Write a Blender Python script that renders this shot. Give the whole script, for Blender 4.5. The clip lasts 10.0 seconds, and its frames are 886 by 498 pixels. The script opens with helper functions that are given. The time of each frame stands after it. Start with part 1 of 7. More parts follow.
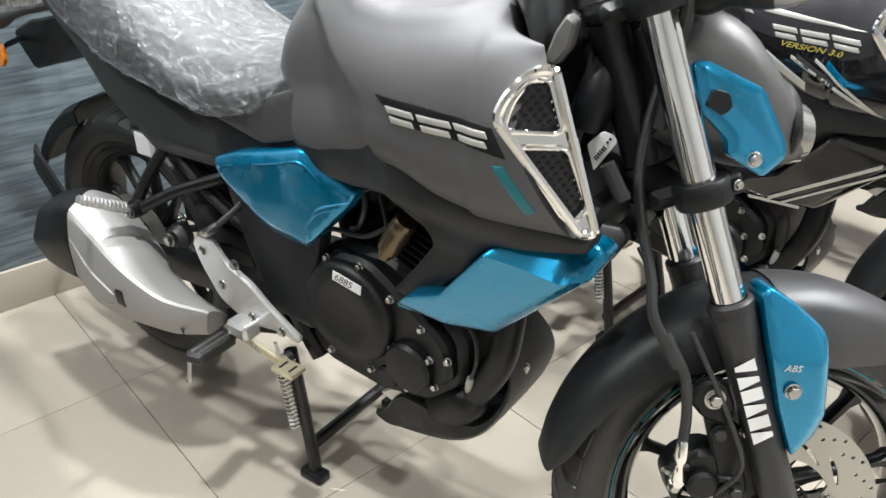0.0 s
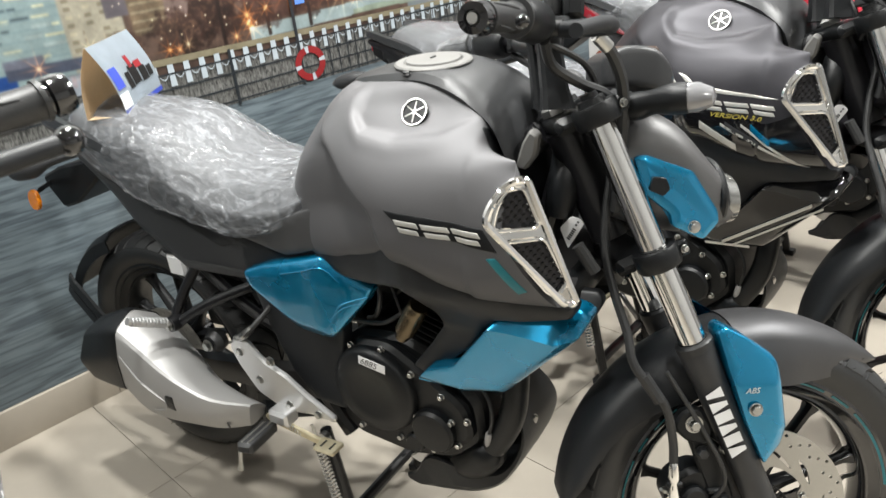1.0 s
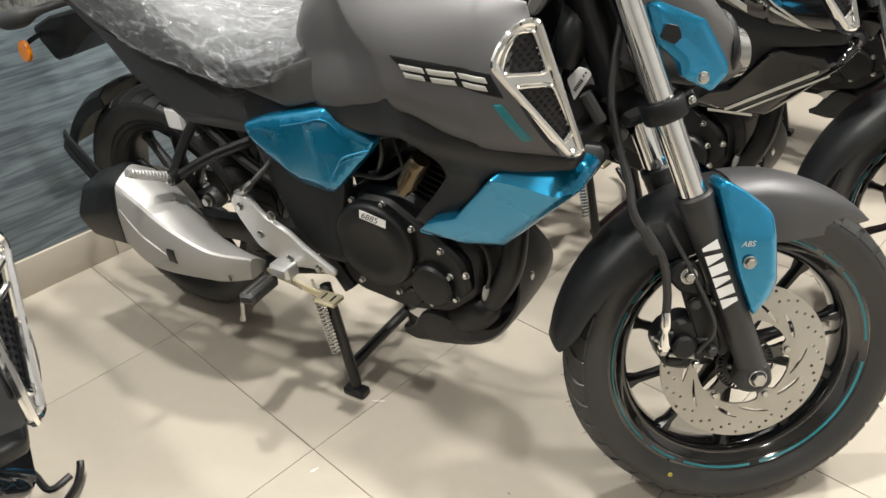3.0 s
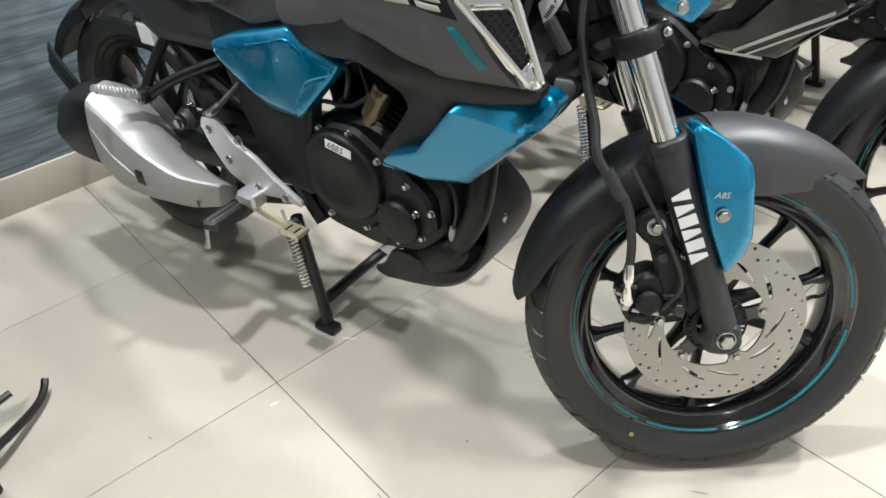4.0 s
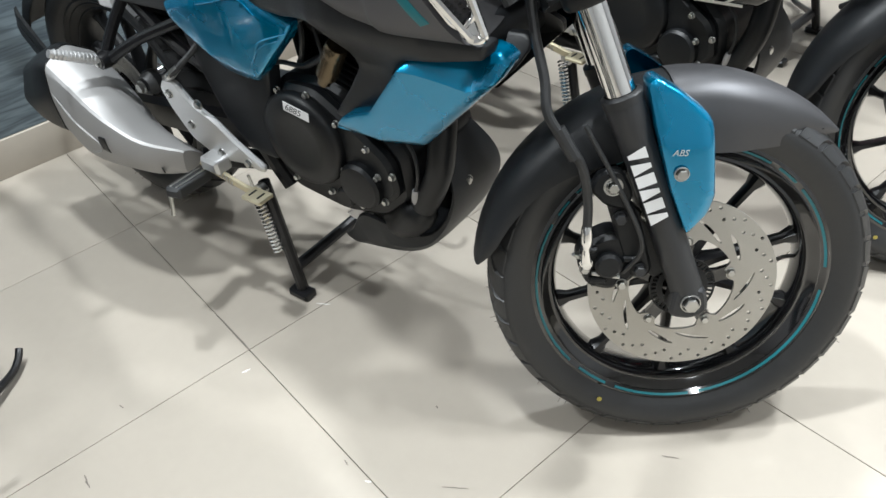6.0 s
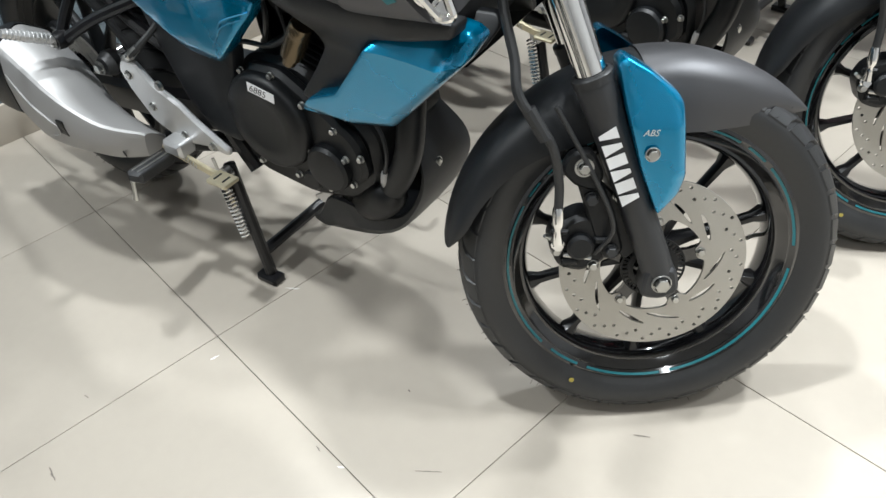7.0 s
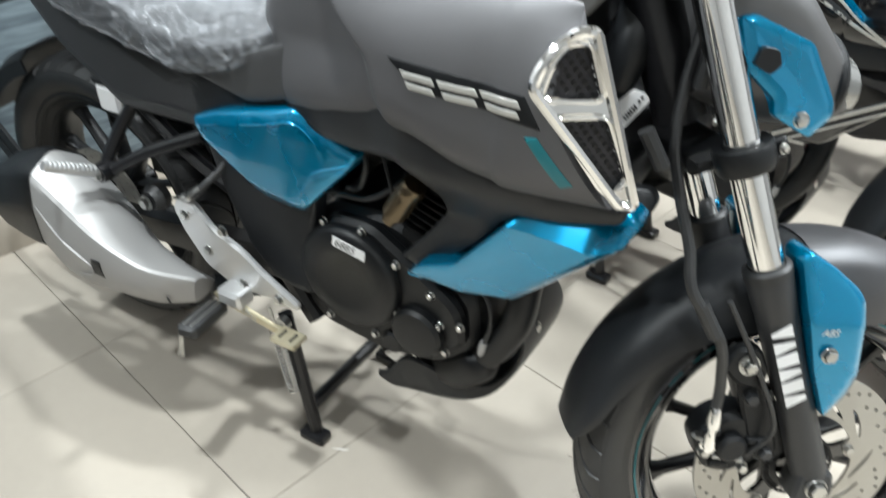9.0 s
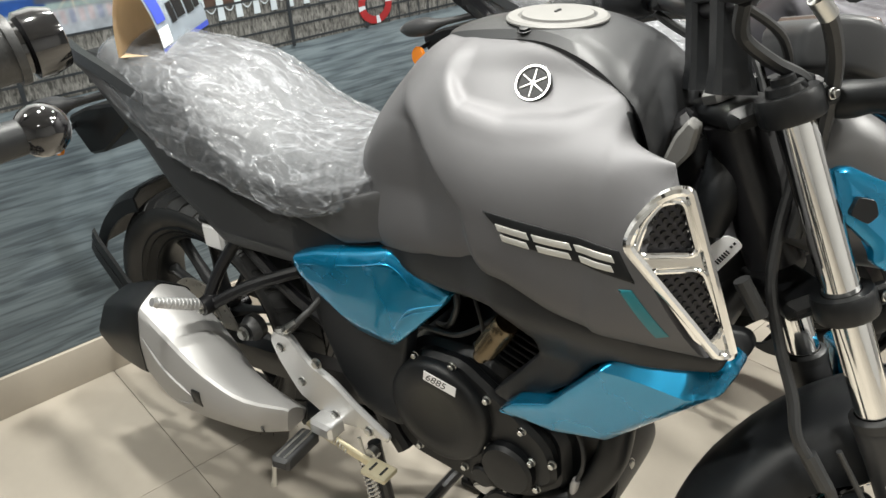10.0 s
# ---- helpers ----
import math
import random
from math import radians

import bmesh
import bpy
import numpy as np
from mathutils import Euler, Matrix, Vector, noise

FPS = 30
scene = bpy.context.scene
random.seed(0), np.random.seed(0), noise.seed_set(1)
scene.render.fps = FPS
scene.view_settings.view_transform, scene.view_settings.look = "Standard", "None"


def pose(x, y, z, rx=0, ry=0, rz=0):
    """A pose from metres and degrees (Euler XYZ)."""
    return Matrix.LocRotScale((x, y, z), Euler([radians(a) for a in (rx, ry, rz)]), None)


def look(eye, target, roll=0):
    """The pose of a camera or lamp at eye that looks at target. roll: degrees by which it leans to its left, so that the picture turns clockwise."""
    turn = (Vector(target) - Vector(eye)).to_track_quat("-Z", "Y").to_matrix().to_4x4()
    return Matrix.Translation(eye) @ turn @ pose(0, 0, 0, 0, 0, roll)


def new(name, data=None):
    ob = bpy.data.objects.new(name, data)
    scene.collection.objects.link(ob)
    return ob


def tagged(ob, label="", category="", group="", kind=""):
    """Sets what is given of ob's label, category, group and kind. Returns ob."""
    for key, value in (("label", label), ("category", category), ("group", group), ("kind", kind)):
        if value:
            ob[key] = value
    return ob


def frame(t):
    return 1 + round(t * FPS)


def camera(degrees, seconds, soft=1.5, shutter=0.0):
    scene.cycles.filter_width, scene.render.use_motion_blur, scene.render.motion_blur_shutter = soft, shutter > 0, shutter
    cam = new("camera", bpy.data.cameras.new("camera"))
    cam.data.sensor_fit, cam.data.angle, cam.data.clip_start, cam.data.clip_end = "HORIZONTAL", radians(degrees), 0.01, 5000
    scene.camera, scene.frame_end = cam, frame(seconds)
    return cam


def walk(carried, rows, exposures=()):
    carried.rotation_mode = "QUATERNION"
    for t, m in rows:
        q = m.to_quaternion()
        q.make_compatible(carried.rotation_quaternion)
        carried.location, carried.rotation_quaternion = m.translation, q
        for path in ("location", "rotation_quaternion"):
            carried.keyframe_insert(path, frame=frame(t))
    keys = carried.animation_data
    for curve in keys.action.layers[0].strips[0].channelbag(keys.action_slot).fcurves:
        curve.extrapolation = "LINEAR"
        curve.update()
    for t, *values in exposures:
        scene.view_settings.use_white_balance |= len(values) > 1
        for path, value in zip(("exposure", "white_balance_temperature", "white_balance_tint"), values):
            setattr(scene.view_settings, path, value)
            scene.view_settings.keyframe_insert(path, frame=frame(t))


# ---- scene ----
import mathutils.bvhtree
import mathutils.geometry

cam = camera(59.8, 10.0, shutter=0.28)
PATH = [
    (0, (0.164, 0.181, 1.119), (-0.863, 1.602, 0.157), -0.5),
    (0.5, (0.226, 0.131, 1.196), (-0.844, 1.549, 0.277), -3.3),
    (1, (0.238, 0.033, 1.252), (-0.79, 1.533, 0.419), -7.2),
    (1.5, (0.233, -0.032, 1.292), (-0.823, 1.484, 0.526), -8.7),
    (2, (0.233, -0.018, 1.279), (-0.83, 1.463, 0.457), -8.7),
    (2.5, (0.231, -0.014, 1.213), (-0.761, 1.397, 0.2), -7.8),
    (2.7, (0.228, -0.019, 1.207), (-0.731, 1.383, 0.151), -6.8),
    (3.8, (0.291, 0.074, 1.157), (-0.697, 1.372, 0.001), -4.4),
    (4, (0.31, 0.105, 1.144), (-0.69, 1.357, -0.052), -5.0),
    (4.5, (0.346, 0.153, 1.125), (-0.67, 1.342, -0.122), -6.4),
    (5, (0.367, 0.168, 1.138), (-0.655, 1.343, -0.117), -7.1),
    (6.5, (0.368, 0.194, 1.115), (-0.613, 1.361, -0.18), -7.2),
    (7, (0.359, 0.198, 1.115), (-0.569, 1.378, -0.206), -6.3),
    (7.5, (0.308, 0.209, 1.095), (-0.553, 1.416, -0.247), -4.7),
    (8, (0.2, 0.23, 1.085), (-0.476, 1.526, -0.28), -1.0),
    (8.5, (0.104, 0.211, 1.082), (-0.535, 1.543, -0.266), 2.0),
    (9, (0.037, 0.215, 1.152), (-0.815, 1.602, -0.01), -0.5),
    (9.3, (0.019, 0.208, 1.201), (-0.954, 1.614, 0.164), -2.5),
    (9.5, (0.009, 0.213, 1.216), (-1.008, 1.622, 0.228), -3.3),
    (10, (0.01, 0.211, 1.215), (-1.063, 1.611, 0.271), -4.1),
]
walk_rows = [(t, look(eye, target, roll)) for t, eye, target, roll in PATH]
# the picture turns cooler for a moment as the camera lifts
walk(cam, walk_rows, [(0.0, 0.2, 6300, 10), (1.0, 0.0, 6500, 10), (2.0, 0.0, 6700, 11), (2.5, 0.0, 6850, 11), (3.4, 0.05, 6600, 10), (4.0, 0.05, 6130, 9), (4.8, 0.0, 5950, 9), (8.2, -0.05, 6030, 9), (8.6, 0.05, 6000, 8), (9.0, 0.25, 6000, 7), (9.5, 0.15, 6250, 8), (10.0, 0.05, 6650, 9)])

# ---- light ----
world = bpy.data.worlds.new("world")
scene.world = world
world.use_nodes = True
world.node_tree.nodes["Background"].inputs[0].default_value = (0.75, 0.8, 0.9, 1)
world.node_tree.nodes["Background"].inputs[1].default_value = 0.15
scene.view_settings.exposure = 0.0

# the showroom's own axes: tile joints run along a and b, the mural wall stands at a = WALL_A
ROOM = Matrix.Translation((-0.677, 0.756, 0)) @ Matrix.Rotation(radians(-13.5), 4, "Z")
WALL_A, FAR_B, NEAR_B, RIGHT_A, CEIL_Z = -1.118, 2.72, -3.6, 4.6, 3.0
LAMPS = [(0.2, 0.0, 1.15), (1.5, 1.4, 0.9), (-0.4, 1.9, 0.65), (2.4, 1.9, 1.0), (-0.4, -1.3, 0.85), (2.8, -1.2, 0.4), (1.2, 2.2, 1.5), (-0.55, 0.6, 1.15)]
LAMP_SIZE, LAMP_POWER = 0.16, 52.5


# ---- materials ----
def material(name, colour, rough=0.5, metal=0.0, coat=0.0, grain=0.0, grain_scale=60.0, bump=0.0, bump_scale=300.0, spec=0.5, stain=0.0, stain_scale=6.0):
    """A principled material: base colour varied at two scales, roughness varied with it, fine relief."""
    m = bpy.data.materials.new(name)
    m.use_nodes = True
    nt = m.node_tree
    b = nt.nodes["Principled BSDF"]
    b.inputs["Metallic"].default_value = metal
    b.inputs["Roughness"].default_value = rough
    b.inputs["Specular IOR Level"].default_value = spec
    if coat:
        b.inputs["Coat Weight"].default_value = coat
        b.inputs["Coat Roughness"].default_value = 0.06
    b.inputs["Base Color"].default_value = (*colour, 1)
    tc = nt.nodes.new("ShaderNodeTexCoord")
    if grain or stain:
        n1 = nt.nodes.new("ShaderNodeTexNoise")
        n1.inputs["Scale"].default_value, n1.inputs["Detail"].default_value = grain_scale, 4
        n2 = nt.nodes.new("ShaderNodeTexNoise")
        n2.inputs["Scale"].default_value, n2.inputs["Detail"].default_value = stain_scale, 5
        for n in (n1, n2):
            nt.links.new(tc.outputs["Object"], n.inputs["Vector"])
        a = nt.nodes.new("ShaderNodeMath")
        a.operation = "MULTIPLY_ADD"
        a.inputs[1].default_value, a.inputs[2].default_value = 2 * grain, 1 - grain
        nt.links.new(n1.outputs["Fac"], a.inputs[0])
        c = nt.nodes.new("ShaderNodeMath")
        c.operation = "MULTIPLY_ADD"
        c.inputs[1].default_value, c.inputs[2].default_value = 2 * stain, 1 - stain
        nt.links.new(n2.outputs["Fac"], c.inputs[0])
        p = nt.nodes.new("ShaderNodeMath")
        p.operation = "MULTIPLY"
        nt.links.new(a.outputs[0], p.inputs[0])
        nt.links.new(c.outputs[0], p.inputs[1])
        mix = nt.nodes.new("ShaderNodeVectorMath")
        mix.operation = "SCALE"
        mix.inputs[0].default_value = colour
        nt.links.new(p.outputs[0], mix.inputs["Scale"])
        nt.links.new(mix.outputs[0], b.inputs["Base Color"])
        r = nt.nodes.new("ShaderNodeMath")
        r.operation = "MULTIPLY_ADD"
        r.inputs[1].default_value, r.inputs[2].default_value = 0.25 * rough, 0.875 * rough
        nt.links.new(n2.outputs["Fac"], r.inputs[0])
        nt.links.new(r.outputs[0], b.inputs["Roughness"])
    if bump:
        n3 = nt.nodes.new("ShaderNodeTexNoise")
        n3.inputs["Scale"].default_value, n3.inputs["Detail"].default_value = bump_scale, 3
        nt.links.new(tc.outputs["Object"], n3.inputs["Vector"])
        bp = nt.nodes.new("ShaderNodeBump")
        bp.inputs["Strength"].default_value, bp.inputs["Distance"].default_value = bump, 0.001
        nt.links.new(n3.outputs["Fac"], bp.inputs["Height"])
        nt.links.new(bp.outputs[0], b.inputs["Normal"])
    return m


def film_material():
    """Clear polythene sheet: see-through, faintly milky, with white highlight lines painted along the creases and small
    sharp glints.
    """
    m = bpy.data.materials.new("polythene")
    m.use_nodes = True
    nt = m.node_tree
    nt.nodes.remove(nt.nodes["Principled BSDF"])
    tc = nt.nodes.new("ShaderNodeTexCoord")
    mp = nt.nodes.new("ShaderNodeMapping")
    mp.inputs["Scale"].default_value, mp.inputs["Rotation"].default_value = (0.8, 3.0, 2.4), (0.25, 0.2, 0.7)
    nt.links.new(tc.outputs["Object"], mp.inputs[0])
    def noise_(scale, detail, twist):
        n = nt.nodes.new("ShaderNodeTexNoise")
        n.inputs["Scale"].default_value, n.inputs["Detail"].default_value, n.inputs["Distortion"].default_value = scale, detail, twist
        nt.links.new(mp.outputs[0], n.inputs["Vector"])
        return n.outputs["Fac"]
    def math_(op, a, b):
        n = nt.nodes.new("ShaderNodeMath")
        n.operation = op
        for k, q in enumerate((a, b)):
            if isinstance(q, (int, float)):
                n.inputs[k].default_value = q
            else:
                nt.links.new(q, n.inputs[k])
        return n.outputs[0]
    # creases: thin lines where a twisted noise passes its middle value
    def crease(scale, power):
        d = math_("ABSOLUTE", math_("SUBTRACT", noise_(scale, 3.0, 0.9), 0.5), 0.0)
        return math_("POWER", math_("MAXIMUM", math_("SUBTRACT", 1.0, math_("MULTIPLY", d, 4.0)), 0.0), power)
    line = math_("ADD", crease(6.5, 26.0), math_("MULTIPLY", crease(15.0, 18.0), 0.6))
    high = math_("ADD", math_("MULTIPLY", line, 0.32), math_("ADD", math_("MULTIPLY", noise_(9.0, 3.0, 0.8), 0.8), math_("MULTIPLY", noise_(38.0, 3.0, 1.2), 0.22)))
    bp = nt.nodes.new("ShaderNodeBump")
    bp.inputs["Strength"].default_value, bp.inputs["Distance"].default_value = 1.0, 0.0050
    nt.links.new(high, bp.inputs["Height"])
    milk = nt.nodes.new("ShaderNodeBsdfDiffuse")
    milk.inputs["Color"].default_value = (0.74, 0.77, 0.82, 1)
    shine = nt.nodes.new("ShaderNodeBsdfGlossy")
    shine.inputs["Color"].default_value, shine.inputs["Roughness"].default_value = (0.95, 0.98, 1, 1), 0.17
    nt.links.new(bp.outputs[0], shine.inputs["Normal"])
    clear = nt.nodes.new("ShaderNodeBsdfTransparent")
    m1, m2 = nt.nodes.new("ShaderNodeMixShader"), nt.nodes.new("ShaderNodeMixShader")
    # even milkiness, plus painted white lines for the highlights on the creases
    nt.links.new(math_("ADD", 0.060, math_("MULTIPLY", line, 0.17)), m1.inputs[0])
    nt.links.new(clear.outputs[0], m1.inputs[1])
    nt.links.new(milk.outputs[0], m1.inputs[2])
    rim = nt.nodes.new("ShaderNodeFresnel")
    rim.inputs["IOR"].default_value = 1.42
    nt.links.new(math_("ADD", 0.004, math_("MULTIPLY", rim.outputs[0], 0.72)), m2.inputs[0])
    nt.links.new(m1.outputs[0], m2.inputs[1])
    nt.links.new(shine.outputs[0], m2.inputs[2])
    nt.links.new(m2.outputs[0], nt.nodes["Material Output"].inputs[0])
    return m


def lamp_material(name, colour, strength):
    m = bpy.data.materials.new(name)
    m.use_nodes = True
    b = m.node_tree.nodes["Principled BSDF"]
    b.inputs["Emission Color"].default_value = (*colour, 1)
    b.inputs["Emission Strength"].default_value = strength
    return m


MATTE_GREY = material("matte grey paint", (0.118, 0.117, 0.122), 0.58, 0.5, grain=0.05, grain_scale=900, bump=0.05, bump_scale=1500, stain=0.03)
MATTE_MID = material("matte dark grey paint", (0.078, 0.078, 0.082), 0.45, 0.6, grain=0.05, grain_scale=900, bump=0.05, bump_scale=1500, stain=0.03)
SHELL_GREY = material("matte grey lamp shell", (0.105, 0.104, 0.105), 0.46, 0.5, grain=0.05, grain_scale=900, bump=0.05, bump_scale=1500)
MATTE_DARK = material("matte gunmetal paint", (0.036, 0.035, 0.041), 0.45, 0.5, grain=0.05, grain_scale=900, bump=0.05, bump_scale=1500, stain=0.03)
RED_PAINT = material("red metallic paint", (0.42, 0.012, 0.03), 0.3, 0.4, coat=1.0, grain=0.05, grain_scale=900)
TEAL = material("metallic teal paint", (0.0, 0.225, 0.43), 0.27, 0.70, coat=1.0, grain=0.08, grain_scale=1800, stain=0.03)
GLOSS_BLACK = material("gloss black paint", (0.006, 0.006, 0.007), 0.1, 0.0, coat=1.0, grain=0.05)
BLACK_PLASTIC = material("matte black moulded plastic", (0.0070, 0.0078, 0.0088), 0.42, spec=0.32, grain=0.1, grain_scale=300, bump=0.12, bump_scale=1800, stain=0.08)
GREY_PLASTIC = material("dark grey moulded plastic", (0.0135, 0.0148, 0.0166), 0.42, spec=0.34, grain=0.1, grain_scale=300, bump=0.15, bump_scale=1800, stain=0.08)
ENGINE_BLACK = material("black coated casting", (0.0062, 0.0070, 0.0080), 0.40, 0.0, spec=0.36, grain=0.15, grain_scale=200, bump=0.25, bump_scale=900, stain=0.15)
FRAME_BLACK = material("satin black frame paint", (0.006, 0.006, 0.007), 0.3, grain=0.1, stain=0.1)
RUBBER = material("black tyre rubber", (0.0165, 0.0172, 0.0180), 0.46, spec=0.6, grain=0.15, grain_scale=120, bump=0.2, bump_scale=500, stain=0.15)
CHROME = material("chrome", (0.86, 0.86, 0.85), 0.07, 1.0, grain=0.02)
STEEL = material("zinc plated steel", (0.52, 0.52, 0.50), 0.28, 1.0, grain=0.1, stain=0.1)
DISC_STEEL = material("brushed disc steel", (0.44, 0.425, 0.39), 0.42, 0.7, grain=0.04, grain_scale=400, stain=0.05)
CAP_SILVER = material("satin filler cap alloy", (0.17, 0.168, 0.162), 0.6, 0.3, grain=0.06, grain_scale=500, stain=0.06)
ALLOY = material("satin cast aluminium", (0.62, 0.62, 0.62), 0.38, 0.85, grain=0.06, grain_scale=500, bump=0.1, bump_scale=1200, stain=0.06)
SILVER = material("silver painted heat shield", (0.40, 0.395, 0.39), 0.5, 0.35, grain=0.04, grain_scale=1200, bump=0.08, bump_scale=1500, stain=0.04)
GOLD = material("yellow passivated steel", (0.60, 0.54, 0.38), 0.35, 0.8, grain=0.15, stain=0.2)
BRONZE = material("bronze anodised motor", (0.15, 0.115, 0.07), 0.25, 0.8, grain=0.1)
WHITE = material("white print", (0.8, 0.8, 0.8), 0.4, grain=0.02)
SILVER_PRINT = material("silver foil print", (0.66, 0.65, 0.61), 0.3, 0.5, grain=0.03)
STRIPE = material("teal rim tape", (0.015, 0.16, 0.19), 0.35, grain=0.05)
TAIL_GREY = material("satin grey tail plastic", (0.036, 0.037, 0.039), 0.42, grain=0.1, grain_scale=300, bump=0.12, bump_scale=1800, spec=0.35)
SEAT_VINYL = material("grained grey seat vinyl", (0.058, 0.059, 0.063), 0.55, grain=0.15, grain_scale=250, bump=0.3, bump_scale=900, stain=0.1)
FLANK_GREY = material("satin dark grey paint", (0.076, 0.076, 0.078), 0.48, 0.4, grain=0.05, grain_scale=900, bump=0.06, bump_scale=1500, stain=0.05)
FORK_GREY = material("satin grey fork casting", (0.030, 0.031, 0.033), 0.42, 0.1, grain=0.08, grain_scale=400, bump=0.1, bump_scale=1500, stain=0.06)
FILM = film_material()
AMBER = material("amber lens", (0.75, 0.22, 0.01), 0.2, coat=0.6, grain=0.05)
SMOKE = material("smoked clear lens", (0.25, 0.25, 0.26), 0.15, 0.3, coat=0.8, grain=0.05)
# the brown that the screen glass mirrors is put into its base colour
SCREEN_REFLECT = material("screen with brown reflection colour", (0.09, 0.065, 0.055), 0.12, 0.2, coat=1.0, grain=0.05)
LENS = material("clear lamp lens", (0.22, 0.22, 0.21), 0.12, 0.6, coat=1.0, grain=0.05)
TAN_CARD = material("buff cardboard", (0.62, 0.47, 0.30), 0.7, grain=0.06, bump=0.1, stain=0.05)
LIGHT_CARD = material("printed pale blue card", (0.40, 0.46, 0.52), 0.35, grain=0.04, stain=0.25, stain_scale=14)
BLUE_CARD = material("royal blue print", (0.04, 0.07, 0.42), 0.35, grain=0.04)
YELLOW_INK = material("yellow tyre mark", (0.40, 0.33, 0.06), 0.6, grain=0.1)
SCUFF = material("dark scuff", (0.16, 0.14, 0.12), 0.6, grain=0.3, grain_scale=400)
CHIP = material("pale chip", (0.72, 0.70, 0.66), 0.5, grain=0.1)
GROUT = material("grey tile grout", (0.16, 0.145, 0.125), 0.8, grain=0.2, bump=0.3)
WALL_PAINT = material("off-white wall paint", (0.45, 0.45, 0.45), 0.7, grain=0.03, bump=0.1, bump_scale=200, stain=0.04)
GREY_WALL = material("grey wall paint", (0.21, 0.21, 0.215), 0.7, grain=0.03, bump=0.1, bump_scale=200, stain=0.05)
CEIL_PAINT = material("white ceiling board", (0.55, 0.55, 0.54), 0.8, grain=0.03, bump=0.2, bump_scale=150)
LAMP_GLOW = lamp_material("led panel", (1.0, 0.985, 0.96), 12.0)


def tile_material():
    """Polished cream vitrified tile, faintly clouded, each piece a little different."""
    m = material("polished cream tile", (0.400, 0.361, 0.306), 0.40, spec=0.16, grain=0.03, grain_scale=35, bump=0.03, bump_scale=9, stain=0.035, stain_scale=2.5)
    nt = m.node_tree
    b = nt.nodes["Principled BSDF"]
    src = b.inputs["Base Color"].links[0].from_socket
    info = nt.nodes.new("ShaderNodeObjectInfo")
    k = nt.nodes.new("ShaderNodeMath")
    k.operation = "MULTIPLY_ADD"
    k.inputs[1].default_value, k.inputs[2].default_value = 0.06, 0.97
    nt.links.new(info.outputs["Random"], k.inputs[0])
    s = nt.nodes.new("ShaderNodeVectorMath")
    s.operation = "SCALE"
    nt.links.new(src, s.inputs[0])
    nt.links.new(k.outputs[0], s.inputs["Scale"])
    nt.links.new(s.outputs[0], b.inputs["Base Color"])
    return m


TILE = tile_material()


# ---- mesh tools ----
def part(name, bm, mat, parent, label="", m=None, angle=35.0, mats=()):
    """Links a bmesh as one mesh object under a thing or under a part."""
    if m is not None:
        bm.transform(m)
    bmesh.ops.recalc_face_normals(bm, faces=bm.faces)
    lim = radians(angle)
    for f in bm.faces:
        f.smooth = True
    for e in bm.edges:
        if len(e.link_faces) == 2 and e.calc_face_angle(0.0) > lim:
            e.smooth = False
    me = bpy.data.meshes.new(name)
    bm.to_mesh(me)
    bm.free()
    me.materials.append(mat)
    for x in mats:
        me.materials.append(x)
    ob = new(name, me)
    ob.parent = parent
    if label:
        tagged(ob, label)
    return ob


def thing(name, label, category, m=None, group="", kind=""):
    ob = new(name)
    ob.empty_display_size = 0.1
    if m is not None:
        ob.matrix_world = m
    return tagged(ob, label, category, group, kind)


def catmull(pts, n):
    """A smooth line through the points, n steps between each two."""
    p = [Vector(q) for q in pts]
    out = []
    for i in range(len(p) - 1):
        a, b, c, d = p[max(i - 1, 0)], p[i], p[i + 1], p[min(i + 2, len(p) - 1)]
        for k in range(n):
            t = k / n
            out.append(0.5 * ((2 * b) + (c - a) * t + (2 * a - 5 * b + 4 * c - d) * t * t + (3 * b - a - 3 * c + d) * t ** 3))
    out.append(p[-1])
    return out


def loft(rings, caps=True, bm=None, closed=True):
    bm = bm or bmesh.new()
    vs = [[bm.verts.new(p) for p in r] for r in rings]
    n = len(vs[0])
    for a, b in zip(vs, vs[1:]):
        for i in range(n if closed else n - 1):
            j = (i + 1) % n
            bm.faces.new((a[i], a[j], b[j], b[i]))
    if caps:
        bm.faces.new(vs[0][::-1])
        bm.faces.new(vs[-1])
    return bm


def tube(pts, r, n=10, steps=6, bm=None, caps=True):
    """A round bar or hose swept along a smooth line; r may be one radius or one for each point."""
    line = catmull(pts, steps) if steps > 1 else [Vector(p) for p in pts]
    m = len(line)
    if isinstance(r, (list, tuple)):
        rad = [v.x for v in catmull([(q, 0, 0) for q in r], steps)] if steps > 1 else list(r)
    else:
        rad = [r] * m
    rings, side = [], None
    for i, p in enumerate(line):
        d = (line[min(i + 1, m - 1)] - line[max(i - 1, 0)]).normalized()
        if side is None:
            side = d.orthogonal().normalized()
        side = (side - d * side.dot(d)).normalized()
        up = d.cross(side)
        rings.append([p + rad[i] * (side * math.cos(a) + up * math.sin(a)) for a in (2 * math.pi * k / n for k in range(n))])
    return loft(rings, caps, bm)


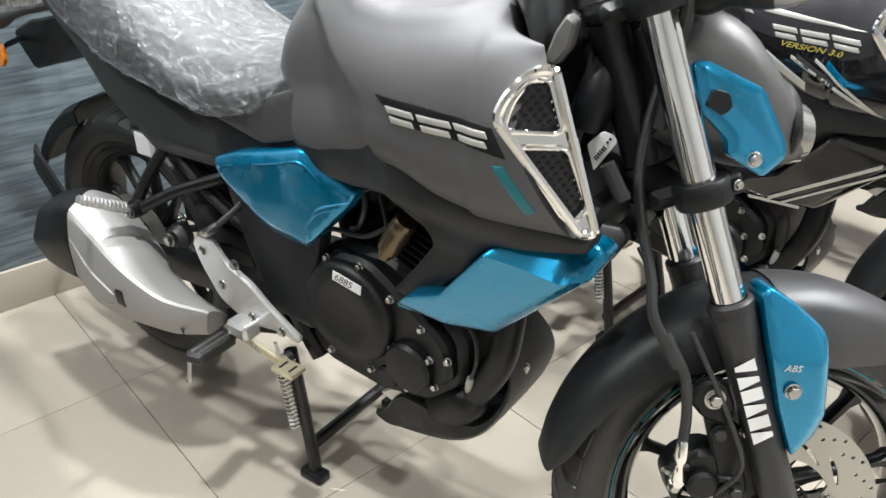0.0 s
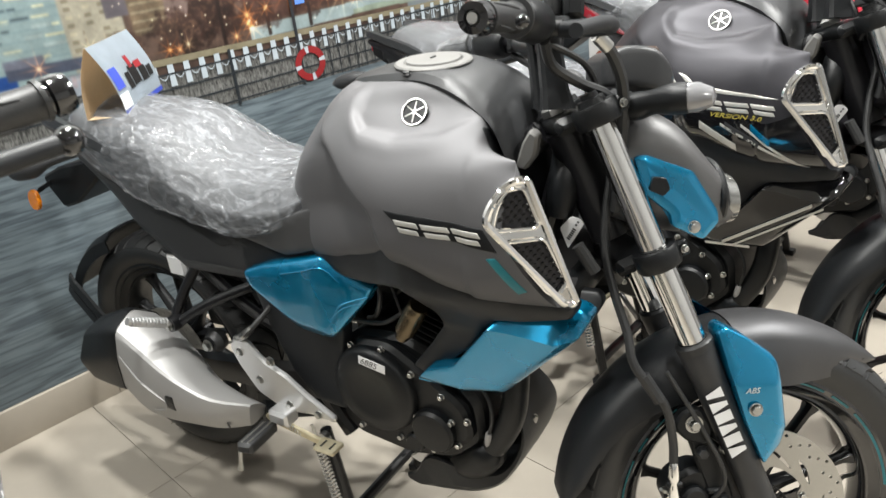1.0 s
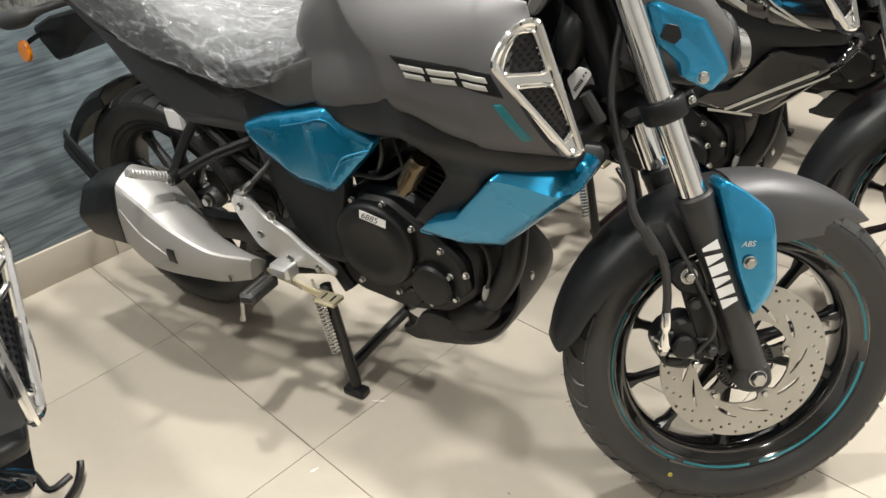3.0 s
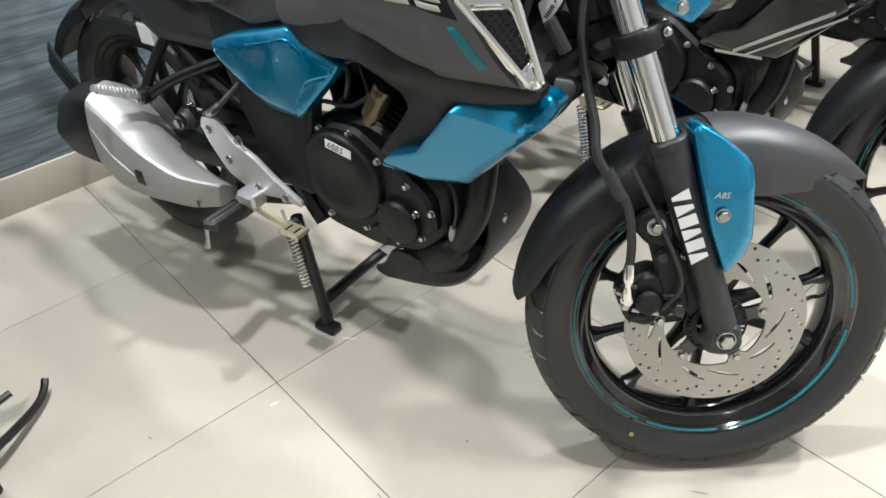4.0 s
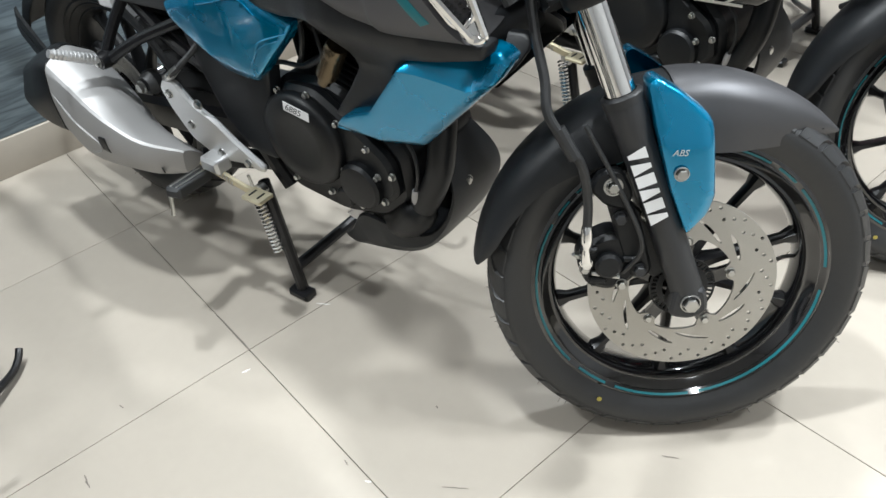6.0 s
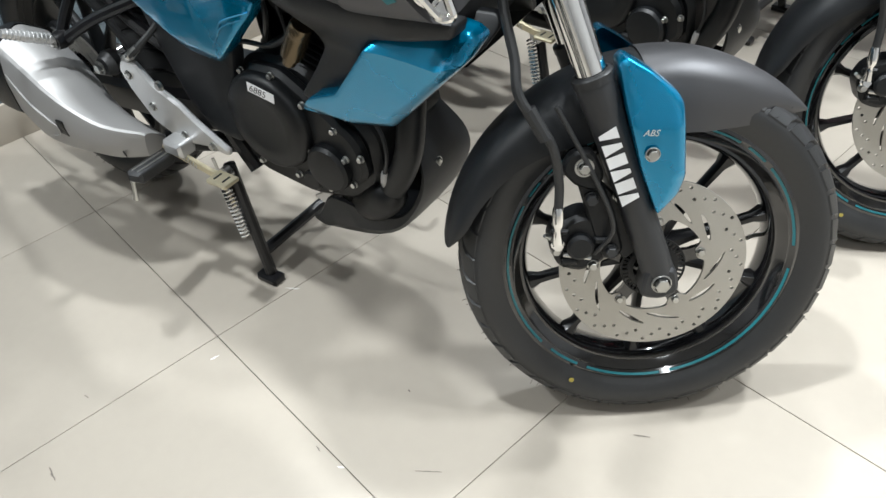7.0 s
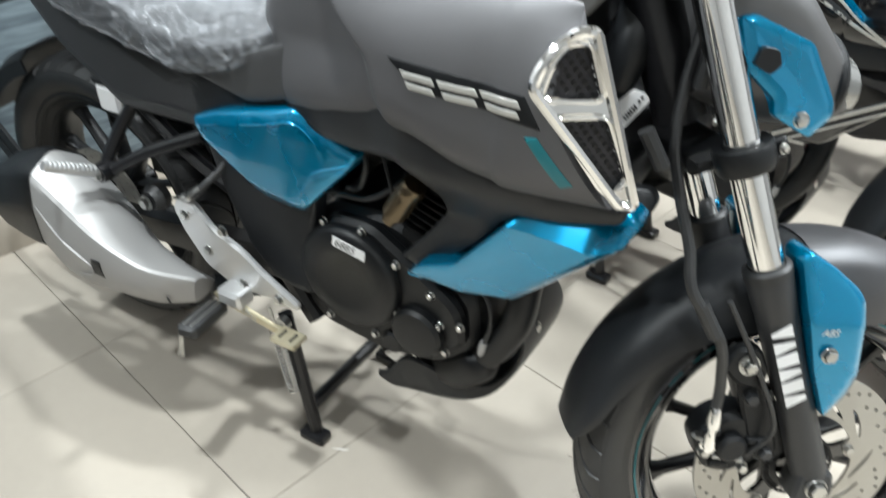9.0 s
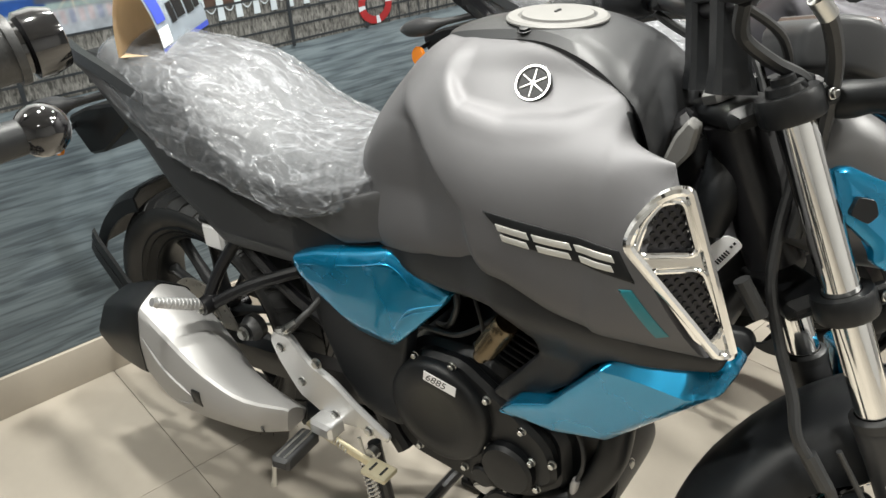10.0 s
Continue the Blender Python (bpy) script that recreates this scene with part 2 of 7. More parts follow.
def lathe(profile, m=None, n=32, bm=None, closed=False):
    """Turns (radius, height) pairs round the local z axis, then places the result by m."""
    bm = bm or bmesh.new()
    m = m or Matrix.Identity(4)
    rows = []
    for r, h in profile:
        if r < 1e-6:
            rows.append([bm.verts.new(m @ Vector((0, 0, h)))])
        else:
            rows.append([bm.verts.new(m @ Vector((r * math.cos(a), r * math.sin(a), h))) for a in (2 * math.pi * k / n for k in range(n))])
    pairs = list(zip(rows, rows[1:])) + ([(rows[-1], rows[0])] if closed else [])
    for a, b in pairs:
        for i in range(n):
            j = (i + 1) % n
            if len(a) == 1 and len(b) == 1:
                continue
            if len(a) == 1:
                bm.faces.new((a[0], b[i], b[j]))
            elif len(b) == 1:
                bm.faces.new((a[i], a[j], b[0]))
            else:
                bm.faces.new((a[i], a[j], b[j], b[i]))
    return bm


def rounded(pts, r, n=4):
    """A closed outline with its corners rounded."""
    out, k = [], len(pts)
    for i in range(k):
        p, a, b = Vector(pts[i]), Vector(pts[i - 1]), Vector(pts[(i + 1) % k])
        u, v = a - p, b - p
        q = min(r, 0.45 * u.length, 0.45 * v.length)
        s, e = p + u.normalized() * q, p + v.normalized() * q
        for j in range(n + 1):
            t = j / n
            out.append((1 - t) ** 2 * s + 2 * t * (1 - t) * p + t * t * e)
    return out


def inset(pts, d):
    """The outline moved inwards by d (2D)."""
    k = len(pts)
    area = sum(pts[i - 1][0] * pts[i][1] - pts[i][0] * pts[i - 1][1] for i in range(k))
    sg = 1 if area > 0 else -1
    out = []
    for i in range(k):
        a, p, b = Vector(pts[i - 1]), Vector(pts[i]), Vector(pts[(i + 1) % k])
        e1, e2 = (p - a), (b - p)
        if e1.length < 1e-7 or e2.length < 1e-7:
            out.append(p.copy())
            continue
        n1, n2 = Vector((-e1.y, e1.x)).normalized() * sg, Vector((-e2.y, e2.x)).normalized() * sg
        nn = n1 + n2
        nn = nn.normalized() if nn.length > 1e-6 else n1
        out.append(p + nn * d / max(0.45, nn.dot(n1)))
    return out


def panel(pts, yof, thick=0.006, bevel=0.004, bulge=0.0, bulge_in=0.02, corner=0.008, bm=None):
    """A moulded side panel: outline in (x, z), outer face at y = -yof(x, z), rounded rim, bulged skin, real thickness."""
    bm = bm or bmesh.new()
    o = rounded([Vector(p) for p in pts], corner)
    rings = []
    for d, back in ((0, thick), (0, bevel), (0.3 * bevel, 0.3 * bevel), (bevel, 0)):
        rings.append([Vector((p.x, -(yof(p.x, p.y) - back), p.y)) for p in inset(o, d)])
    if bulge:
        for f in (0.35, 0.7, 1.0):
            rings.append([Vector((p.x, -(yof(p.x, p.y) + bulge * math.sin(f * math.pi / 2)), p.y)) for p in inset(o, bevel + bulge_in * f)])
    vs = [[bm.verts.new(p) for p in r] for r in rings]
    n = len(o)
    for a, b in zip(vs, vs[1:]):
        for i in range(n):
            j = (i + 1) % n
            bm.faces.new((a[i], a[j], b[j], b[i]))
    f1, f2 = bm.faces.new(vs[0][::-1]), bm.faces.new(vs[-1])
    bmesh.ops.triangulate(bm, faces=[f1, f2], ngon_method="EAR_CLIP")
    return bm


def skin(pts, yof, thick=0.02, rim=0.004, lines=(), step=0.012, corner=0.008, bm=None):
    """A pressed panel: outline in (x, z), outer face at y = -yof(x, z) over a fine net, with folds kept along the given lines."""
    bm = bm or bmesh.new()
    raw, o = rounded([Vector(p) for p in pts], corner), []
    for a, b in zip(raw, raw[1:] + raw[:1]):
        m = max(1, int((b - a).length / step + 0.5))
        o += [a.lerp(b, k / m) for k in range(m)]
    edge = inset(o, rim)
    flat_ = [(p.x, p.y) for p in edge]
    n = len(flat_)
    verts, edges = [Vector(p) for p in flat_], [(i, (i + 1) % n) for i in range(n)]
    far = [(p.x, p.y) for p in inset(o, rim + 0.35 * step)]
    for line in lines:
        kept = []
        for (x0, z0), (x1, z1) in zip(line, line[1:]):
            m = max(2, int(math.hypot(x1 - x0, z1 - z0) / step))
            kept += [(x0 + (x1 - x0) * k / m, z0 + (z1 - z0) * k / m) for k in range(m)]
        kept.append(line[-1])
        last = None
        for p in kept:
            if inside(p[0], p[1], far):
                verts.append(Vector(p))
                if last is not None:
                    edges.append((last, len(verts) - 1))
                last = len(verts) - 1
            else:
                last = None
    x0, x1, z0, z1 = min(p[0] for p in flat_), max(p[0] for p in flat_), min(p[1] for p in flat_), max(p[1] for p in flat_)
    for i in range(int((x1 - x0) / step) + 1):
        for k in range(int((z1 - z0) / step) + 1):
            x, z = x0 + step * (i + 0.5 * (k % 2)), z0 + step * k
            if inside(x, z, far):
                verts.append(Vector((x, z)))
    out, _, faces, orig, _, _ = mathutils.geometry.delaunay_2d_cdt(verts, edges, [list(range(n))], 1, 1e-6)
    bv = [bm.verts.new((p.x, -yof(p.x, p.y), p.y)) for p in out]
    where = {}
    for k, src in enumerate(orig):
        for q in src:
            where[q] = k
    for f in faces:
        bm.faces.new([bv[k] for k in f])
    rows = [[bv[where[i]] for i in range(n)]]
    for q, back in ((0.3 * rim, 0.35 * rim), (0, rim), (0, thick)):
        rows.append([bm.verts.new((p.x, -(yof(p.x, p.y) - back), p.y)) for p in inset(o, q)])
    for a, b in zip(rows, rows[1:]):
        for i in range(n):
            j = (i + 1) % n
            if a[i] is not a[j]:
                bm.faces.new((a[i], a[j], b[j], b[i]))
    return bm


def prism(pts, y0, y1, corner=0.004, bevel=0.003, bm=None):
    """A solid plate or block: outline in (x, z) between y0 and y1, rounded corners and bevelled rims."""
    bm = bm or bmesh.new()
    o = rounded([Vector(p) for p in pts], corner, 3)
    b = min(bevel, 0.4 * abs(y1 - y0))
    s = 1 if y1 > y0 else -1
    rings = [[Vector((p.x, y, p.y)) for p in inset(o, d)] for y, d in ((y0, b), (y0 + s * b, 0), (y1 - s * b, 0), (y1, b))]
    vs = [[bm.verts.new(p) for p in r] for r in rings]
    n = len(o)
    for a, c in zip(vs, vs[1:]):
        for i in range(n):
            j = (i + 1) % n
            bm.faces.new((a[i], a[j], c[j], c[i]))
    f1, f2 = bm.faces.new(vs[0][::-1]), bm.faces.new(vs[-1])
    bmesh.ops.triangulate(bm, faces=[f1, f2], ngon_method="EAR_CLIP")
    return bm


def block(c, s, m=None, bevel=0.004, bm=None):
    """A bevelled box of size s about c."""
    x, z = s[0] / 2, s[2] / 2
    t = prism([(-x, -z), (x, -z), (x, z), (-x, z)], -s[1] / 2, s[1] / 2, bevel, bevel)
    t.transform((m or Matrix.Identity(4)) @ Matrix.Translation(c))
    if bm is None:
        return t
    me = bpy.data.meshes.new("tmp")
    t.to_mesh(me)
    t.free()
    bm.from_mesh(me)
    bpy.data.meshes.remove(me)
    return bm


def mirror(bm):
    """A copy of the bmesh mirrored to the other side of the bike."""
    c = bm.copy()
    c.transform(Matrix.Diagonal((1, -1, 1, 1)))
    bmesh.ops.reverse_faces(c, faces=c.faces)
    return c


def both(name, bm, mat, parent, label="", m=None, angle=35.0):
    c = mirror(bm)
    return part(name, bm, mat, parent, label, m, angle), part(name, c, mat, parent, label, m, angle)


def facing(c, d):
    """A pose at c whose z axis points along d."""
    return Matrix.Translation(c) @ Vector(d).to_track_quat("Z", "Y").to_matrix().to_4x4()


def bolt(c, d, r=0.007, h=0.006, parent=None, m=None, name="bolt", mat=None):
    """A flanged hexagon bolt head."""
    r *= 0.85
    bm = lathe([(0, 0), (1.35 * r, 0), (1.35 * r, 0.25 * h), (1.2 * r, 0.35 * h)], facing(c, d), 16)
    lathe([(r, 0.3 * h), (r, 0.9 * h), (0.85 * r, h), (0, h)], facing(c, d), 6, bm)
    return part(name, bm, mat or STEEL, parent, m=m)


# ---- the showroom ----
def wall(name, label, a0, b0, a1, b1, z0, z1, mat):
    bm = bmesh.new()
    block(((a0 + a1) / 2, (b0 + b1) / 2, (z0 + z1) / 2), (abs(a1 - a0), abs(b1 - b0), z1 - z0), None, 0.002, bm)
    ob = part(name, bm, mat, None, "", ROOM)
    return tagged(ob, label, "wall", kind="structure")

def floor():
    base = thing("floor", "polished cream vitrified tile floor with thin grey joints", "floor", ROOM, kind="structure")
    bm = bmesh.new()
    block(((WALL_A + RIGHT_A) / 2, (NEAR_B + FAR_B) / 2, -0.056), (RIGHT_A - WALL_A + 0.4, FAR_B - NEAR_B + 0.4, 0.1), None, 0.002, bm)
    part("grout_bed", bm, GROUT, base)
    t, j = 0.6, 0.0014
    bm = bmesh.new()
    block((0.3, 0.3, -0.004), (t - j, t - j, 0.008), None, 0.0007, bm)
    first = part("tile", bm, TILE, base)
    for i in range(-2, 8):
        for k in range(-6, 5):
            if (i, k) == (0, 0):
                continue
            o = new("tile", first.data)
            o.parent = base
            o.location = (i * t, k * t, 0)
    floor_marks(base)


def floor_marks(base):
    """Faint scuffs, flecks and a dirty stretch of joint on the tiles."""
    marks = (((0.055, -0.367), (0.089, -0.371), 0.003, SCUFF), ((0.382, 0.180), (0.389, 0.179), 0.003, SCUFF), ((0.046, -0.042), (0.049, -0.024), 0.004, CHIP), ((0.418, -0.009), (0.429, -0.002), 0.003, CHIP),
             ((0.519, 0.078), (0.552, 0.108), 0.0016, SCUFF), ((-0.163, 0.0), (0.0, 0.0), 0.0032, SCUFF), ((-0.014, 0.174), (0.011, 0.193), 0.003, CHIP), ((0.359, -0.010), (0.373, -0.012), 0.002, SCUFF), ((0.730, 0.383), (0.753, 0.398), 0.002, SCUFF), ((-0.055, -0.257), (-0.042, -0.254), 0.002, SCUFF))
    rnd = random.Random(3)
    for (a0, b0), (a1, b1), w, mat in marks:
        d = Vector((a1 - a0, b1 - b0, 0))
        s = Vector((-d.y, d.x, 0)).normalized() * w
        n = 6
        up, lo = [], []
        for k in range(n + 1):
            p = Vector((a0, b0, 0.0008)) + d * (k / n) + s * rnd.uniform(-0.3, 0.3)
            q = math.sin(math.pi * (0.12 + 0.76 * k / n)) * rnd.uniform(0.4, 0.7)
            up.append(p + s * q)
            lo.append(p - s * q)
        bm = bmesh.new()
        vs = [bm.verts.new(p) for p in up + lo[::-1]]
        for k in range(n):
            bm.faces.new((vs[k], vs[k + 1], vs[2 * n - k], vs[2 * n + 1 - k]))
        part("scuff_mark", bm, mat, base)


def ceiling():
    bm = bmesh.new()
    block(((WALL_A + RIGHT_A) / 2, (NEAR_B + FAR_B) / 2, CEIL_Z + 0.05), (RIGHT_A - WALL_A + 0.4, FAR_B - NEAR_B + 0.4, 0.1), None, 0.002, bm)
    tagged(part("ceiling", bm, CEIL_PAINT, None, "", ROOM), "plain white board ceiling of the showroom", "ceiling", kind="structure")
    for a, b, share in LAMPS:
        lamp = thing("ceiling_light", "round white LED downlight set in the ceiling", "ceiling light", ROOM @ Matrix.Translation((a, b, CEIL_Z)), "ceiling lights")
        h = LAMP_SIZE / 2
        part("frame", lathe([(h, 0), (h + 0.02, 0), (h + 0.018, -0.008), (h, -0.012)], None, 32, closed=True), CEIL_PAINT, lamp)
        part("diffuser", lathe([(0, -0.004), (h, -0.004), (h, 0), (0, 0)], None, 32), LAMP_GLOW, lamp, "glowing white diffuser")
        d = bpy.data.lights.new("panel_light", "AREA")
        d.shape, d.size, d.energy, d.color = "DISK", LAMP_SIZE, LAMP_POWER * share, (1.0, 1.0, 0.96)
        new("panel_light", d).matrix_world = ROOM @ Matrix.Translation((a, b, CEIL_Z - 0.02))


def skirting(parent_name, a0, a1, b0, b1, n):
    """Tile skirting in lengths, along one wall."""
    base = thing(parent_name, "cream tile skirting along the wall", "skirting", ROOM, kind="structure")
    for k in range(n):
        s0, s1 = k / n, (k + 1) / n
        x0, x1, y0, y1 = a0 + (a1 - a0) * s0, a0 + (a1 - a0) * s1, b0 + (b1 - b0) * s0, b0 + (b1 - b0) * s1
        bm = bmesh.new()
        block(((x0 + x1) / 2, (y0 + y1) / 2, 0.055), (max(abs(x1 - x0) - 0.0014, 0.012), max(abs(y1 - y0) - 0.0014, 0.012), 0.11), None, 0.0015, bm)
        part("tile", bm, TILE, base)


floor()
ceiling()
wall("wall_west", "wall covered by a night cityscape mural", WALL_A - 0.15, NEAR_B, WALL_A, FAR_B, 0, CEIL_Z, WALL_PAINT)
wall("wall_north", "plain grey painted wall", WALL_A - 0.15, FAR_B, RIGHT_A + 0.15, FAR_B + 0.15, 0, CEIL_Z, GREY_WALL)
wall("wall_south", "plain off-white painted wall", WALL_A - 0.15, NEAR_B - 0.15, RIGHT_A + 0.15, NEAR_B, 0, CEIL_Z, WALL_PAINT)
wall("wall_east", "plain off-white painted wall", RIGHT_A, NEAR_B, RIGHT_A + 0.15, FAR_B, 0, CEIL_Z, WALL_PAINT)
skirting("baseboard", WALL_A + 0.007, WALL_A + 0.007, NEAR_B, FAR_B, 12)


# ---- motorcycles ----
RAKE = radians(22.3)
AXIS = Vector((-math.sin(RAKE), 0, math.cos(RAKE)))
AXIS_AT = Vector((0.03, 0, 0.28))
HUB = Vector((0.059, 0, 0.286))
REAR_HUB = Vector((-1.268, 0, 0.315))


def steer(degrees):
    return Matrix.Translation(AXIS_AT) @ Matrix.Rotation(radians(degrees), 4, AXIS) @ Matrix.Translation(-AXIS_AT)


def fork_x(z):
    return HUB.x + 0.003 - 0.41 * (z - HUB.z)


def ease(t):
    t = max(0.0, min(1.0, t))
    return t * t * (3 - 2 * t)


def tank_dish(x, z):
    """Depth of the scooped field round the tank badge, with a raised lip along its lower edge."""
    zb = float(np.interp(x, [-0.535, -0.50, -0.44, -0.37, -0.30], [0.955, 0.934, 0.925, 0.932, 0.950]))
    along = ease((x + 0.545) / 0.034) * ease((-0.285 - x) / 0.10)
    field = ease((z - zb) / 0.013) * ease((1.004 - z) / 0.035)
    return along * (0.0085 * field - 0.0022 * math.exp(-((z - zb + 0.008) / 0.008) ** 2))


# tank cross-sections: x, then (half width, height) from the top middle to the bottom middle
TANK = [
    (-0.715, [(0, 0.855), (0.045, 0.852), (0.080, 0.838), (0.098, 0.81), (0.100, 0.765), (0.098, 0.690), (0, 0.67)]),
    (-0.665, [(0, 0.925), (0.05, 0.92), (0.098, 0.895), (0.130, 0.855), (0.134, 0.79), (0.128, 0.690), (0, 0.67)]),
    (-0.60, [(0, 0.982), (0.06, 0.975), (0.112, 0.948), (0.158, 0.90), (0.170, 0.81), (0.158, 0.700), (0, 0.68)]),
    (-0.55, [(0, 0.994), (0.066, 0.986), (0.116, 0.966), (0.172, 0.90), (0.188, 0.82), (0.172, 0.712), (0, 0.69)]),
    (-0.50, [(0, 1.001), (0.07, 0.993), (0.116, 0.970), (0.181, 0.903), (0.202, 0.83), (0.182, 0.725), (0, 0.69)]),
    (-0.43, [(0, 1.004), (0.07, 0.996), (0.110, 0.965), (0.186, 0.897), (0.212, 0.82), (0.186, 0.735), (0, 0.70)]),
    (-0.36, [(0, 0.990), (0.075, 0.979), (0.110, 0.955), (0.184, 0.898), (0.212, 0.81), (0.186, 0.712), (0, 0.69)]),
    (-0.315, [(0, 0.952), (0.08, 0.944), (0.110, 0.94), (0.180, 0.898), (0.206, 0.805), (0.180, 0.70), (0, 0.685)]),
    (-0.290, [(0, 0.83), (0.08, 0.83), (0.126, 0.915), (0.180, 0.898), (0.208, 0.80), (0.180, 0.695), (0, 0.685)]),
]
TANK_END = [(-0.25, 0, 0.72), (-0.25, 0.08, 0.72), (-0.238, 0.148, 0.896), (-0.232, 0.168, 0.894), (-0.246, 0.202, 0.82), (-0.182, 0.164, 0.695), (-0.21, 0, 0.68)]


def knee(x, z):
    """Depth of the knee hollow behind the slanting crease of the tank's flank."""
    xc = float(np.interp(z, [0.70, 0.825, 0.88, 0.94, 0.99], [-0.425, -0.462, -0.525, -0.590, -0.66]))
    deep = 0.034 * float(np.interp(z, [0.70, 0.80, 0.90, 0.955], [0.7, 1.0, 0.85, 0.0]))
    return deep * ease((xc - x) / 0.045) * ease((x + 0.69) / 0.13)


def tank_mesh(dark_below=False):
    half = [[Vector((x, -y, z)) for y, z in pts] for x, pts in TANK] + [[Vector((x, -y, z)) for x, y, z in TANK_END]]
    rows = [catmull(h, 14) for h in half]
    cols = [catmull(c, 13) for c in zip(*rows)]
    rings = []
    for k in range(len(cols[0])):
        right = [c[k] for c in cols]
        for i, p in enumerate(right):
            if i > 8:
                p.y += knee(p.x, p.z)
            if 11 < i < 45:
                d = tank_dish(p.x, p.z)
                p.y += 0.67 * d
                p.z -= 0.74 * d
        left = [Vector((p.x, -p.y, p.z)) for p in right[1:-1]][::-1]
        rings.append(right + left)
    bm = loft(rings)
    # the black pocket in front, between the filler cover and the shoulders
    bm.faces.ensure_lookup_table()
    n = len(rings[0])
    for i, f in enumerate(bm.faces):
        row, col = divmod(i, n)
        if 93 <= row < len(rings) - 1 and min(col, n - 1 - col) < 27:
            f.material_index = 1
        elif dark_below and min(col, n - 1 - col) >= 58:
            f.material_index = 2
    return bm


def side_y(x, z):
    """Half width of the bodywork below the tank and seat."""
    return float(np.interp(x, [-1.45, -1.3, -1.1, -0.9, -0.7, -0.55, -0.42, -0.3, -0.16], [0.085, 0.115, 0.14, 0.15, 0.148, 0.128, 0.15, 0.15, 0.13]))


def wheel(name, c, r_tyre, w_tyre, parent, m, label, front):
    """A cast ten-spoke wheel with its tyre, on a sideways axle at c."""
    turn = Matrix.Translation(c) @ Matrix.Rotation(radians(90), 4, "X")
    hub = new(name)
    hub.parent = parent
    hub.empty_display_size = 0.05
    rim_r, w = 0.2225, w_tyre / 2
    r_tyre -= 0.003
    full, r_tyre = r_tyre, r_tyre - 0.0045
    prof = [(rim_r - 0.004, -w * 0.72), (rim_r + 0.006, -w * 0.8), (rim_r + 0.018, -w * 0.93), (rim_r + 0.034, -w), (r_tyre - 0.020, -w * 0.96), (r_tyre - 0.0095, -w * 0.76),
            (r_tyre - 0.003, -w * 0.42), (r_tyre, 0), (r_tyre - 0.003, w * 0.42), (r_tyre - 0.0095, w * 0.76), (r_tyre - 0.020, w * 0.96), (rim_r + 0.034, w), (rim_r + 0.018, w * 0.93), (rim_r + 0.006, w * 0.8), (rim_r - 0.004, w * 0.72)]
    bm = lathe([(v.x, v.y) for v in catmull([(a, b, 0) for a, b in prof], 2)], turn, 96)
    part("tyre", bm, RUBBER, hub, "new black tyre with slanted tread grooves", m, 30)
    # tread blocks with slanted grooves between them, proud of the carcass
    r_tyre = full
    n = 40
    shape = lambda h: float(np.interp(h, [0, 0.42, 0.76, 0.96, 1.0], [r_tyre, r_tyre - 0.003, r_tyre - 0.0095, r_tyre - 0.020, r_tyre - 0.036]))
    place = (m or Matrix.Identity(4)) @ turn
    for s in (-1, 1):
        bm = bmesh.new()
        wide = 2 * math.pi / n * 0.87
        quad = []
        for lift in (-0.006, 0.001):
            row = []
            for h, da in ((0.03, 0.0), (0.30, 0.09), (0.58, 0.155), (0.80, 0.19), (0.965, 0.205)):
                edge = 0.0 if lift < 0 else 0.006
                for e in (edge, wide - edge):
                    a = da + e
                    rr = shape(h) + lift * (0.3 if h > 0.85 else 1)
                    row.append(bm.verts.new(Vector((rr * math.cos(a), rr * math.sin(a), s * h * w))))
            quad.append(row)
        lo, hi = quad
        for i in range(0, 8, 2):
            bm.faces.new((hi[i], hi[i + 1], hi[i + 3], hi[i + 2]))
            bm.faces.new((lo[i], lo[i + 2], hi[i + 2], hi[i]))
            bm.faces.new((lo[i + 1], hi[i + 1], hi[i + 3], lo[i + 3]))
        bm.faces.new((lo[0], hi[0], hi[1], lo[1]))
        bm.faces.new((lo[8], lo[9], hi[9], hi[8]))
        first = part("tread_block", bm, RUBBER, hub)
        for k in range(n):
            o = first if k == 0 else new("tread_block", first.data)
            o.parent = hub
            o.matrix_local = place @ Matrix.Rotation(2 * math.pi * (k + (0.5 if s > 0 else 0)) / n, 4, "Z")
    # moulding hairs left on the new rubber
    rnd = random.Random(5)
    bm = bmesh.new()
    for k in range(110):
        a, h = rnd.uniform(0, 2 * math.pi), rnd.choice((-1, 1)) * rnd.choice((0.05, 0.45, 0.8, 0.97))
        rr = shape(abs(h)) + 0.002
        u = Vector((math.cos(a), math.sin(a), 0))
        p = u * rr + Vector((0, 0, h * w))
        d = (u + Vector((0, 0, 0.9 * h)) + Vector((rnd.uniform(-0.3, 0.3), rnd.uniform(-0.3, 0.3), 0))).normalized()
        tube([turn @ p, turn @ (p + d * rnd.uniform(0.004, 0.008))], [0.0006, 0.0003], 3, 1, bm)
    tagged(part("moulding_hairs", bm, RUBBER, hub, "", m), kind="stuff")
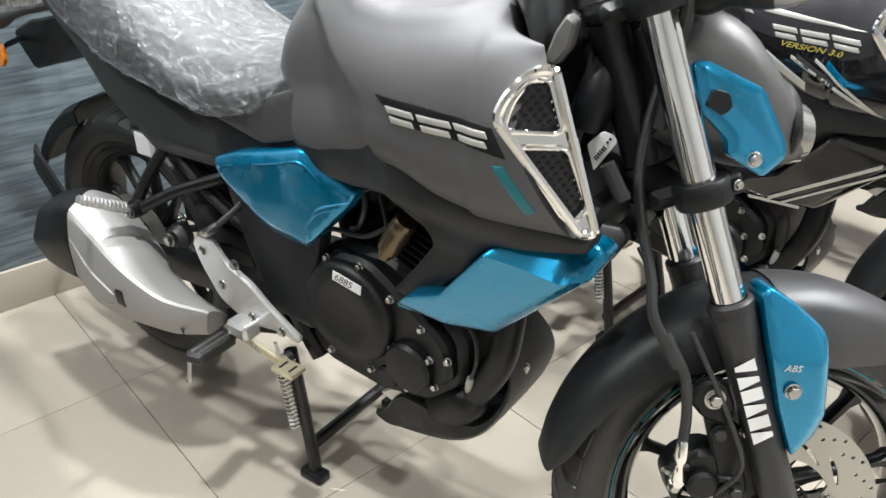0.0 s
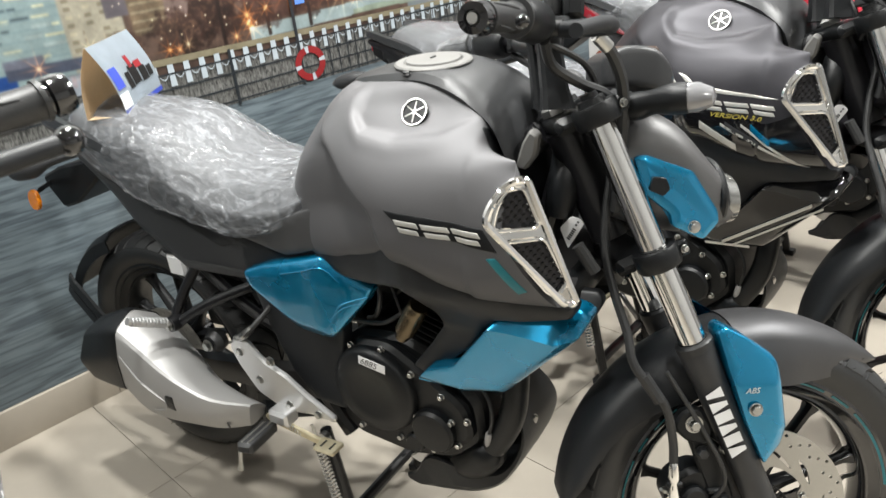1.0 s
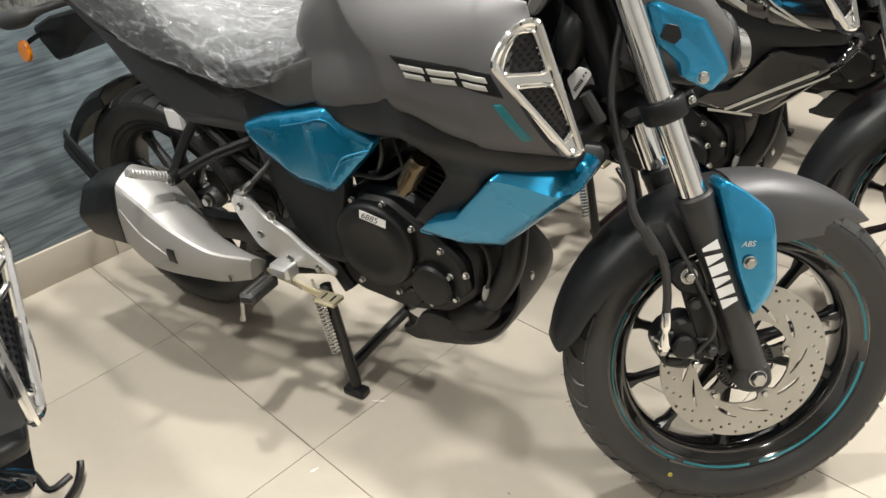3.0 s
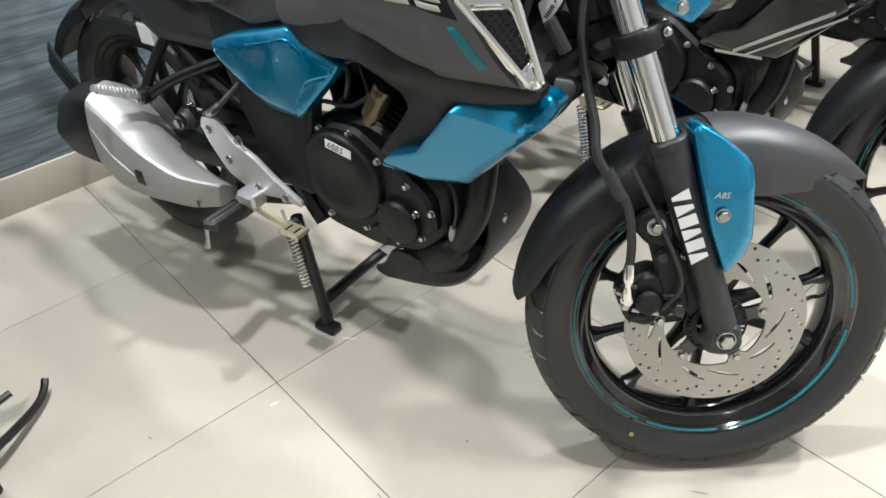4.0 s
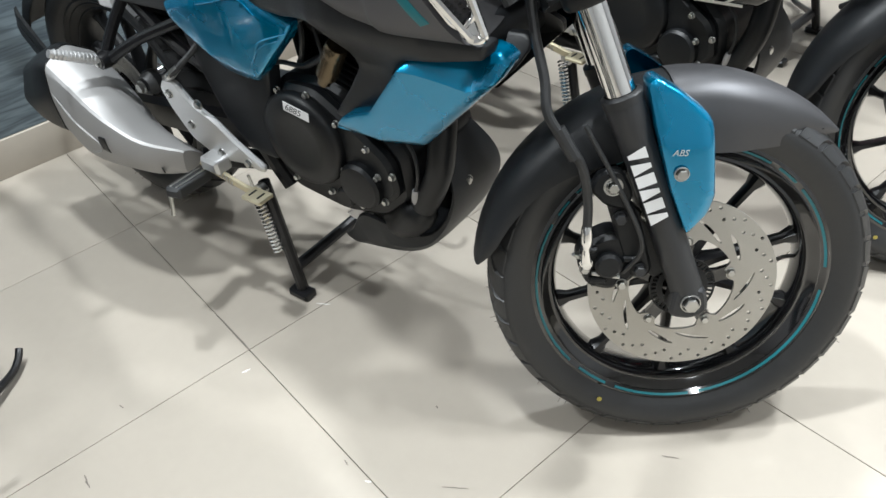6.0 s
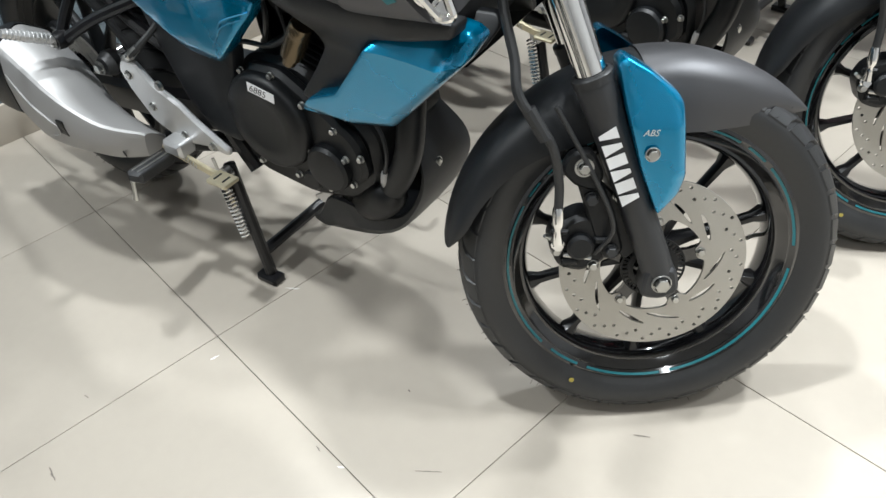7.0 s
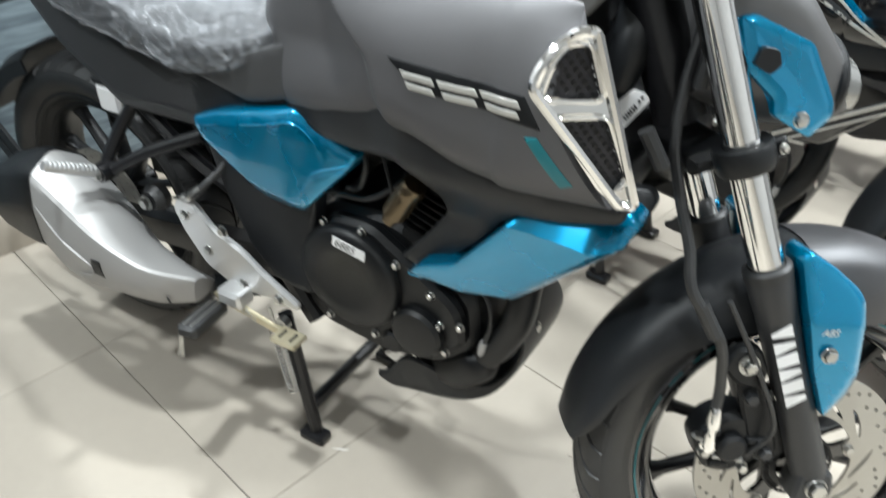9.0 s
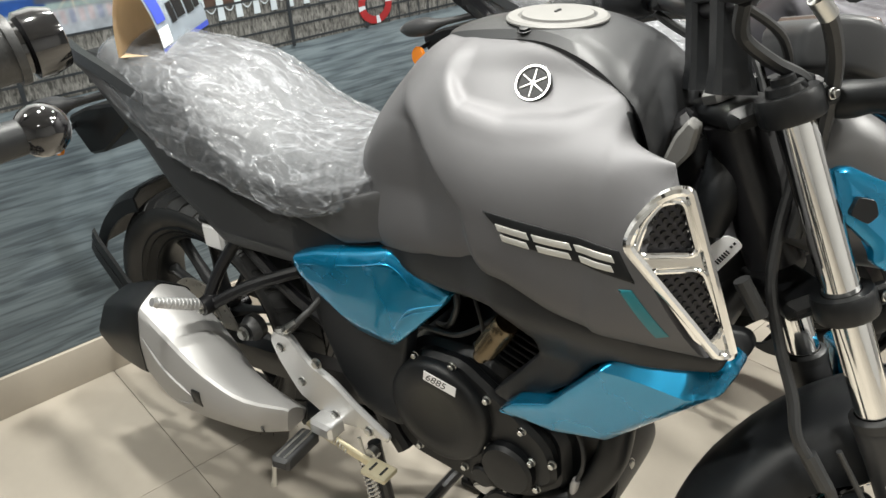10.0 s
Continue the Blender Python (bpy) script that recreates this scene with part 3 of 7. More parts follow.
    rim = [(rim_r + 0.004, -w * 0.78), (rim_r + 0.006, -w * 0.62), (rim_r - 0.006, -w * 0.58), (rim_r - 0.018, -w * 0.42), (rim_r - 0.026, -w * 0.2), (rim_r - 0.026, w * 0.2), (rim_r - 0.018, w * 0.42),
           (rim_r - 0.006, w * 0.58), (rim_r + 0.006, w * 0.62), (rim_r + 0.004, w * 0.78), (rim_r - 0.001, w * 0.81), (rim_r - 0.009, w * 0.70), (rim_r - 0.0115, w * 0.715), (rim_r - 0.0155, w * 0.64), (rim_r - 0.024, w * 0.52), (rim_r - 0.028, w * 0.535), (rim_r - 0.033, w * 0.45), (rim_r - 0.037, w * 0.2)]
    rim += [(q, -h) for q, h in rim[:9:-1]]
    bm = lathe(rim, turn, 80, closed=True)
    part("rim", bm, GLOSS_BLACK if front else BLACK_PLASTIC, hub, "black cast rim", m)
    for k in range(10):
        a = 2 * math.pi * (k + 0.5) / 10
        u, v = Vector((math.cos(a), math.sin(a), 0)), Vector((-math.sin(a), math.cos(a), 0))
        zz = Vector((0, 0, 1))
        rings = []
        for r, hw, hh in ((0.028, 0.014, 0.020), (0.07, 0.008, 0.015), (0.13, 0.0062, 0.012), (0.17, 0.0072, 0.012), (0.19, 0.015, 0.016)):
            rings.append([turn @ (u * r + v * (hw * x) + zz * (hh * y)) for x, y in ((-1, -0.5), (-0.5, -1), (0.5, -1), (1, -0.5), (1, 0.5), (0.5, 1), (-0.5, 1), (-1, 0.5))])
        part("spoke", loft(rings), FRAME_BLACK if front else BLACK_PLASTIC, hub, m=m)
    part("hub", lathe([(0, -0.045), (0.028, -0.045), (0.034, -0.038), (0.036, 0.038), (0.03, 0.045), (0, 0.045)], turn, 28), GLOSS_BLACK, hub, m=m)
    if front:
        for s in (-1, 1):
            for a0, a1 in ((0.1, 0.75), (0.82, 0.98), (1.05, 2.1), (2.2, 2.42), (2.5, 2.62), (2.7, 3.9), (4.0, 4.25), (4.33, 4.9), (4.98, 6.2)):
                bm = bmesh.new()
                rr0, rr1, h0, h1 = rim_r - 0.0028, rim_r - 0.0064, s * (w * 0.79 + 0.0008), s * (w * 0.74 + 0.0010)
                steps = 14
                rows = [[bm.verts.new(turn @ Vector((r * math.cos(a), r * math.sin(a), h1 if r == rr1 else h0))) for r in (rr0, rr1)] for a in (a0 + (a1 - a0) * i / steps for i in range(steps + 1))]
                for p, q in zip(rows, rows[1:]):
                    bm.faces.new((p[0], p[1], q[1], q[0]))
                part("rim_tape", bm, STRIPE, hub, "strip of teal tape on the rim", m)
    part("valve", tube([turn @ Vector((0.183, 0.02, 0.0)), turn @ Vector((0.165, 0.025, 0.012)), turn @ Vector((0.152, 0.026, 0.022))], 0.0035, 8, 3), STEEL, hub, m=m)
    return hub


def disc(c, y, r, parent, m):
    """A drilled and slotted brake disc with its carrier, abs ring and bolts."""
    d = new("brake_disc")
    d.parent = parent
    turn = Matrix.Translation((c.x, y, c.z)) @ Matrix.Rotation(radians(90), 4, "X")
    bm = bmesh.new()
    big = r > 0.12
    loops = [[(r * math.cos(2 * math.pi * k / 144), r * math.sin(2 * math.pi * k / 144)) for k in range(144)]]
    loop = []
    for k in range(120):
        a = 2 * math.pi * k / 120
        b = ((a - 0.3) * 5 / (2 * math.pi)) % 1.0
        q = r * (0.475 + 0.085 * ease((min(b, 1 - b) - 0.08) / 0.10))
        loop.append((q * math.cos(a), q * math.sin(a)))
    loops.append(loop)
    for k in range(5):
        for b0, b1, q0, q1, half in ((0.14, 0.50, 0.650, 0.745, 0.026), (0.52, 0.92, 0.615, 0.770, 0.020)):
            up, lo = [], []
            for i in range(11):
                g = i / 10
                a, q, t_ = 0.3 + 2 * math.pi * (k + b0 + (b1 - b0) * g) / 5, q0 + (q1 - q0) * g ** 1.3, half * math.sin(math.pi * (0.06 + 0.88 * g)) ** 0.7
                up.append(((q + t_) * r * math.cos(a), (q + t_) * r * math.sin(a)))
                lo.append(((q - t_) * r * math.cos(a), (q - t_) * r * math.sin(a)))
            loops.append(up + lo[::-1])
    for k in range(60 if big else 40):
        a, q = 2 * math.pi * k / (60 if big else 40), r - (0.007, 0.0145, 0.022)[k % 3] * r / 0.141
        loops.append([(q * math.cos(a) + 0.0029 * math.cos(i * math.pi / 4), q * math.sin(a) + 0.0029 * math.sin(i * math.pi / 4)) for i in range(8)])
    pts, cons = [], []
    for loop in loops:
        n0 = len(pts)
        pts += [Vector(p) for p in loop]
        cons += [(n0 + i, n0 + (i + 1) % len(loop)) for i in range(len(loop))]
    for q in (0.83, 0.60):
        pts += [Vector((q * r * math.cos(0.02 + i * math.pi / 60), q * r * math.sin(0.02 + i * math.pi / 60))) for i in range(120) if not any(inside(q * r * math.cos(0.02 + i * math.pi / 60), q * r * math.sin(0.02 + i * math.pi / 60), h) for h in loops[1:])]
    out, _, tris, _, _, _ = mathutils.geometry.delaunay_2d_cdt(pts, cons, [], 0, 1e-7)
    tris = [t for t in tris if inside(sum(out[i].x for i in t) / 3, sum(out[i].y for i in t) / 3, loops[0]) and not any(inside(sum(out[i].x for i in t) / 3, sum(out[i].y for i in t) / 3, h) for h in loops[1:])]
    top_, low_ = [[bm.verts.new(turn @ Vector((p.x, p.y, h))) for p in out] for h in (0.0022, -0.0022)]
    sides = {}
    for t in tris:
        bm.faces.new([top_[i] for i in t])
        bm.faces.new([low_[i] for i in t[::-1]])
        for i, j in zip(t, list(t[1:]) + [t[0]]):
            sides[(i, j)] = True
    for i, j in sides:
        if (j, i) not in sides:
            bm.faces.new((top_[j], top_[i], low_[i], low_[j]))
    for v in [v for v in bm.verts if not v.link_faces]:
        bm.verts.remove(v)
    part("rotor", bm, DISC_STEEL, d, "drilled and slotted steel rotor", m)
    for k in range(5):
        a = 2 * math.pi * k / 5 + 0.3
        p = turn @ Vector((0.525 * r * math.cos(a), 0.525 * r * math.sin(a), 0.002))
        bolt(p, (0, -1, 0), 0.0065, 0.006, d, m)
        u, v = Vector((math.cos(a), math.sin(a), 0)), Vector((-math.sin(a), math.cos(a), 0))
        part("carrier_arm", loft([[turn @ (u * q * r + v * (hw * x) + Vector((0, 0, -0.003 + 0.004 * y))) for x, y in ((-1, -1), (-1, 1), (1, 1), (1, -1))] for q, hw in ((0.25, 0.014), (0.40, 0.010), (0.52, 0.011), (0.56, 0.009))]), GLOSS_BLACK, d, m=m)
    bm = lathe([(0.049, 0.004), (0.049, 0.007), (0.0465, 0.007), (0.0465, 0.004)], turn, 48, closed=True)
    lathe([(0.0385, 0.004), (0.0385, 0.007), (0.030, 0.008), (0.030, 0.002)], turn, 48, bm, True)
    for k in range(40):
        block((0, 0, 0), (0.010, 0.0030, 0.003), turn @ Matrix.Rotation(2 * math.pi * k / 40, 4, "Z") @ Matrix.Translation((0.0425, 0, 0.0055)), 0.0004, bm)
    part("sensor_ring", bm, ENGINE_BLACK, d, "black slotted sensor ring", m)
    return d


def bars(name, cells, mat, parent, place):
    """Plain printed bars in place of lettering: cells of (x, z, width, height, slant) on the plane of place."""
    bm = bmesh.new()
    for x, z, w, h, sl in cells:
        lo = [bm.verts.new(place @ Vector(p)) for p in ((x, z, 0), (x + w, z, 0), (x + w + sl, z + h, 0), (x + sl, z + h, 0))]
        hi = [bm.verts.new(place @ Vector(p)) for p in ((x, z, 0.0008), (x + w, z, 0.0008), (x + w + sl, z + h, 0.0008), (x + sl, z + h, 0.0008))]
        bm.faces.new(hi)
        for i in range(4):
            j = (i + 1) % 4
            bm.faces.new((lo[i], lo[j], hi[j], hi[i]))
    return part(name, bm, mat, parent)

def fender_mesh(f0, f1, lower=0.0):
    """A stretch of the front mudguard: an arched shell with deep sides that narrow to a pointed nose."""
    rings = []
    n = max(6, int(34 * (f1 - f0)))
    for k in range(n + 1):
        f = f0 + (f1 - f0) * k / n
        deg = 47.0 + f * 128
        a = radians(deg)
        r = 0.310 + 0.009 * min(1.0, f * 3.2) - lower
        w = float(np.interp(f, [0, 0.04, 0.12, 0.25, 0.4, 0.75, 0.95, 1], [0.006, 0.024, 0.050, 0.066, 0.070, 0.070, 0.062, 0.045])) - 0.6 * lower
        foot = float(np.interp(deg, [47, 51, 56, 65, 76, 90, 105, 120, 143, 168, 173, 175], [0.306, 0.288, 0.267, 0.238, 0.220, 0.212, 0.215, 0.228, 0.262, 0.286, 0.296, 0.306])) + lower
        u = Vector((math.cos(a), 0, math.sin(a)))
        sh = min(0.030, 0.5 * (r - foot))
        out = [(0.0, r), (0.35, r - 0.05 * sh), (0.62, r - 0.22 * sh), (0.84, r - 0.55 * sh), (0.97, r - sh), (1.02, 0.5 * (r - sh + foot)), (1.0, foot)]
        inn = [(0.96, foot), (0.97, 0.5 * (r - sh + foot)), (0.93, r - sh - 0.002), (0.80, r - 0.55 * sh - 0.003), (0.58, r - 0.22 * sh - 0.004), (0.33, r - 0.05 * sh - 0.004), (0.0, r - 0.004)]
        right = [HUB + u * q + Vector((0, -w * y, 0)) for y, q in out + inn]
        left = [HUB + u * q + Vector((0, w * y, 0)) for y, q in (out[1:] + inn[:-1])][::-1]
        rings.append(right + left)
    return loft(rings)


def helix(p, q, r, wire, turns, parent, name="spring", mat=None):
    p, q = Vector(p), Vector(q)
    d = (q - p)
    u = d.orthogonal().normalized()
    v = d.normalized().cross(u)
    pts = [p + d * (k / (turns * 8)) + r * (u * math.cos(k * math.pi / 4) + v * math.sin(k * math.pi / 4)) for k in range(turns * 8 + 1)]
    return part(name, tube(pts, wire, 6, 1), mat or STEEL, parent)


def seat_rings(grow=0.0, wobble=0.0, fine=5, round_=3):
    st = [(-0.672, 0.112, 0.768, 0.835), (-0.73, 0.132, 0.742, 0.812), (-0.80, 0.146, 0.718, 0.802), (-0.88, 0.152, 0.718, 0.806), (-0.96, 0.152, 0.732, 0.828), (-1.03, 0.149, 0.745, 0.862),
          (-1.10, 0.145, 0.758, 0.892), (-1.20, 0.135, 0.795, 0.906), (-1.30, 0.118, 0.828, 0.914), (-1.37, 0.10, 0.852, 0.914), (-1.405, 0.075, 0.868, 0.90)]
    line = [catmull([(s[0], s[k], 0) for s in st], fine) for k in (1, 2, 3)]
    rings = []
    for a, b, c in zip(*line):
        x, w, zb, zt = a.x, a.y + grow, b.y - grow * 0.5, c.y + grow
        pts = [(0, zt + 0.006), (0.45, zt + 0.003), (0.72, zt - 0.010), (0.9, zt - 0.034), (0.985, (zt * 0.45 + zb * 0.55)), (1.0, zb + 0.012), (0.96, zb), (0.5, zb - 0.006), (0, zb - 0.008)]
        half = catmull([(0, -w * s, z) for s, z in pts], round_)
        ring = [Vector((x, p.y, p.z)) for p in half] + [Vector((x, -p.y, p.z)) for p in half[1:-1]][::-1]
        if wobble:
            for p in ring:
                dx, dz = p.x + 0.66, p.z - 0.70
                turn_, far = math.atan2(dz + 0.35 * abs(p.y), -dx), math.hypot(dx, dz)
                loose = float(np.interp(p.x, [-1.34, -1.22, -1.12], [0.25, 0.5, 1.0]))
                pull = float(np.interp(p.x, [-0.95, -0.80, -0.66], [0.0, 0.6, 1.0]))
                ray = 1 - abs(noise.noise(Vector((turn_ * 7.0, far * 1.2 + p.y * 2, 1.7))))
                q = Vector((p.x * 12 + p.y * 9, p.y * 22 - p.x * 11, p.z * 16))
                q += 0.5 * Vector((noise.noise(q * 0.6), noise.noise(q * 0.6 + Vector((7, 3, 1))), 0))
                big, small = 1 - abs(noise.noise(q)), 1 - abs(noise.noise(q * 2.3 + Vector((3, 9, 4))))
                n = 1.4 * pull * ray ** 7 + 1.2 * big ** 9 + 0.7 * small ** 8 + 0.10 * noise.noise(q * 5.0)
                d = Vector((0, p.y, max(p.z - 0.78, -0.03))).normalized()
                p += d * (wobble * n * loose)
        rings.append(ring)
    return rings


BRACKET = [(-1.38, 0.795), (-1.52, 0.766), (-1.60, 0.735), (-1.59, 0.706), (-1.548, 0.656), (-1.487, 0.673), (-1.392, 0.734), (-1.355, 0.765)]


def motorcycle(m, paint, label, turn=37.5, film=True, lower_decal=False, wrapped_grip=False, bar_up=0.0):
    """A naked street motorcycle on its centre stand. x forward, y to its left, origin on the floor."""
    bike = thing("motorcycle", label, "motorcycle", m, "motorcycles in the showroom row")
    S = steer(turn)
    body, accent, lower = paint["tank"], paint["accent"], paint["lower"]

    # -- tank, covers and seat
    shell_bm = tank_mesh(lower_decal)
    shell_tree = mathutils.bvhtree.BVHTree.FromBMesh(shell_bm)
    def tank_y(x, z):
        hit = shell_tree.ray_cast(Vector((x, -0.6, z)), Vector((0, 1, 0)))[0]
        return -hit.y if hit is not None else 0.19
    part("fuel_tank", shell_bm, body, bike, paint["tank_label"], None, 50, (BLACK_PLASTIC, GLOSS_BLACK))
    rings = []
    for x, w, z in ((-0.60, 0.03, 0.986), (-0.57, 0.05, 0.998), (-0.50, 0.064, 1.009), (-0.43, 0.074, 1.013), (-0.37, 0.083, 0.998), (-0.33, 0.089, 0.975), (-0.303, 0.09, 0.948), (-0.288, 0.085, 0.90)):
        half = [(0, z), (0.6 * w, z - 0.001), (0.9 * w, z - 0.006), (w * 1.02, z - 0.016), (w * 0.9, z - 0.04), (0, z - 0.05)]
        rings.append([Vector((x, -y, q)) for y, q in half] + [Vector((x, y, q)) for y, q in half[1:-1]][::-1])
    part("tank_cover", loft([list(r) for r in zip(*[catmull(c, 4) for c in zip(*rings)])]), FORK_GREY, bike, "matte black plastic tank top cover")
    cap_at = facing((-0.452, 0, 1.008), (0.02, 0, 1))
    cap = part("fuel_cap", lathe([(0, 0), (0.064, 0), (0.064, 0.002), (0.061, 0.0045), (0.049, 0.0045), (0.047, 0.002), (0.0455, 0.002), (0.044, 0.0065), (0.030, 0.008), (0, 0.008)], cap_at, 48), CAP_SILVER, bike, "satin silver ring filler cap")
    part("keyhole", block((0, 0, 0.0085), (0.014, 0.004, 0.003), cap_at, 0.001), ENGINE_BLACK, cap)
    bolt((-0.462, -0.062, 1.006), (0, -0.3, 1), 0.009, 0.004, bike, None, "bolt", ENGINE_BLACK)
    for s in (-1, 1):
        n = Vector((0.05, s * 0.78, 0.6)).normalized()
        at = facing((-0.424, s * 0.1085, 0.957), n)
        bad = part("tank_badge", lathe([(0, 0), (0.0225, 0), (0.0225, 0.003), (0.0213, 0.0042), (0.0185, 0.0042), (0.0178, 0.003), (0, 0.003)], at, 32), ENGINE_BLACK, bike, "round black and silver tank badge")
        bm = lathe([(0.0218, 0.0040), (0.0218, 0.0049), (0.0200, 0.0049), (0.0200, 0.0040)], at, 32, closed=True)
        for k in range(3):
            block((0, 0, 0), (0.034, 0.0020, 0.0018), at @ Matrix.Rotation(k * math.pi / 3 + 0.5, 4, "Z") @ Matrix.Translation((0, 0, 0.0036)), 0.0004, bm)
        part("badge_ring", bm, STEEL, bad, "silver ring and spokes")

    seat = part("seat", loft(seat_rings()), SEAT_VINYL, bike, "stepped dual seat in grained dark vinyl", None, 50)
    if film:
        part("protective_film", loft(seat_rings(0.003, 0.0050, 20, 13)), FILM, seat, "crinkled clear polythene sheet left over the seat", None, 34)

    # -- side bodywork
    tail = [(-1.43, 0.862), (-1.37, 0.872), (-1.22, 0.812), (-1.08, 0.765), (-0.96, 0.744), (-0.86, 0.728), (-0.82, 0.68), (-0.86, 0.602), (-1.03, 0.608), (-1.175, 0.682), (-1.244, 0.746), (-1.40, 0.828)]
    both("tail_panel", panel(tail, lambda x, z: side_y(x, z) - 0.006 - 0.02 * max(0.0, min(1.0, (x + 1.02) / 0.12)), 0.03, 0.006, 0.004, 0.02), TAIL_GREY, bike, "matte dark grey tail side panel")
    strip = [(-1.47, 0.895), (-1.36, 0.885), (-1.25, 0.835), (-1.16, 0.79), (-1.165, 0.775), (-1.26, 0.80), (-1.39, 0.862), (-1.46, 0.875)]
    both("tail_trim", panel(strip, lambda x, z: side_y(x, z) + 0.008, 0.02, 0.004, 0.002, 0.006), body, bike)
    mid = [(-0.87, 0.712), (-0.80, 0.70), (-0.73, 0.69), (-0.64, 0.70), (-0.56, 0.72), (-0.50, 0.70), (-0.56, 0.66), (-0.635, 0.60), (-0.650, 0.50), (-0.664, 0.355), (-0.736, 0.366), (-0.786, 0.416), (-0.83, 0.51), (-0.868, 0.62)]
    my = lambda x, z: side_y(x, z) - 0.022 + 0.016 * max(0, 0.6 - z) / 0.25
    both("side_cover", skin(mid, my, 0.03, 0.006), GREY_PLASTIC, bike, "matte dark grey side cover")
    # band between the seat and the groove, running into the tank's flank
    flank = [(-0.875, 0.722), (-0.80, 0.728), (-0.70, 0.768), (-0.655, 0.785), (-0.60, 0.79), (-0.580, 0.755), (-0.60, 0.724), (-0.635, 0.712), (-0.70, 0.692), (-0.737, 0.683), (-0.85, 0.708)]
    fy = lambda x, z: float(np.interp(x, [-0.88, -0.70, -0.655, -0.62, -0.58], [0.139, 0.139, 0.137, 0.132, 0.120])) - 0.05 * max(0.0, z - 0.735)
    both("seat_side_panel", skin(flank, fy, 0.03, 0.004), FLANK_GREY, bike, "matte grey side panel under the seat")
    blue = [(-0.847, 0.640), (-0.787, 0.663), (-0.645, 0.696), (-0.556, 0.637), (-0.572, 0.611), (-0.664, 0.515), (-0.716, 0.517), (-0.775, 0.532), (-0.824, 0.580)]
    fold = lambda x: float(np.interp(x, [-0.85, -0.819, -0.70, -0.642, -0.612, -0.556], [0.628, 0.634, 0.664, 0.677, 0.650, 0.626]))
    def by(x, z):
        y = float(np.interp(x, [-0.85, -0.76, -0.68, -0.60, -0.55], [0.154, 0.158, 0.154, 0.140, 0.122])) + 0.10 * (z - 0.6) * (1 if z < 0.6 else 0.3)
        y -= 0.38 * max(0.0, z - fold(x))
        low = float(np.interp(x, [-0.85, -0.80, -0.74, -0.66], [0.625, 0.592, 0.553, 0.536]))
        return y - 0.5 * max(0.0, low - z)
    creases = ([(-0.835, 0.632), (-0.819, 0.634), (-0.70, 0.664), (-0.642, 0.677), (-0.612, 0.650), (-0.565, 0.628)], [(-0.835, 0.62), (-0.80, 0.592), (-0.74, 0.553), (-0.68, 0.538)])
    both("side_panel", skin(blue, by, 0.03, 0.005, creases, 0.010), accent, bike, paint["accent_label"])
    # pressed notch at the front
    for line, r in (([(-0.566, 0.622), (-0.612, 0.607), (-0.630, 0.590), (-0.655, 0.550)], 0.0022), ([(-0.578, 0.610), (-0.618, 0.596), (-0.640, 0.574), (-0.660, 0.546)], 0.0016), (creases[0][1:5], 0.0012)):
        both("panel_crease", tube([(x, -(by(x, z) + 0.0006), z) for x, z in line], [0.4 * r, r, r, 0.4 * r], 6, 5), accent, bike)
    front_cover = [(-0.675, 0.688), (-0.635, 0.707), (-0.518, 0.741), (-0.44, 0.762), (-0.408, 0.778), (-0.372, 0.748), (-0.338, 0.716), (-0.258, 0.702), (-0.195, 0.689), (-0.163, 0.687), (-0.170, 0.664), (-0.29, 0.648), (-0.318, 0.622), (-0.355, 0.573), (-0.394, 0.536), (-0.455, 0.492), (-0.485, 0.500), (-0.435, 0.56), (-0.401, 0.606), (-0.400, 0.645), (-0.418, 0.668), (-0.45, 0.684), (-0.538, 0.664), (-0.60, 0.662)]
    def cy(x, z):
        up = float(np.interp(x, [-0.68, -0.60, -0.55, -0.50, -0.44, -0.40, -0.34, -0.24, -0.16], [0.134, 0.145, 0.155, 0.166, 0.188, 0.194, 0.190, 0.172, 0.144]))
        lo = float(np.interp(x, [-0.68, -0.55, -0.45, -0.34, -0.24, -0.16], [0.130, 0.136, 0.140, 0.146, 0.146, 0.136]))
        k = ease((z - 0.60) / 0.10)
        return lo + (up - lo) * k - 0.06 * max(0.0, 0.60 - z)
    both("frame_cover", skin(front_cover, cy, 0.03, 0.005), GREY_PLASTIC, bike, "matte dark grey frame cover")
    wing = [(-0.460, 0.496), (-0.430, 0.528), (-0.378, 0.545), (-0.297, 0.642), (-0.270, 0.662), (-0.167, 0.660), (-0.155, 0.648), (-0.169, 0.620), (-0.308, 0.482), (-0.381, 0.476)]
    wy = lambda x, z: -0.074 - 0.227 * x + 0.277 * z
    low_edge = [(-0.456, 0.500), (-0.381, 0.476), (-0.308, 0.482), (-0.169, 0.620), (-0.155, 0.648)]
    crest = [(-0.300, 0.634), (-0.272, 0.630), (-0.240, 0.622), (-0.205, 0.610), (-0.172, 0.622)]
    def near(x, z, line):
        best = 1.0
        for (x0, z0), (x1, z1) in zip(line, line[1:]):
            k = max(0.0, min(1.0, ((x - x0) * (x1 - x0) + (z - z0) * (z1 - z0)) / ((x1 - x0) ** 2 + (z1 - z0) ** 2)))
            best = min(best, math.hypot(x - x0 - k * (x1 - x0), z - z0 - k * (z1 - z0)))
        return best
    def wing_y(x, z):
        zc = float(np.interp(x, [p[0] for p in crest], [p[1] for p in crest])) if x > -0.300 else 0.70
        return wy(x, min(z, zc)) - 0.85 * max(0.0, z - zc) - 0.75 * max(0.0, 0.012 - near(x, z, low_edge))
    folds = (crest, [(-0.446, 0.508), (-0.383, 0.489), (-0.314, 0.494), (-0.182, 0.624)])
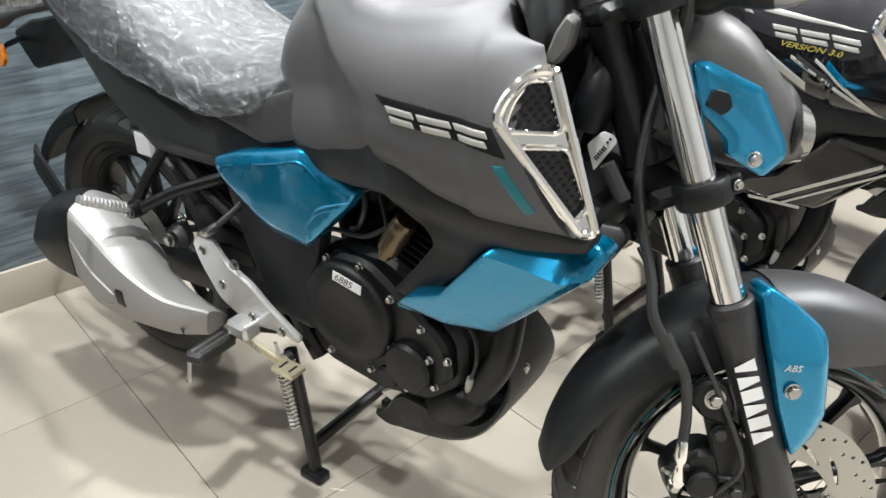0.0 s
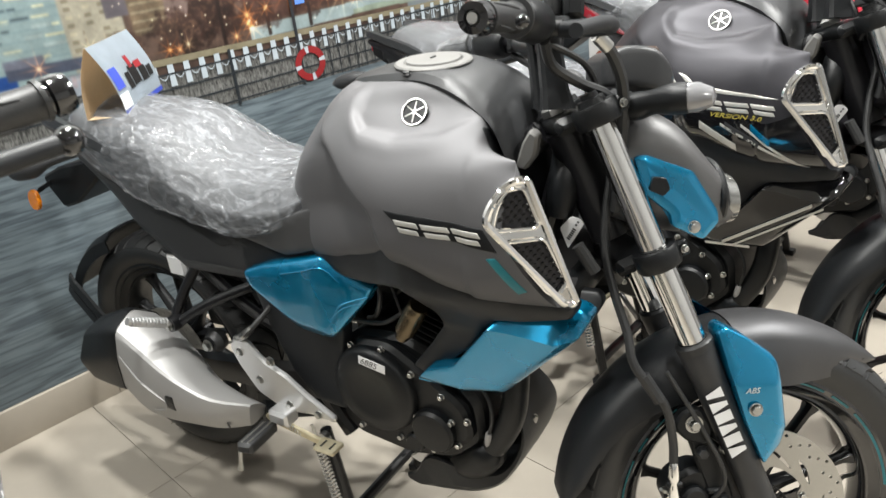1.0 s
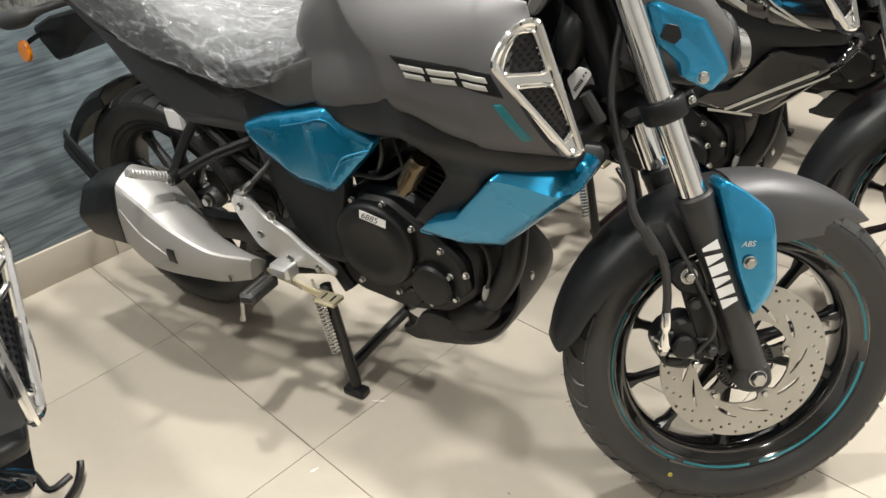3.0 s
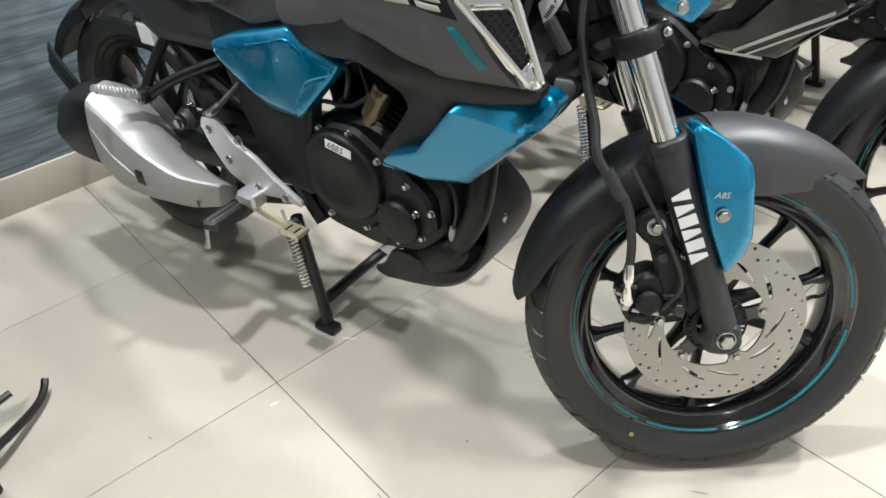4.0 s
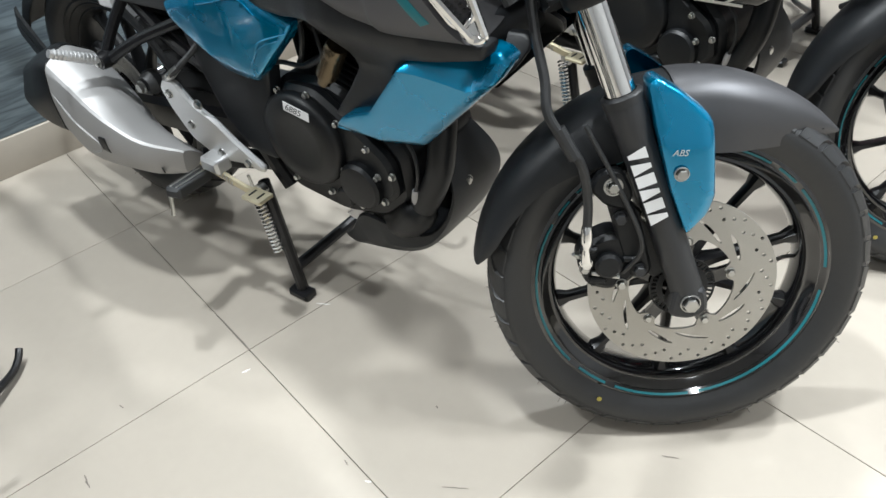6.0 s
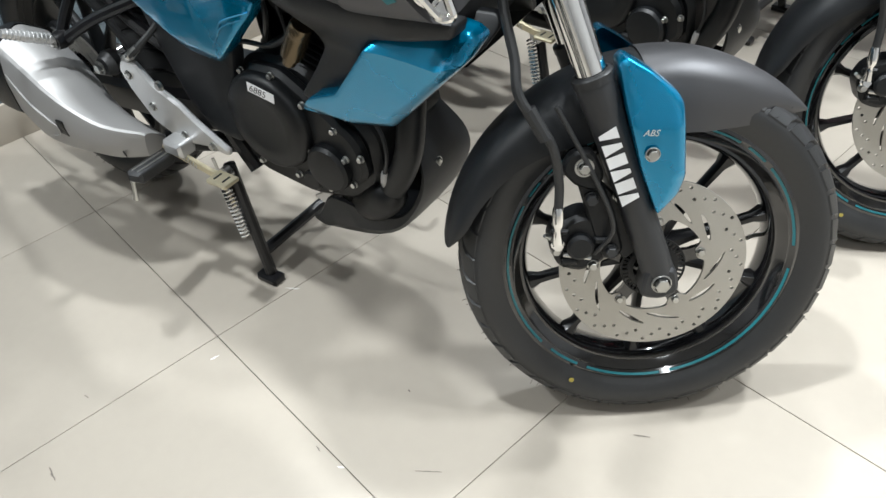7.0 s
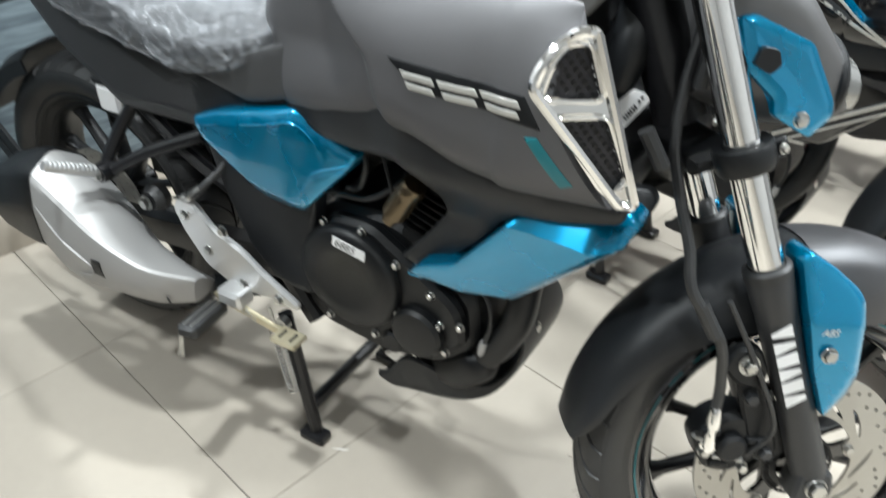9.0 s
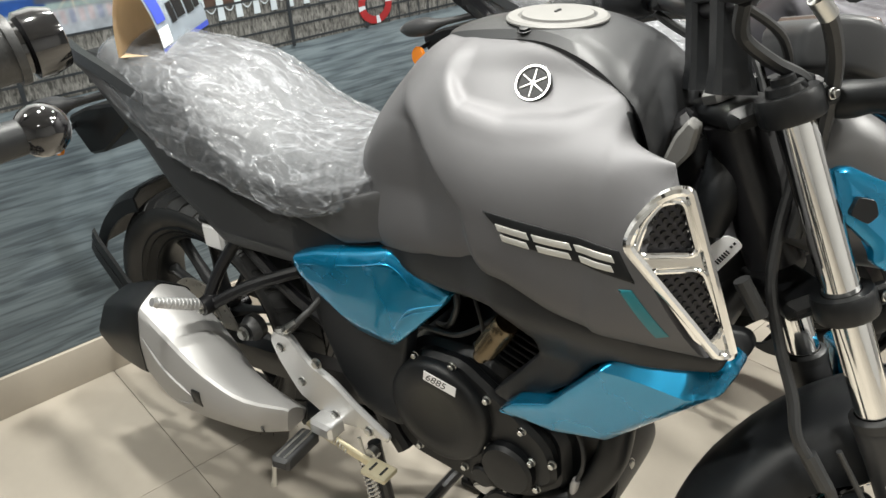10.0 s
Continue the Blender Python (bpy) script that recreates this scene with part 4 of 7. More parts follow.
    both("radiator_shroud", skin(wing, wing_y, 0.03, 0.004, folds, 0.009, 0.008), lower, bike, paint["accent_label"])
    both("shroud_liner", panel(wing, lambda x, z: wy(x, min(z, 0.60)) - 0.035 - 0.9 * max(0, z - 0.60), 0.012, 0.003), BLACK_PLASTIC, bike)

    # -- chrome intake frames with a honeycomb grille
    vent = [(-0.2625, 0.838), (-0.257, 0.862), (-0.243, 0.884), (-0.228, 0.893), (-0.212, 0.893), (-0.150, 0.700), (-0.170, 0.701)]
    vy = lambda x, z: 0.178 - 0.85 * x - 0.22 * z
    win1 = [(-0.2490, 0.828), (-0.2450, 0.857), (-0.2340, 0.878), (-0.2195, 0.877), (-0.2020, 0.823)]
    win2 = [(-0.2350, 0.806), (-0.1950, 0.803), (-0.1690, 0.735), (-0.1780, 0.721), (-0.1870, 0.727)]
    for s in (-1, 1):
        flip = Matrix.Diagonal((1, -s, 1, 1)) if s > 0 else None
        frame_bm = frame_ring(vent, [win1, win2], vy, 0.012)
        if flip:
            frame_bm.transform(flip)
        vt = part("intake_frame", frame_bm, CHROME, bike, "chrome framed tank air intake")
        g = bmesh.new()
        for win in (win1, win2):
            panel(inset([Vector(p) for p in win], -0.003), lambda x, z: vy(x, z) - 0.006, 0.003, 0.001, 0, 0, 0.003, g)
        if flip:
            g.transform(flip)
        part("grille", g, MATTE_DARK, vt, "dark grey perforated grille")
        # raised black hexagons give the shade of holes; the plate isn't pierced
        for win in (win1, win2):
            g = bmesh.new()
            for i in range(-12, 13):
                for k in range(40):
                    x, z = -0.215 + 0.0088 * i + 0.0044 * (k % 2), 0.70 + 0.0066 * k
                    if inside(x, z, win):
                        lathe([(0.0031, 0), (0.0031, 0.003), (0.0008, 0.003)], facing((x, -(vy(x, z) - 0.0068), z), (0.85, -1, 0)), 6, g)
            if flip:
                g.transform(flip)
            tagged(part("grille_hole_shade", g, ENGINE_BLACK, vt), kind="stuff")
    # plain printed shapes: the band and the slanted silver bars lie on the flank, which leans in a little towards its lower edge
    def on_tank(name, pts, lift, mat):
        b_ = skin(pts, lambda x, z: tank_y(x, z) + lift, 0.003, 0.0004, (), 0.006, 0.0006)
        return part(name, b_, mat, bike)
    if not lower_decal:
        on_tank("decal_band", [(-0.434, 0.837), (-0.36, 0.833), (-0.270, 0.824), (-0.251, 0.790), (-0.33, 0.802), (-0.396, 0.806)], 0.0012, BLACK_PLASTIC)
    for x0, w_ in ((-0.406, 0.040), (-0.360, 0.044), (-0.311, 0.044)):
        for u0, u1, v0, v1 in ((0.0, 1.0, 0.60, 1.0), (0.0, 0.86, 0.0, 0.38)):
            zz = lambda u, v: 0.806 - 0.052 * (x0 + u * w_ + 0.406) + 0.0195 * v
            on_tank("tank_lettering", [(x0 + u0 * w_ - 0.010 * v0, zz(u0, v0)), (x0 + u1 * w_ - 0.010 * v0, zz(u1, v0)), (x0 + u1 * w_ - 0.010 * v1, zz(u1, v1)), (x0 + u0 * w_ - 0.010 * v1, zz(u0, v1))], 0.0022, SILVER_PRINT)
    if not lower_decal:
        on_tank("tank_stripe", [(-0.268, 0.779), (-0.254, 0.781), (-0.214, 0.728), (-0.228, 0.722)], 0.0012, STRIPE)
    else:
        on_tank("tank_stripe", [(-0.468, 0.872), (-0.452, 0.868), (-0.430, 0.852), (-0.27, 0.832), (-0.30, 0.8315), (-0.435, 0.843)], 0.0012, SILVER_PRINT)
        on_tank("tank_stripe", [(-0.525, 0.898), (-0.508, 0.888), (-0.452, 0.836), (-0.468, 0.838)], 0.0012, SILVER_PRINT)
        words = text_mesh("VERSION 3.0", 0.0125, Matrix.Translation((-0.398, 0, 0.7935)) @ Matrix.Rotation(radians(3.0), 4, "Y") @ Matrix.Diagonal((1.45, 1, 1, 1)) @ Matrix.Rotation(radians(90), 4, "X"))
        for v in words.verts:
            v.co.y -= tank_y(v.co.x, v.co.z) + 0.0016
        part("tank_print", words, YELLOW_INK, bike, "small yellow printed words")
        for x0, z0, x1, z1, wd, mm in ((-0.418, 0.766, -0.345, 0.722, 0.016, SILVER_PRINT), (-0.375, 0.775, -0.215, 0.687, 0.006, SILVER_PRINT), (-0.366, 0.772, -0.300, 0.732, 0.012, FORK_GREY), (-0.336, 0.775, -0.235, 0.700, 0.006, SILVER_PRINT), (-0.318, 0.767, -0.280, 0.737, 0.014, TEAL)):
            on_tank("decal_stripe", [(x0, z0), (x1, z1), (x1, z1 + wd), (x0, z0 + wd)], 0.0014, mm)
        for x0, z0, x1, z1, wd in ((-0.385, 0.49, -0.21, 0.60, 0.008), (-0.365, 0.485, -0.19, 0.595, 0.005), (-0.42, 0.487, -0.33, 0.483, 0.006)):
            part("decal_stripe", skin([(x0, z0), (x1, z1), (x1, z1 + wd), (x0, z0 + wd)], lambda x, z: wy(x, z) + 0.0040, 0.002, 0.0004, (), 0.02, 0.0006), SILVER_PRINT, bike)
    # -- tail: grab rail, lamps, number plate bracket
    both("grab_rail", loft([[Vector((x, -y + sy * w, z + sz * h)) for sy, sz in ((-1, -0.5), (-0.5, 1), (0.5, 1), (1, -0.3), (0, -1))] for x, y, z, w, h in ((-1.18, 0.128, 0.845, 0.010, 0.012), (-1.28, 0.125, 0.880, 0.014, 0.012), (-1.38, 0.112, 0.900, 0.016, 0.011), (-1.44, 0.095, 0.908, 0.015, 0.010), (-1.475, 0.078, 0.908, 0.011, 0.008))]), GREY_PLASTIC, bike, "dark grey grab rail")
    part("tail_body", loft([[Vector((x, y * w, z0 + (z1 - z0) * k)) for y, k in ((-1, 0.2), (-1, 0.8), (-0.7, 1), (0.7, 1), (1, 0.8), (1, 0.2), (0.6, 0), (-0.6, 0))] for x, w, z0, z1 in ((-1.05, 0.08, 0.66, 0.74), (-1.25, 0.08, 0.73, 0.83), (-1.42, 0.065, 0.80, 0.88), (-1.50, 0.045, 0.83, 0.88))]), BLACK_PLASTIC, bike)
    part("tail_lamp", block((-1.505, 0, 0.86), (0.02, 0.08, 0.03), None, 0.006), RED_PAINT, bike, "small red tail lamp")
    part("plate_bracket", prism(BRACKET, -0.06, 0.06, 0.008, 0.006), BLACK_PLASTIC, bike, "black number plate bracket without a plate")
    for s in (-1, 1):
        ind = part("rear_indicator", tube([(-1.40, s * 0.05, 0.812), (-1.45, s * 0.085, 0.800), (-1.485, s * 0.105, 0.792), (-1.52, s * 0.118, 0.783), (-1.57, s * 0.128, 0.772), (-1.592, s * 0.132, 0.768)], [0.009, 0.008, 0.012, 0.023, 0.021, 0.011], 16, 4), TAIL_GREY, bike, "dark grey teardrop indicator")
        part("lens", lathe([(0.0125, -0.006), (0.011, 0.004), (0.006, 0.011), (0.0, 0.013)], facing((-1.590, s * 0.1315, 0.7685), (-0.95, s * 0.17, -0.2)), 20), SMOKE, ind, "clear indicator lens")
        arm = part("reflector_arm", loft([[Vector((x, s * y, z + d)) for d in (-0.006, 0.006)] + [Vector((x + 0.004, s * (y + 0.003), z + d)) for d in (0.006, -0.006)] for x, y, z in ((-1.575, 0.055, 0.722), (-1.572, 0.095, 0.714), (-1.562, 0.113, 0.702))]), BLACK_PLASTIC, bike)
        part("reflector", lathe([(0, 0), (0.0255, 0), (0.0255, 0.006), (0.0235, 0.0085), (0, 0.0095)], facing((-1.556, s * 0.116, 0.700), (-0.1, s, 0.12)), 28), AMBER, arm, "round amber side reflector")
    both("tail_inset", panel([(-1.10, 0.752), (-0.915, 0.672), (-0.81, 0.706), (-0.86, 0.722), (-0.97, 0.736)], lambda x, z: side_y(x, z) - 0.002 - 0.02 * max(0.0, min(1.0, (x + 1.02) / 0.12)), 0.006, 0.002, 0, 0, 0.006), BLACK_PLASTIC, bike)

    # -- engine
    eng = new("engine")
    eng.parent = bike
    case = [(-0.72, 0.30), (-0.70, 0.47), (-0.64, 0.52), (-0.53, 0.53), (-0.46, 0.50), (-0.38, 0.42), (-0.375, 0.33), (-0.44, 0.27), (-0.55, 0.245), (-0.68, 0.26)]
    part("crankcase", prism(case, -0.095, 0.11, 0.02, 0.012), ENGINE_BLACK, eng, "black coated engine case")
    part("right_cover", prism([(-0.66, 0.34), (-0.675, 0.43), (-0.63, 0.515), (-0.55, 0.52), (-0.47, 0.47), (-0.40, 0.42), (-0.385, 0.355), (-0.43, 0.315), (-0.56, 0.30), (-0.63, 0.32)], -0.118, -0.09, 0.02, 0.008), ENGINE_BLACK, eng)
    cl = facing((-0.590, -0.112, 0.416), (0, -1, 0))
    clutch = part("clutch_cover", lathe([(0.094, 0), (0.093, 0.014), (0.089, 0.021), (0.083, 0.0255), (0.052, 0.0272), (0.0505, 0.0266), (0, 0.0278)], cl, 56), ENGINE_BLACK, eng, "round matte black clutch cover")
    lab = Matrix.Translation((-0.577, -0.1388, 0.484)) @ Matrix((Vector((0.985, 0.0, -0.17)), Vector((0.17, 0.0, 0.985)), Vector((0, -1, 0)))).transposed().to_4x4()
    bars("paper_label", [(-0.028, -0.009, 0.060, 0.018, 0)], WHITE, clutch, lab)
    part("label_marks", text_mesh("6885", 0.019, lab @ Matrix.Translation((-0.025, -0.0065, 0.0006))), ENGINE_BLACK, clutch, "handwritten black digits")
    part("oil_cover", lathe([(0.046, 0), (0.045, 0.014), (0.040, 0.02), (0.026, 0.022), (0, 0.022)], facing((-0.466, -0.115, 0.356), (0, -1, 0)), 36), ENGINE_BLACK, eng)
    part("oil_filler", lathe([(0.021, 0), (0.021, 0.012), (0.017, 0.016), (0, 0.016)], facing((-0.515, -0.112, 0.312), (0, -1, 0)), 10), ENGINE_BLACK, eng, "black ribbed oil filler cap")
    for x, z in ((-0.634, 0.503), (-0.563, 0.508), (-0.503, 0.468), (-0.443, 0.435), (-0.392, 0.395), (-0.418, 0.334), (-0.642, 0.315), (-0.551, 0.312)):
        bolt((x, -0.118, z), (0, -1, 0), 0.0062, 0.008, eng)
    for a in (0.6, 2.6, 4.6):
        bolt((-0.466 + 0.047 * math.cos(a), -0.118, 0.356 + 0.047 * math.sin(a)), (0, -1, 0), 0.006, 0.01, eng)
    # finned cylinder leaning forward
    lean = Matrix.Translation((-0.45, 0.0, 0.50)) @ Matrix.Rotation(radians(18), 4, "Y")
    part("cylinder", block((0, 0, 0.06), (0.13, 0.15, 0.16), lean, 0.01), ENGINE_BLACK, eng)
    for k in range(9):
        part("cooling_fin", block((0, 0, 0.005 + 0.014 * k), (0.165, 0.185, 0.004), lean, 0.0018), ENGINE_BLACK, eng)
    part("inner_duct", prism([(-0.36, 0.50), (-0.37, 0.67), (-0.20, 0.69), (-0.19, 0.64), (-0.28, 0.54)], -0.105, 0.105, 0.02, 0.01), BLACK_PLASTIC, bike)
    part("cylinder_head", block((0, 0, 0.165), (0.15, 0.17, 0.07), lean, 0.012), ENGINE_BLACK, eng)
    part("starter_motor", lathe([(0, -0.02), (0.012, -0.02), (0.013, -0.004), (0.019, 0.0), (0.0195, 0.042), (0.0185, 0.046), (0.0195, 0.05), (0.0195, 0.064), (0.017, 0.068), (0, 0.068)], facing((-0.502, -0.116, 0.560), (0.52, 0.0, 0.80)), 24), BRONZE, eng, "bronze coloured cylindrical actuator")
    part("intake_hose", tube([(-0.60, -0.02, 0.60), (-0.55, -0.03, 0.63), (-0.49, -0.03, 0.63)], [0.03, 0.028, 0.024], 14, 5), RUBBER, eng)
    for pts, r in (([(-0.66, -0.07, 0.56), (-0.60, -0.10, 0.60), (-0.55, -0.10, 0.64), (-0.47, -0.09, 0.65)], 0.004), ([(-0.63, -0.06, 0.53), (-0.58, -0.095, 0.565), (-0.56, -0.10, 0.62), (-0.60, -0.08, 0.66)], 0.005),
                   ([(-0.70, -0.08, 0.50), (-0.64, -0.10, 0.545), (-0.56, -0.10, 0.555), (-0.50, -0.09, 0.60)], 0.0045), ([(-0.54, -0.09, 0.54), (-0.51, -0.11, 0.58), (-0.53, -0.10, 0.635)], 0.003)):
        part("cable", tube(pts, r, 7, 6), RUBBER, eng)
    part("connector", block((-0.50, -0.095, 0.645), (0.02, 0.016, 0.014), Matrix.Rotation(0.0, 4, "X"), 0.002), GOLD, eng, "small brass coloured connector")

    # -- exhaust
    ex = new("exhaust")
    ex.parent = bike
    part("header_pipe", tube([(-0.36, -0.02, 0.57), (-0.318, -0.055, 0.53), (-0.312, -0.078, 0.45), (-0.326, -0.082, 0.39), (-0.362, -0.08, 0.325), (-0.41, -0.072, 0.268), (-0.46, -0.05, 0.24), (-0.52, -0.03, 0.235)], [0.021, 0.0225, 0.0235, 0.0235, 0.0235, 0.024, 0.024, 0.024], 18, 6), ENGINE_BLACK, ex, "matte black exhaust header pipe")
    part("pipe_sleeve", tube([(-0.372, -0.078, 0.310), (-0.376, -0.078, 0.305), (-0.41, -0.073, 0.268), (-0.448, -0.06, 0.245)], [0.026, 0.034, 0.036, 0.034], 20, 3), ENGINE_BLACK, ex)
    part("link_pipe", tube([(-0.50, -0.02, 0.235), (-0.60, 0.02, 0.215), (-0.72, 0.02, 0.22), (-0.80, -0.06, 0.27), (-0.87, -0.165, 0.315)], 0.021, 12, 5), ENGINE_BLACK, ex)
    # faceted shield: rows run along it, from the black cap to the tip
    rows = (((-1.173, -0.200, 0.518), (-1.11, -0.197, 0.490), (-1.05, -0.192, 0.448), (-0.998, -0.185, 0.390), (-0.94, -0.180, 0.358), (-0.876, -0.182, 0.345)),
            ((-1.150, -0.266, 0.502), (-1.085, -0.272, 0.476), (-1.02, -0.275, 0.443), (-0.965, -0.271, 0.418), (-0.915, -0.255, 0.390), (-0.862, -0.213, 0.364)),
            ((-1.165, -0.272, 0.430), (-1.105, -0.278, 0.395), (-1.03, -0.278, 0.370), (-0.965, -0.273, 0.352), (-0.915, -0.255, 0.340), (-0.870, -0.214, 0.335)),
            ((-1.195, -0.258, 0.338), (-1.135, -0.262, 0.302), (-1.06, -0.262, 0.298), (-0.983, -0.256, 0.303), (-0.92, -0.238, 0.298), (-0.878, -0.212, 0.297)),
            ((-1.195, -0.150, 0.330), (-1.135, -0.155, 0.297), (-1.06, -0.160, 0.295), (-0.983, -0.165, 0.300), (-0.92, -0.165, 0.300), (-0.878, -0.165, 0.303)),
            ((-1.173, -0.140, 0.475), (-1.11, -0.140, 0.440), (-1.05, -0.145, 0.395), (-0.998, -0.150, 0.345), (-0.94, -0.150, 0.325), (-0.866, -0.155, 0.320)))
    def hull(cols):
        return [rounded([Vector(p) for p in c], 0.016, 3) for c in zip(*cols)]
    body_rings = hull([catmull(r_, 3) for r_ in rows])
    mid_ = sum(body_rings[-1], Vector()) / len(body_rings[-1])
    body_rings.append([mid_ + (p - mid_) * 0.9 + Vector((0.006, 0.002, -0.001)) for p in body_rings[-1]])
    sil = part("silencer", loft(body_rings), SILVER, ex, "silver painted stubby silencer", None, 28)
    start = [r_[0] for r_ in rows]
    ends = ((-1.300, -0.190, 0.478), (-1.325, -0.236, 0.450), (-1.372, -0.246, 0.365), (-1.365, -0.225, 0.295), (-1.35, -0.155, 0.297), (-1.300, -0.145, 0.455))
    half_ = [tuple(0.5 * (a_ + b_) + (0.0, -0.004, 0.004)[k_] for k_, (a_, b_) in enumerate(zip(p, q))) for p, q in zip(start, ends)]
    cap_cols = [[Vector(p), Vector(h_), Vector(q)] for p, h_, q in zip(start, half_, ends)]
    cap_rings = hull(cap_cols)
    grown = []
    for k_, ring in enumerate(cap_rings):
        c_ = sum(ring, Vector()) / len(ring)
        grown.append([c_ + (p - c_) * (1.035, 1.02, 0.97)[k_] for p in ring])
        if k_ == 0:
            grown.append([p + Vector((-0.020, -0.001, 0.0)) for p in grown[0]])
            grown.insert(0, [c_ + (p - c_) * 0.98 for p in ring])
    c_ = sum(grown[-1], Vector()) / len(grown[-1])
    grown.append([c_ + (p - c_) * 0.82 + Vector((-0.016, 0.004, -0.004)) for p in grown[-1]])
    part("end_cap", loft(grown), BLACK_PLASTIC, sil, "matte black end cap", None, 28)
    # black patch laid on the uncut shield for the shade inside a slot
    part("shield_slot_shade", skin([(-1.024, 0.384), (-1.003, 0.384), (-1.008, 0.346), (-1.031, 0.350)], lambda x, z: 0.2795 - 0.20 * max(0.0, 0.37 - z) - 0.05 * (x + 1.02), 0.01, 0.0005, (), 0.01, 0.003), ENGINE_BLACK, sil, "dark patch for the shade in a shield slot")
    for line, r_ in (([(-1.150, -0.274, 0.448), (-1.10, -0.2785, 0.402), (-1.05, -0.2792, 0.377), (-1.028, -0.2795, 0.369)], 0.0022), ([(-1.028, -0.2795, 0.369), (-1.03, -0.278, 0.352), (-1.055, -0.274, 0.335), (-1.09, -0.270, 0.325)], 0.0018)):
        part("shield_rib", tube(line, [0.3 * r_, r_, r_, 0.4 * r_], 8, 5), SILVER, sil)
    # black disc laid on for the shade inside a hole
    part("shield_hole_shade", lathe([(0.007, 0), (0.0065, 0.0015), (0, 0.0015)], facing((-0.900, -0.2375, 0.318), (-0.25, -1, -0.15)), 14), ENGINE_BLACK, sil)

    part("lower_bracket", prism([(-0.563, 0.236), (-0.538, 0.226), (-0.500, 0.262), (-0.445, 0.306), (-0.457, 0.315), (-0.508, 0.278)], -0.088, -0.080, 0.004, 0.002), ALLOY, bike, "pale cast bracket under the engine")
    part("sensor_body", tube([(-0.372, -0.088, 0.318), (-0.366, -0.098, 0.345), (-0.362, -0.10, 0.365)], [0.006, 0.0075, 0.006], 10, 3), SILVER, ex, "pale metal exhaust sensor")
    part("sensor_wire", tube([(-0.362, -0.10, 0.362), (-0.352, -0.10, 0.40), (-0.36, -0.095, 0.44), (-0.39, -0.09, 0.47)], 0.0035, 8, 5), RUBBER, ex)

    # -- belly guard under the engine
    pan = []
    for x, z, w, lift, off in ((-0.575, 0.168, 0.085, 0.012, 0), (-0.53, 0.158, 0.094, 0.050, 0), (-0.475, 0.164, 0.097, 0.098, 0), (-0.42, 0.180, 0.095, 0.078, 0), (-0.38, 0.203, 0.088, 0.045, 0.0), (-0.352, 0.232, 0.082, 0.022, 0.006), (-0.324, 0.283, 0.078, 0.010, 0.014), (-0.312, 0.33, 0.074, 0.008, 0.016), (-0.320, 0.372, 0.066, 0.008, 0.016), (-0.342, 0.425, 0.046, 0.008, 0.010)):
        nrm = Vector((-0.35, 0, 0.93)) if x < -0.35 else Vector((-0.85, 0, 0.5))
        out = [(-1.0, lift), (-1.0, 0.4 * lift), (-0.8, 0.1 * lift), (-0.4, 0), (0.4, 0), (0.8, 0.1 * lift), (1.0, 0.4 * lift), (1.0, lift)]
        rg = [Vector((x, off, z)) + nrm * d + Vector((0, w * y, 0)) for y, d in out] + [Vector((x, off, z)) + nrm * (d + 0.004) + Vector((0, (w - 0.005) * y, 0)) for y, d in out[::-1]]
        pan.append(rg)
    part("belly_guard", loft([list(r) for r in zip(*[catmull(c, 4) for c in zip(*pan)])]), GREY_PLASTIC, bike, "matte dark grey belly guard")
    bolt((-0.318, -0.012, 0.347), (0.9, -0.4, 0), 0.010, 0.006, bike)

    # -- frame, swingarm, rear shock, rear wheel
    fr = new("frame")
    fr.parent = bike
    for pts, r in (([(-0.27, 0, 0.90), (-0.40, -0.05, 0.80), (-0.60, -0.09, 0.70), (-0.80, -0.10, 0.64)], 0.02), ([(-0.24, 0, 0.84), (-0.29, -0.03, 0.66), (-0.33, -0.05, 0.54)], 0.018),
                   ([(-0.76, -0.095, 0.66), (-0.79, -0.095, 0.50), (-0.76, -0.09, 0.36), (-0.70, -0.09, 0.26)], 0.02), ([(-0.80, -0.098, 0.62), (-1.0, -0.10, 0.65), (-1.25, -0.075, 0.76)], 0.014),
                   ([(-0.80, -0.11, 0.48), (-0.92, -0.115, 0.54), (-1.06, -0.11, 0.64)], 0.012), ([(-1.045, -0.185, 0.502), (-0.97, -0.15, 0.545), (-0.88, -0.11, 0.58)], 0.011), ([(-1.055, -0.185, 0.505), (-1.04, -0.15, 0.565), (-1.00, -0.11, 0.64)], 0.011)):
        bm = tube(pts, r, 10, 5)
        both("frame_tube", bm, FRAME_BLACK, fr)
    part("head_stock", tube([AXIS_AT + AXIS * 0.50, AXIS_AT + AXIS * 0.68], 0.032, 20, 1), FRAME_BLACK, fr)
    both("swingarm", loft([[Vector((x, -y + sy * w, z + sz * h)) for sy, sz in ((-1, -1), (-1, 1), (1, 1), (1, -1))] for x, y, z, w, h in ((-0.77, 0.085, 0.36, 0.018, 0.03), (-0.95, 0.095, 0.345, 0.016, 0.028), (-1.20, 0.10, 0.322, 0.014, 0.024), (-1.31, 0.10, 0.315, 0.012, 0.022))]), FRAME_BLACK, bike)
    part("rear_shock", tube([(-0.86, 0, 0.36), (-0.80, 0, 0.60)], 0.02, 12, 1), ENGINE_BLACK, bike)
    rear = wheel("rear_wheel", REAR_HUB, 0.299, 0.142, bike, None, "rear wheel", False)
    disc(REAR_HUB, -0.062, 0.11, rear, None)
    part("rear_axle", lathe([(0, 0), (0.014, 0), (0.014, 0.02), (0, 0.02)], facing((REAR_HUB.x, -0.115, REAR_HUB.z), (0, -1, 0)), 6), STEEL, bike)
    # tyre hugger and the flat arms that carry it
    rings = []
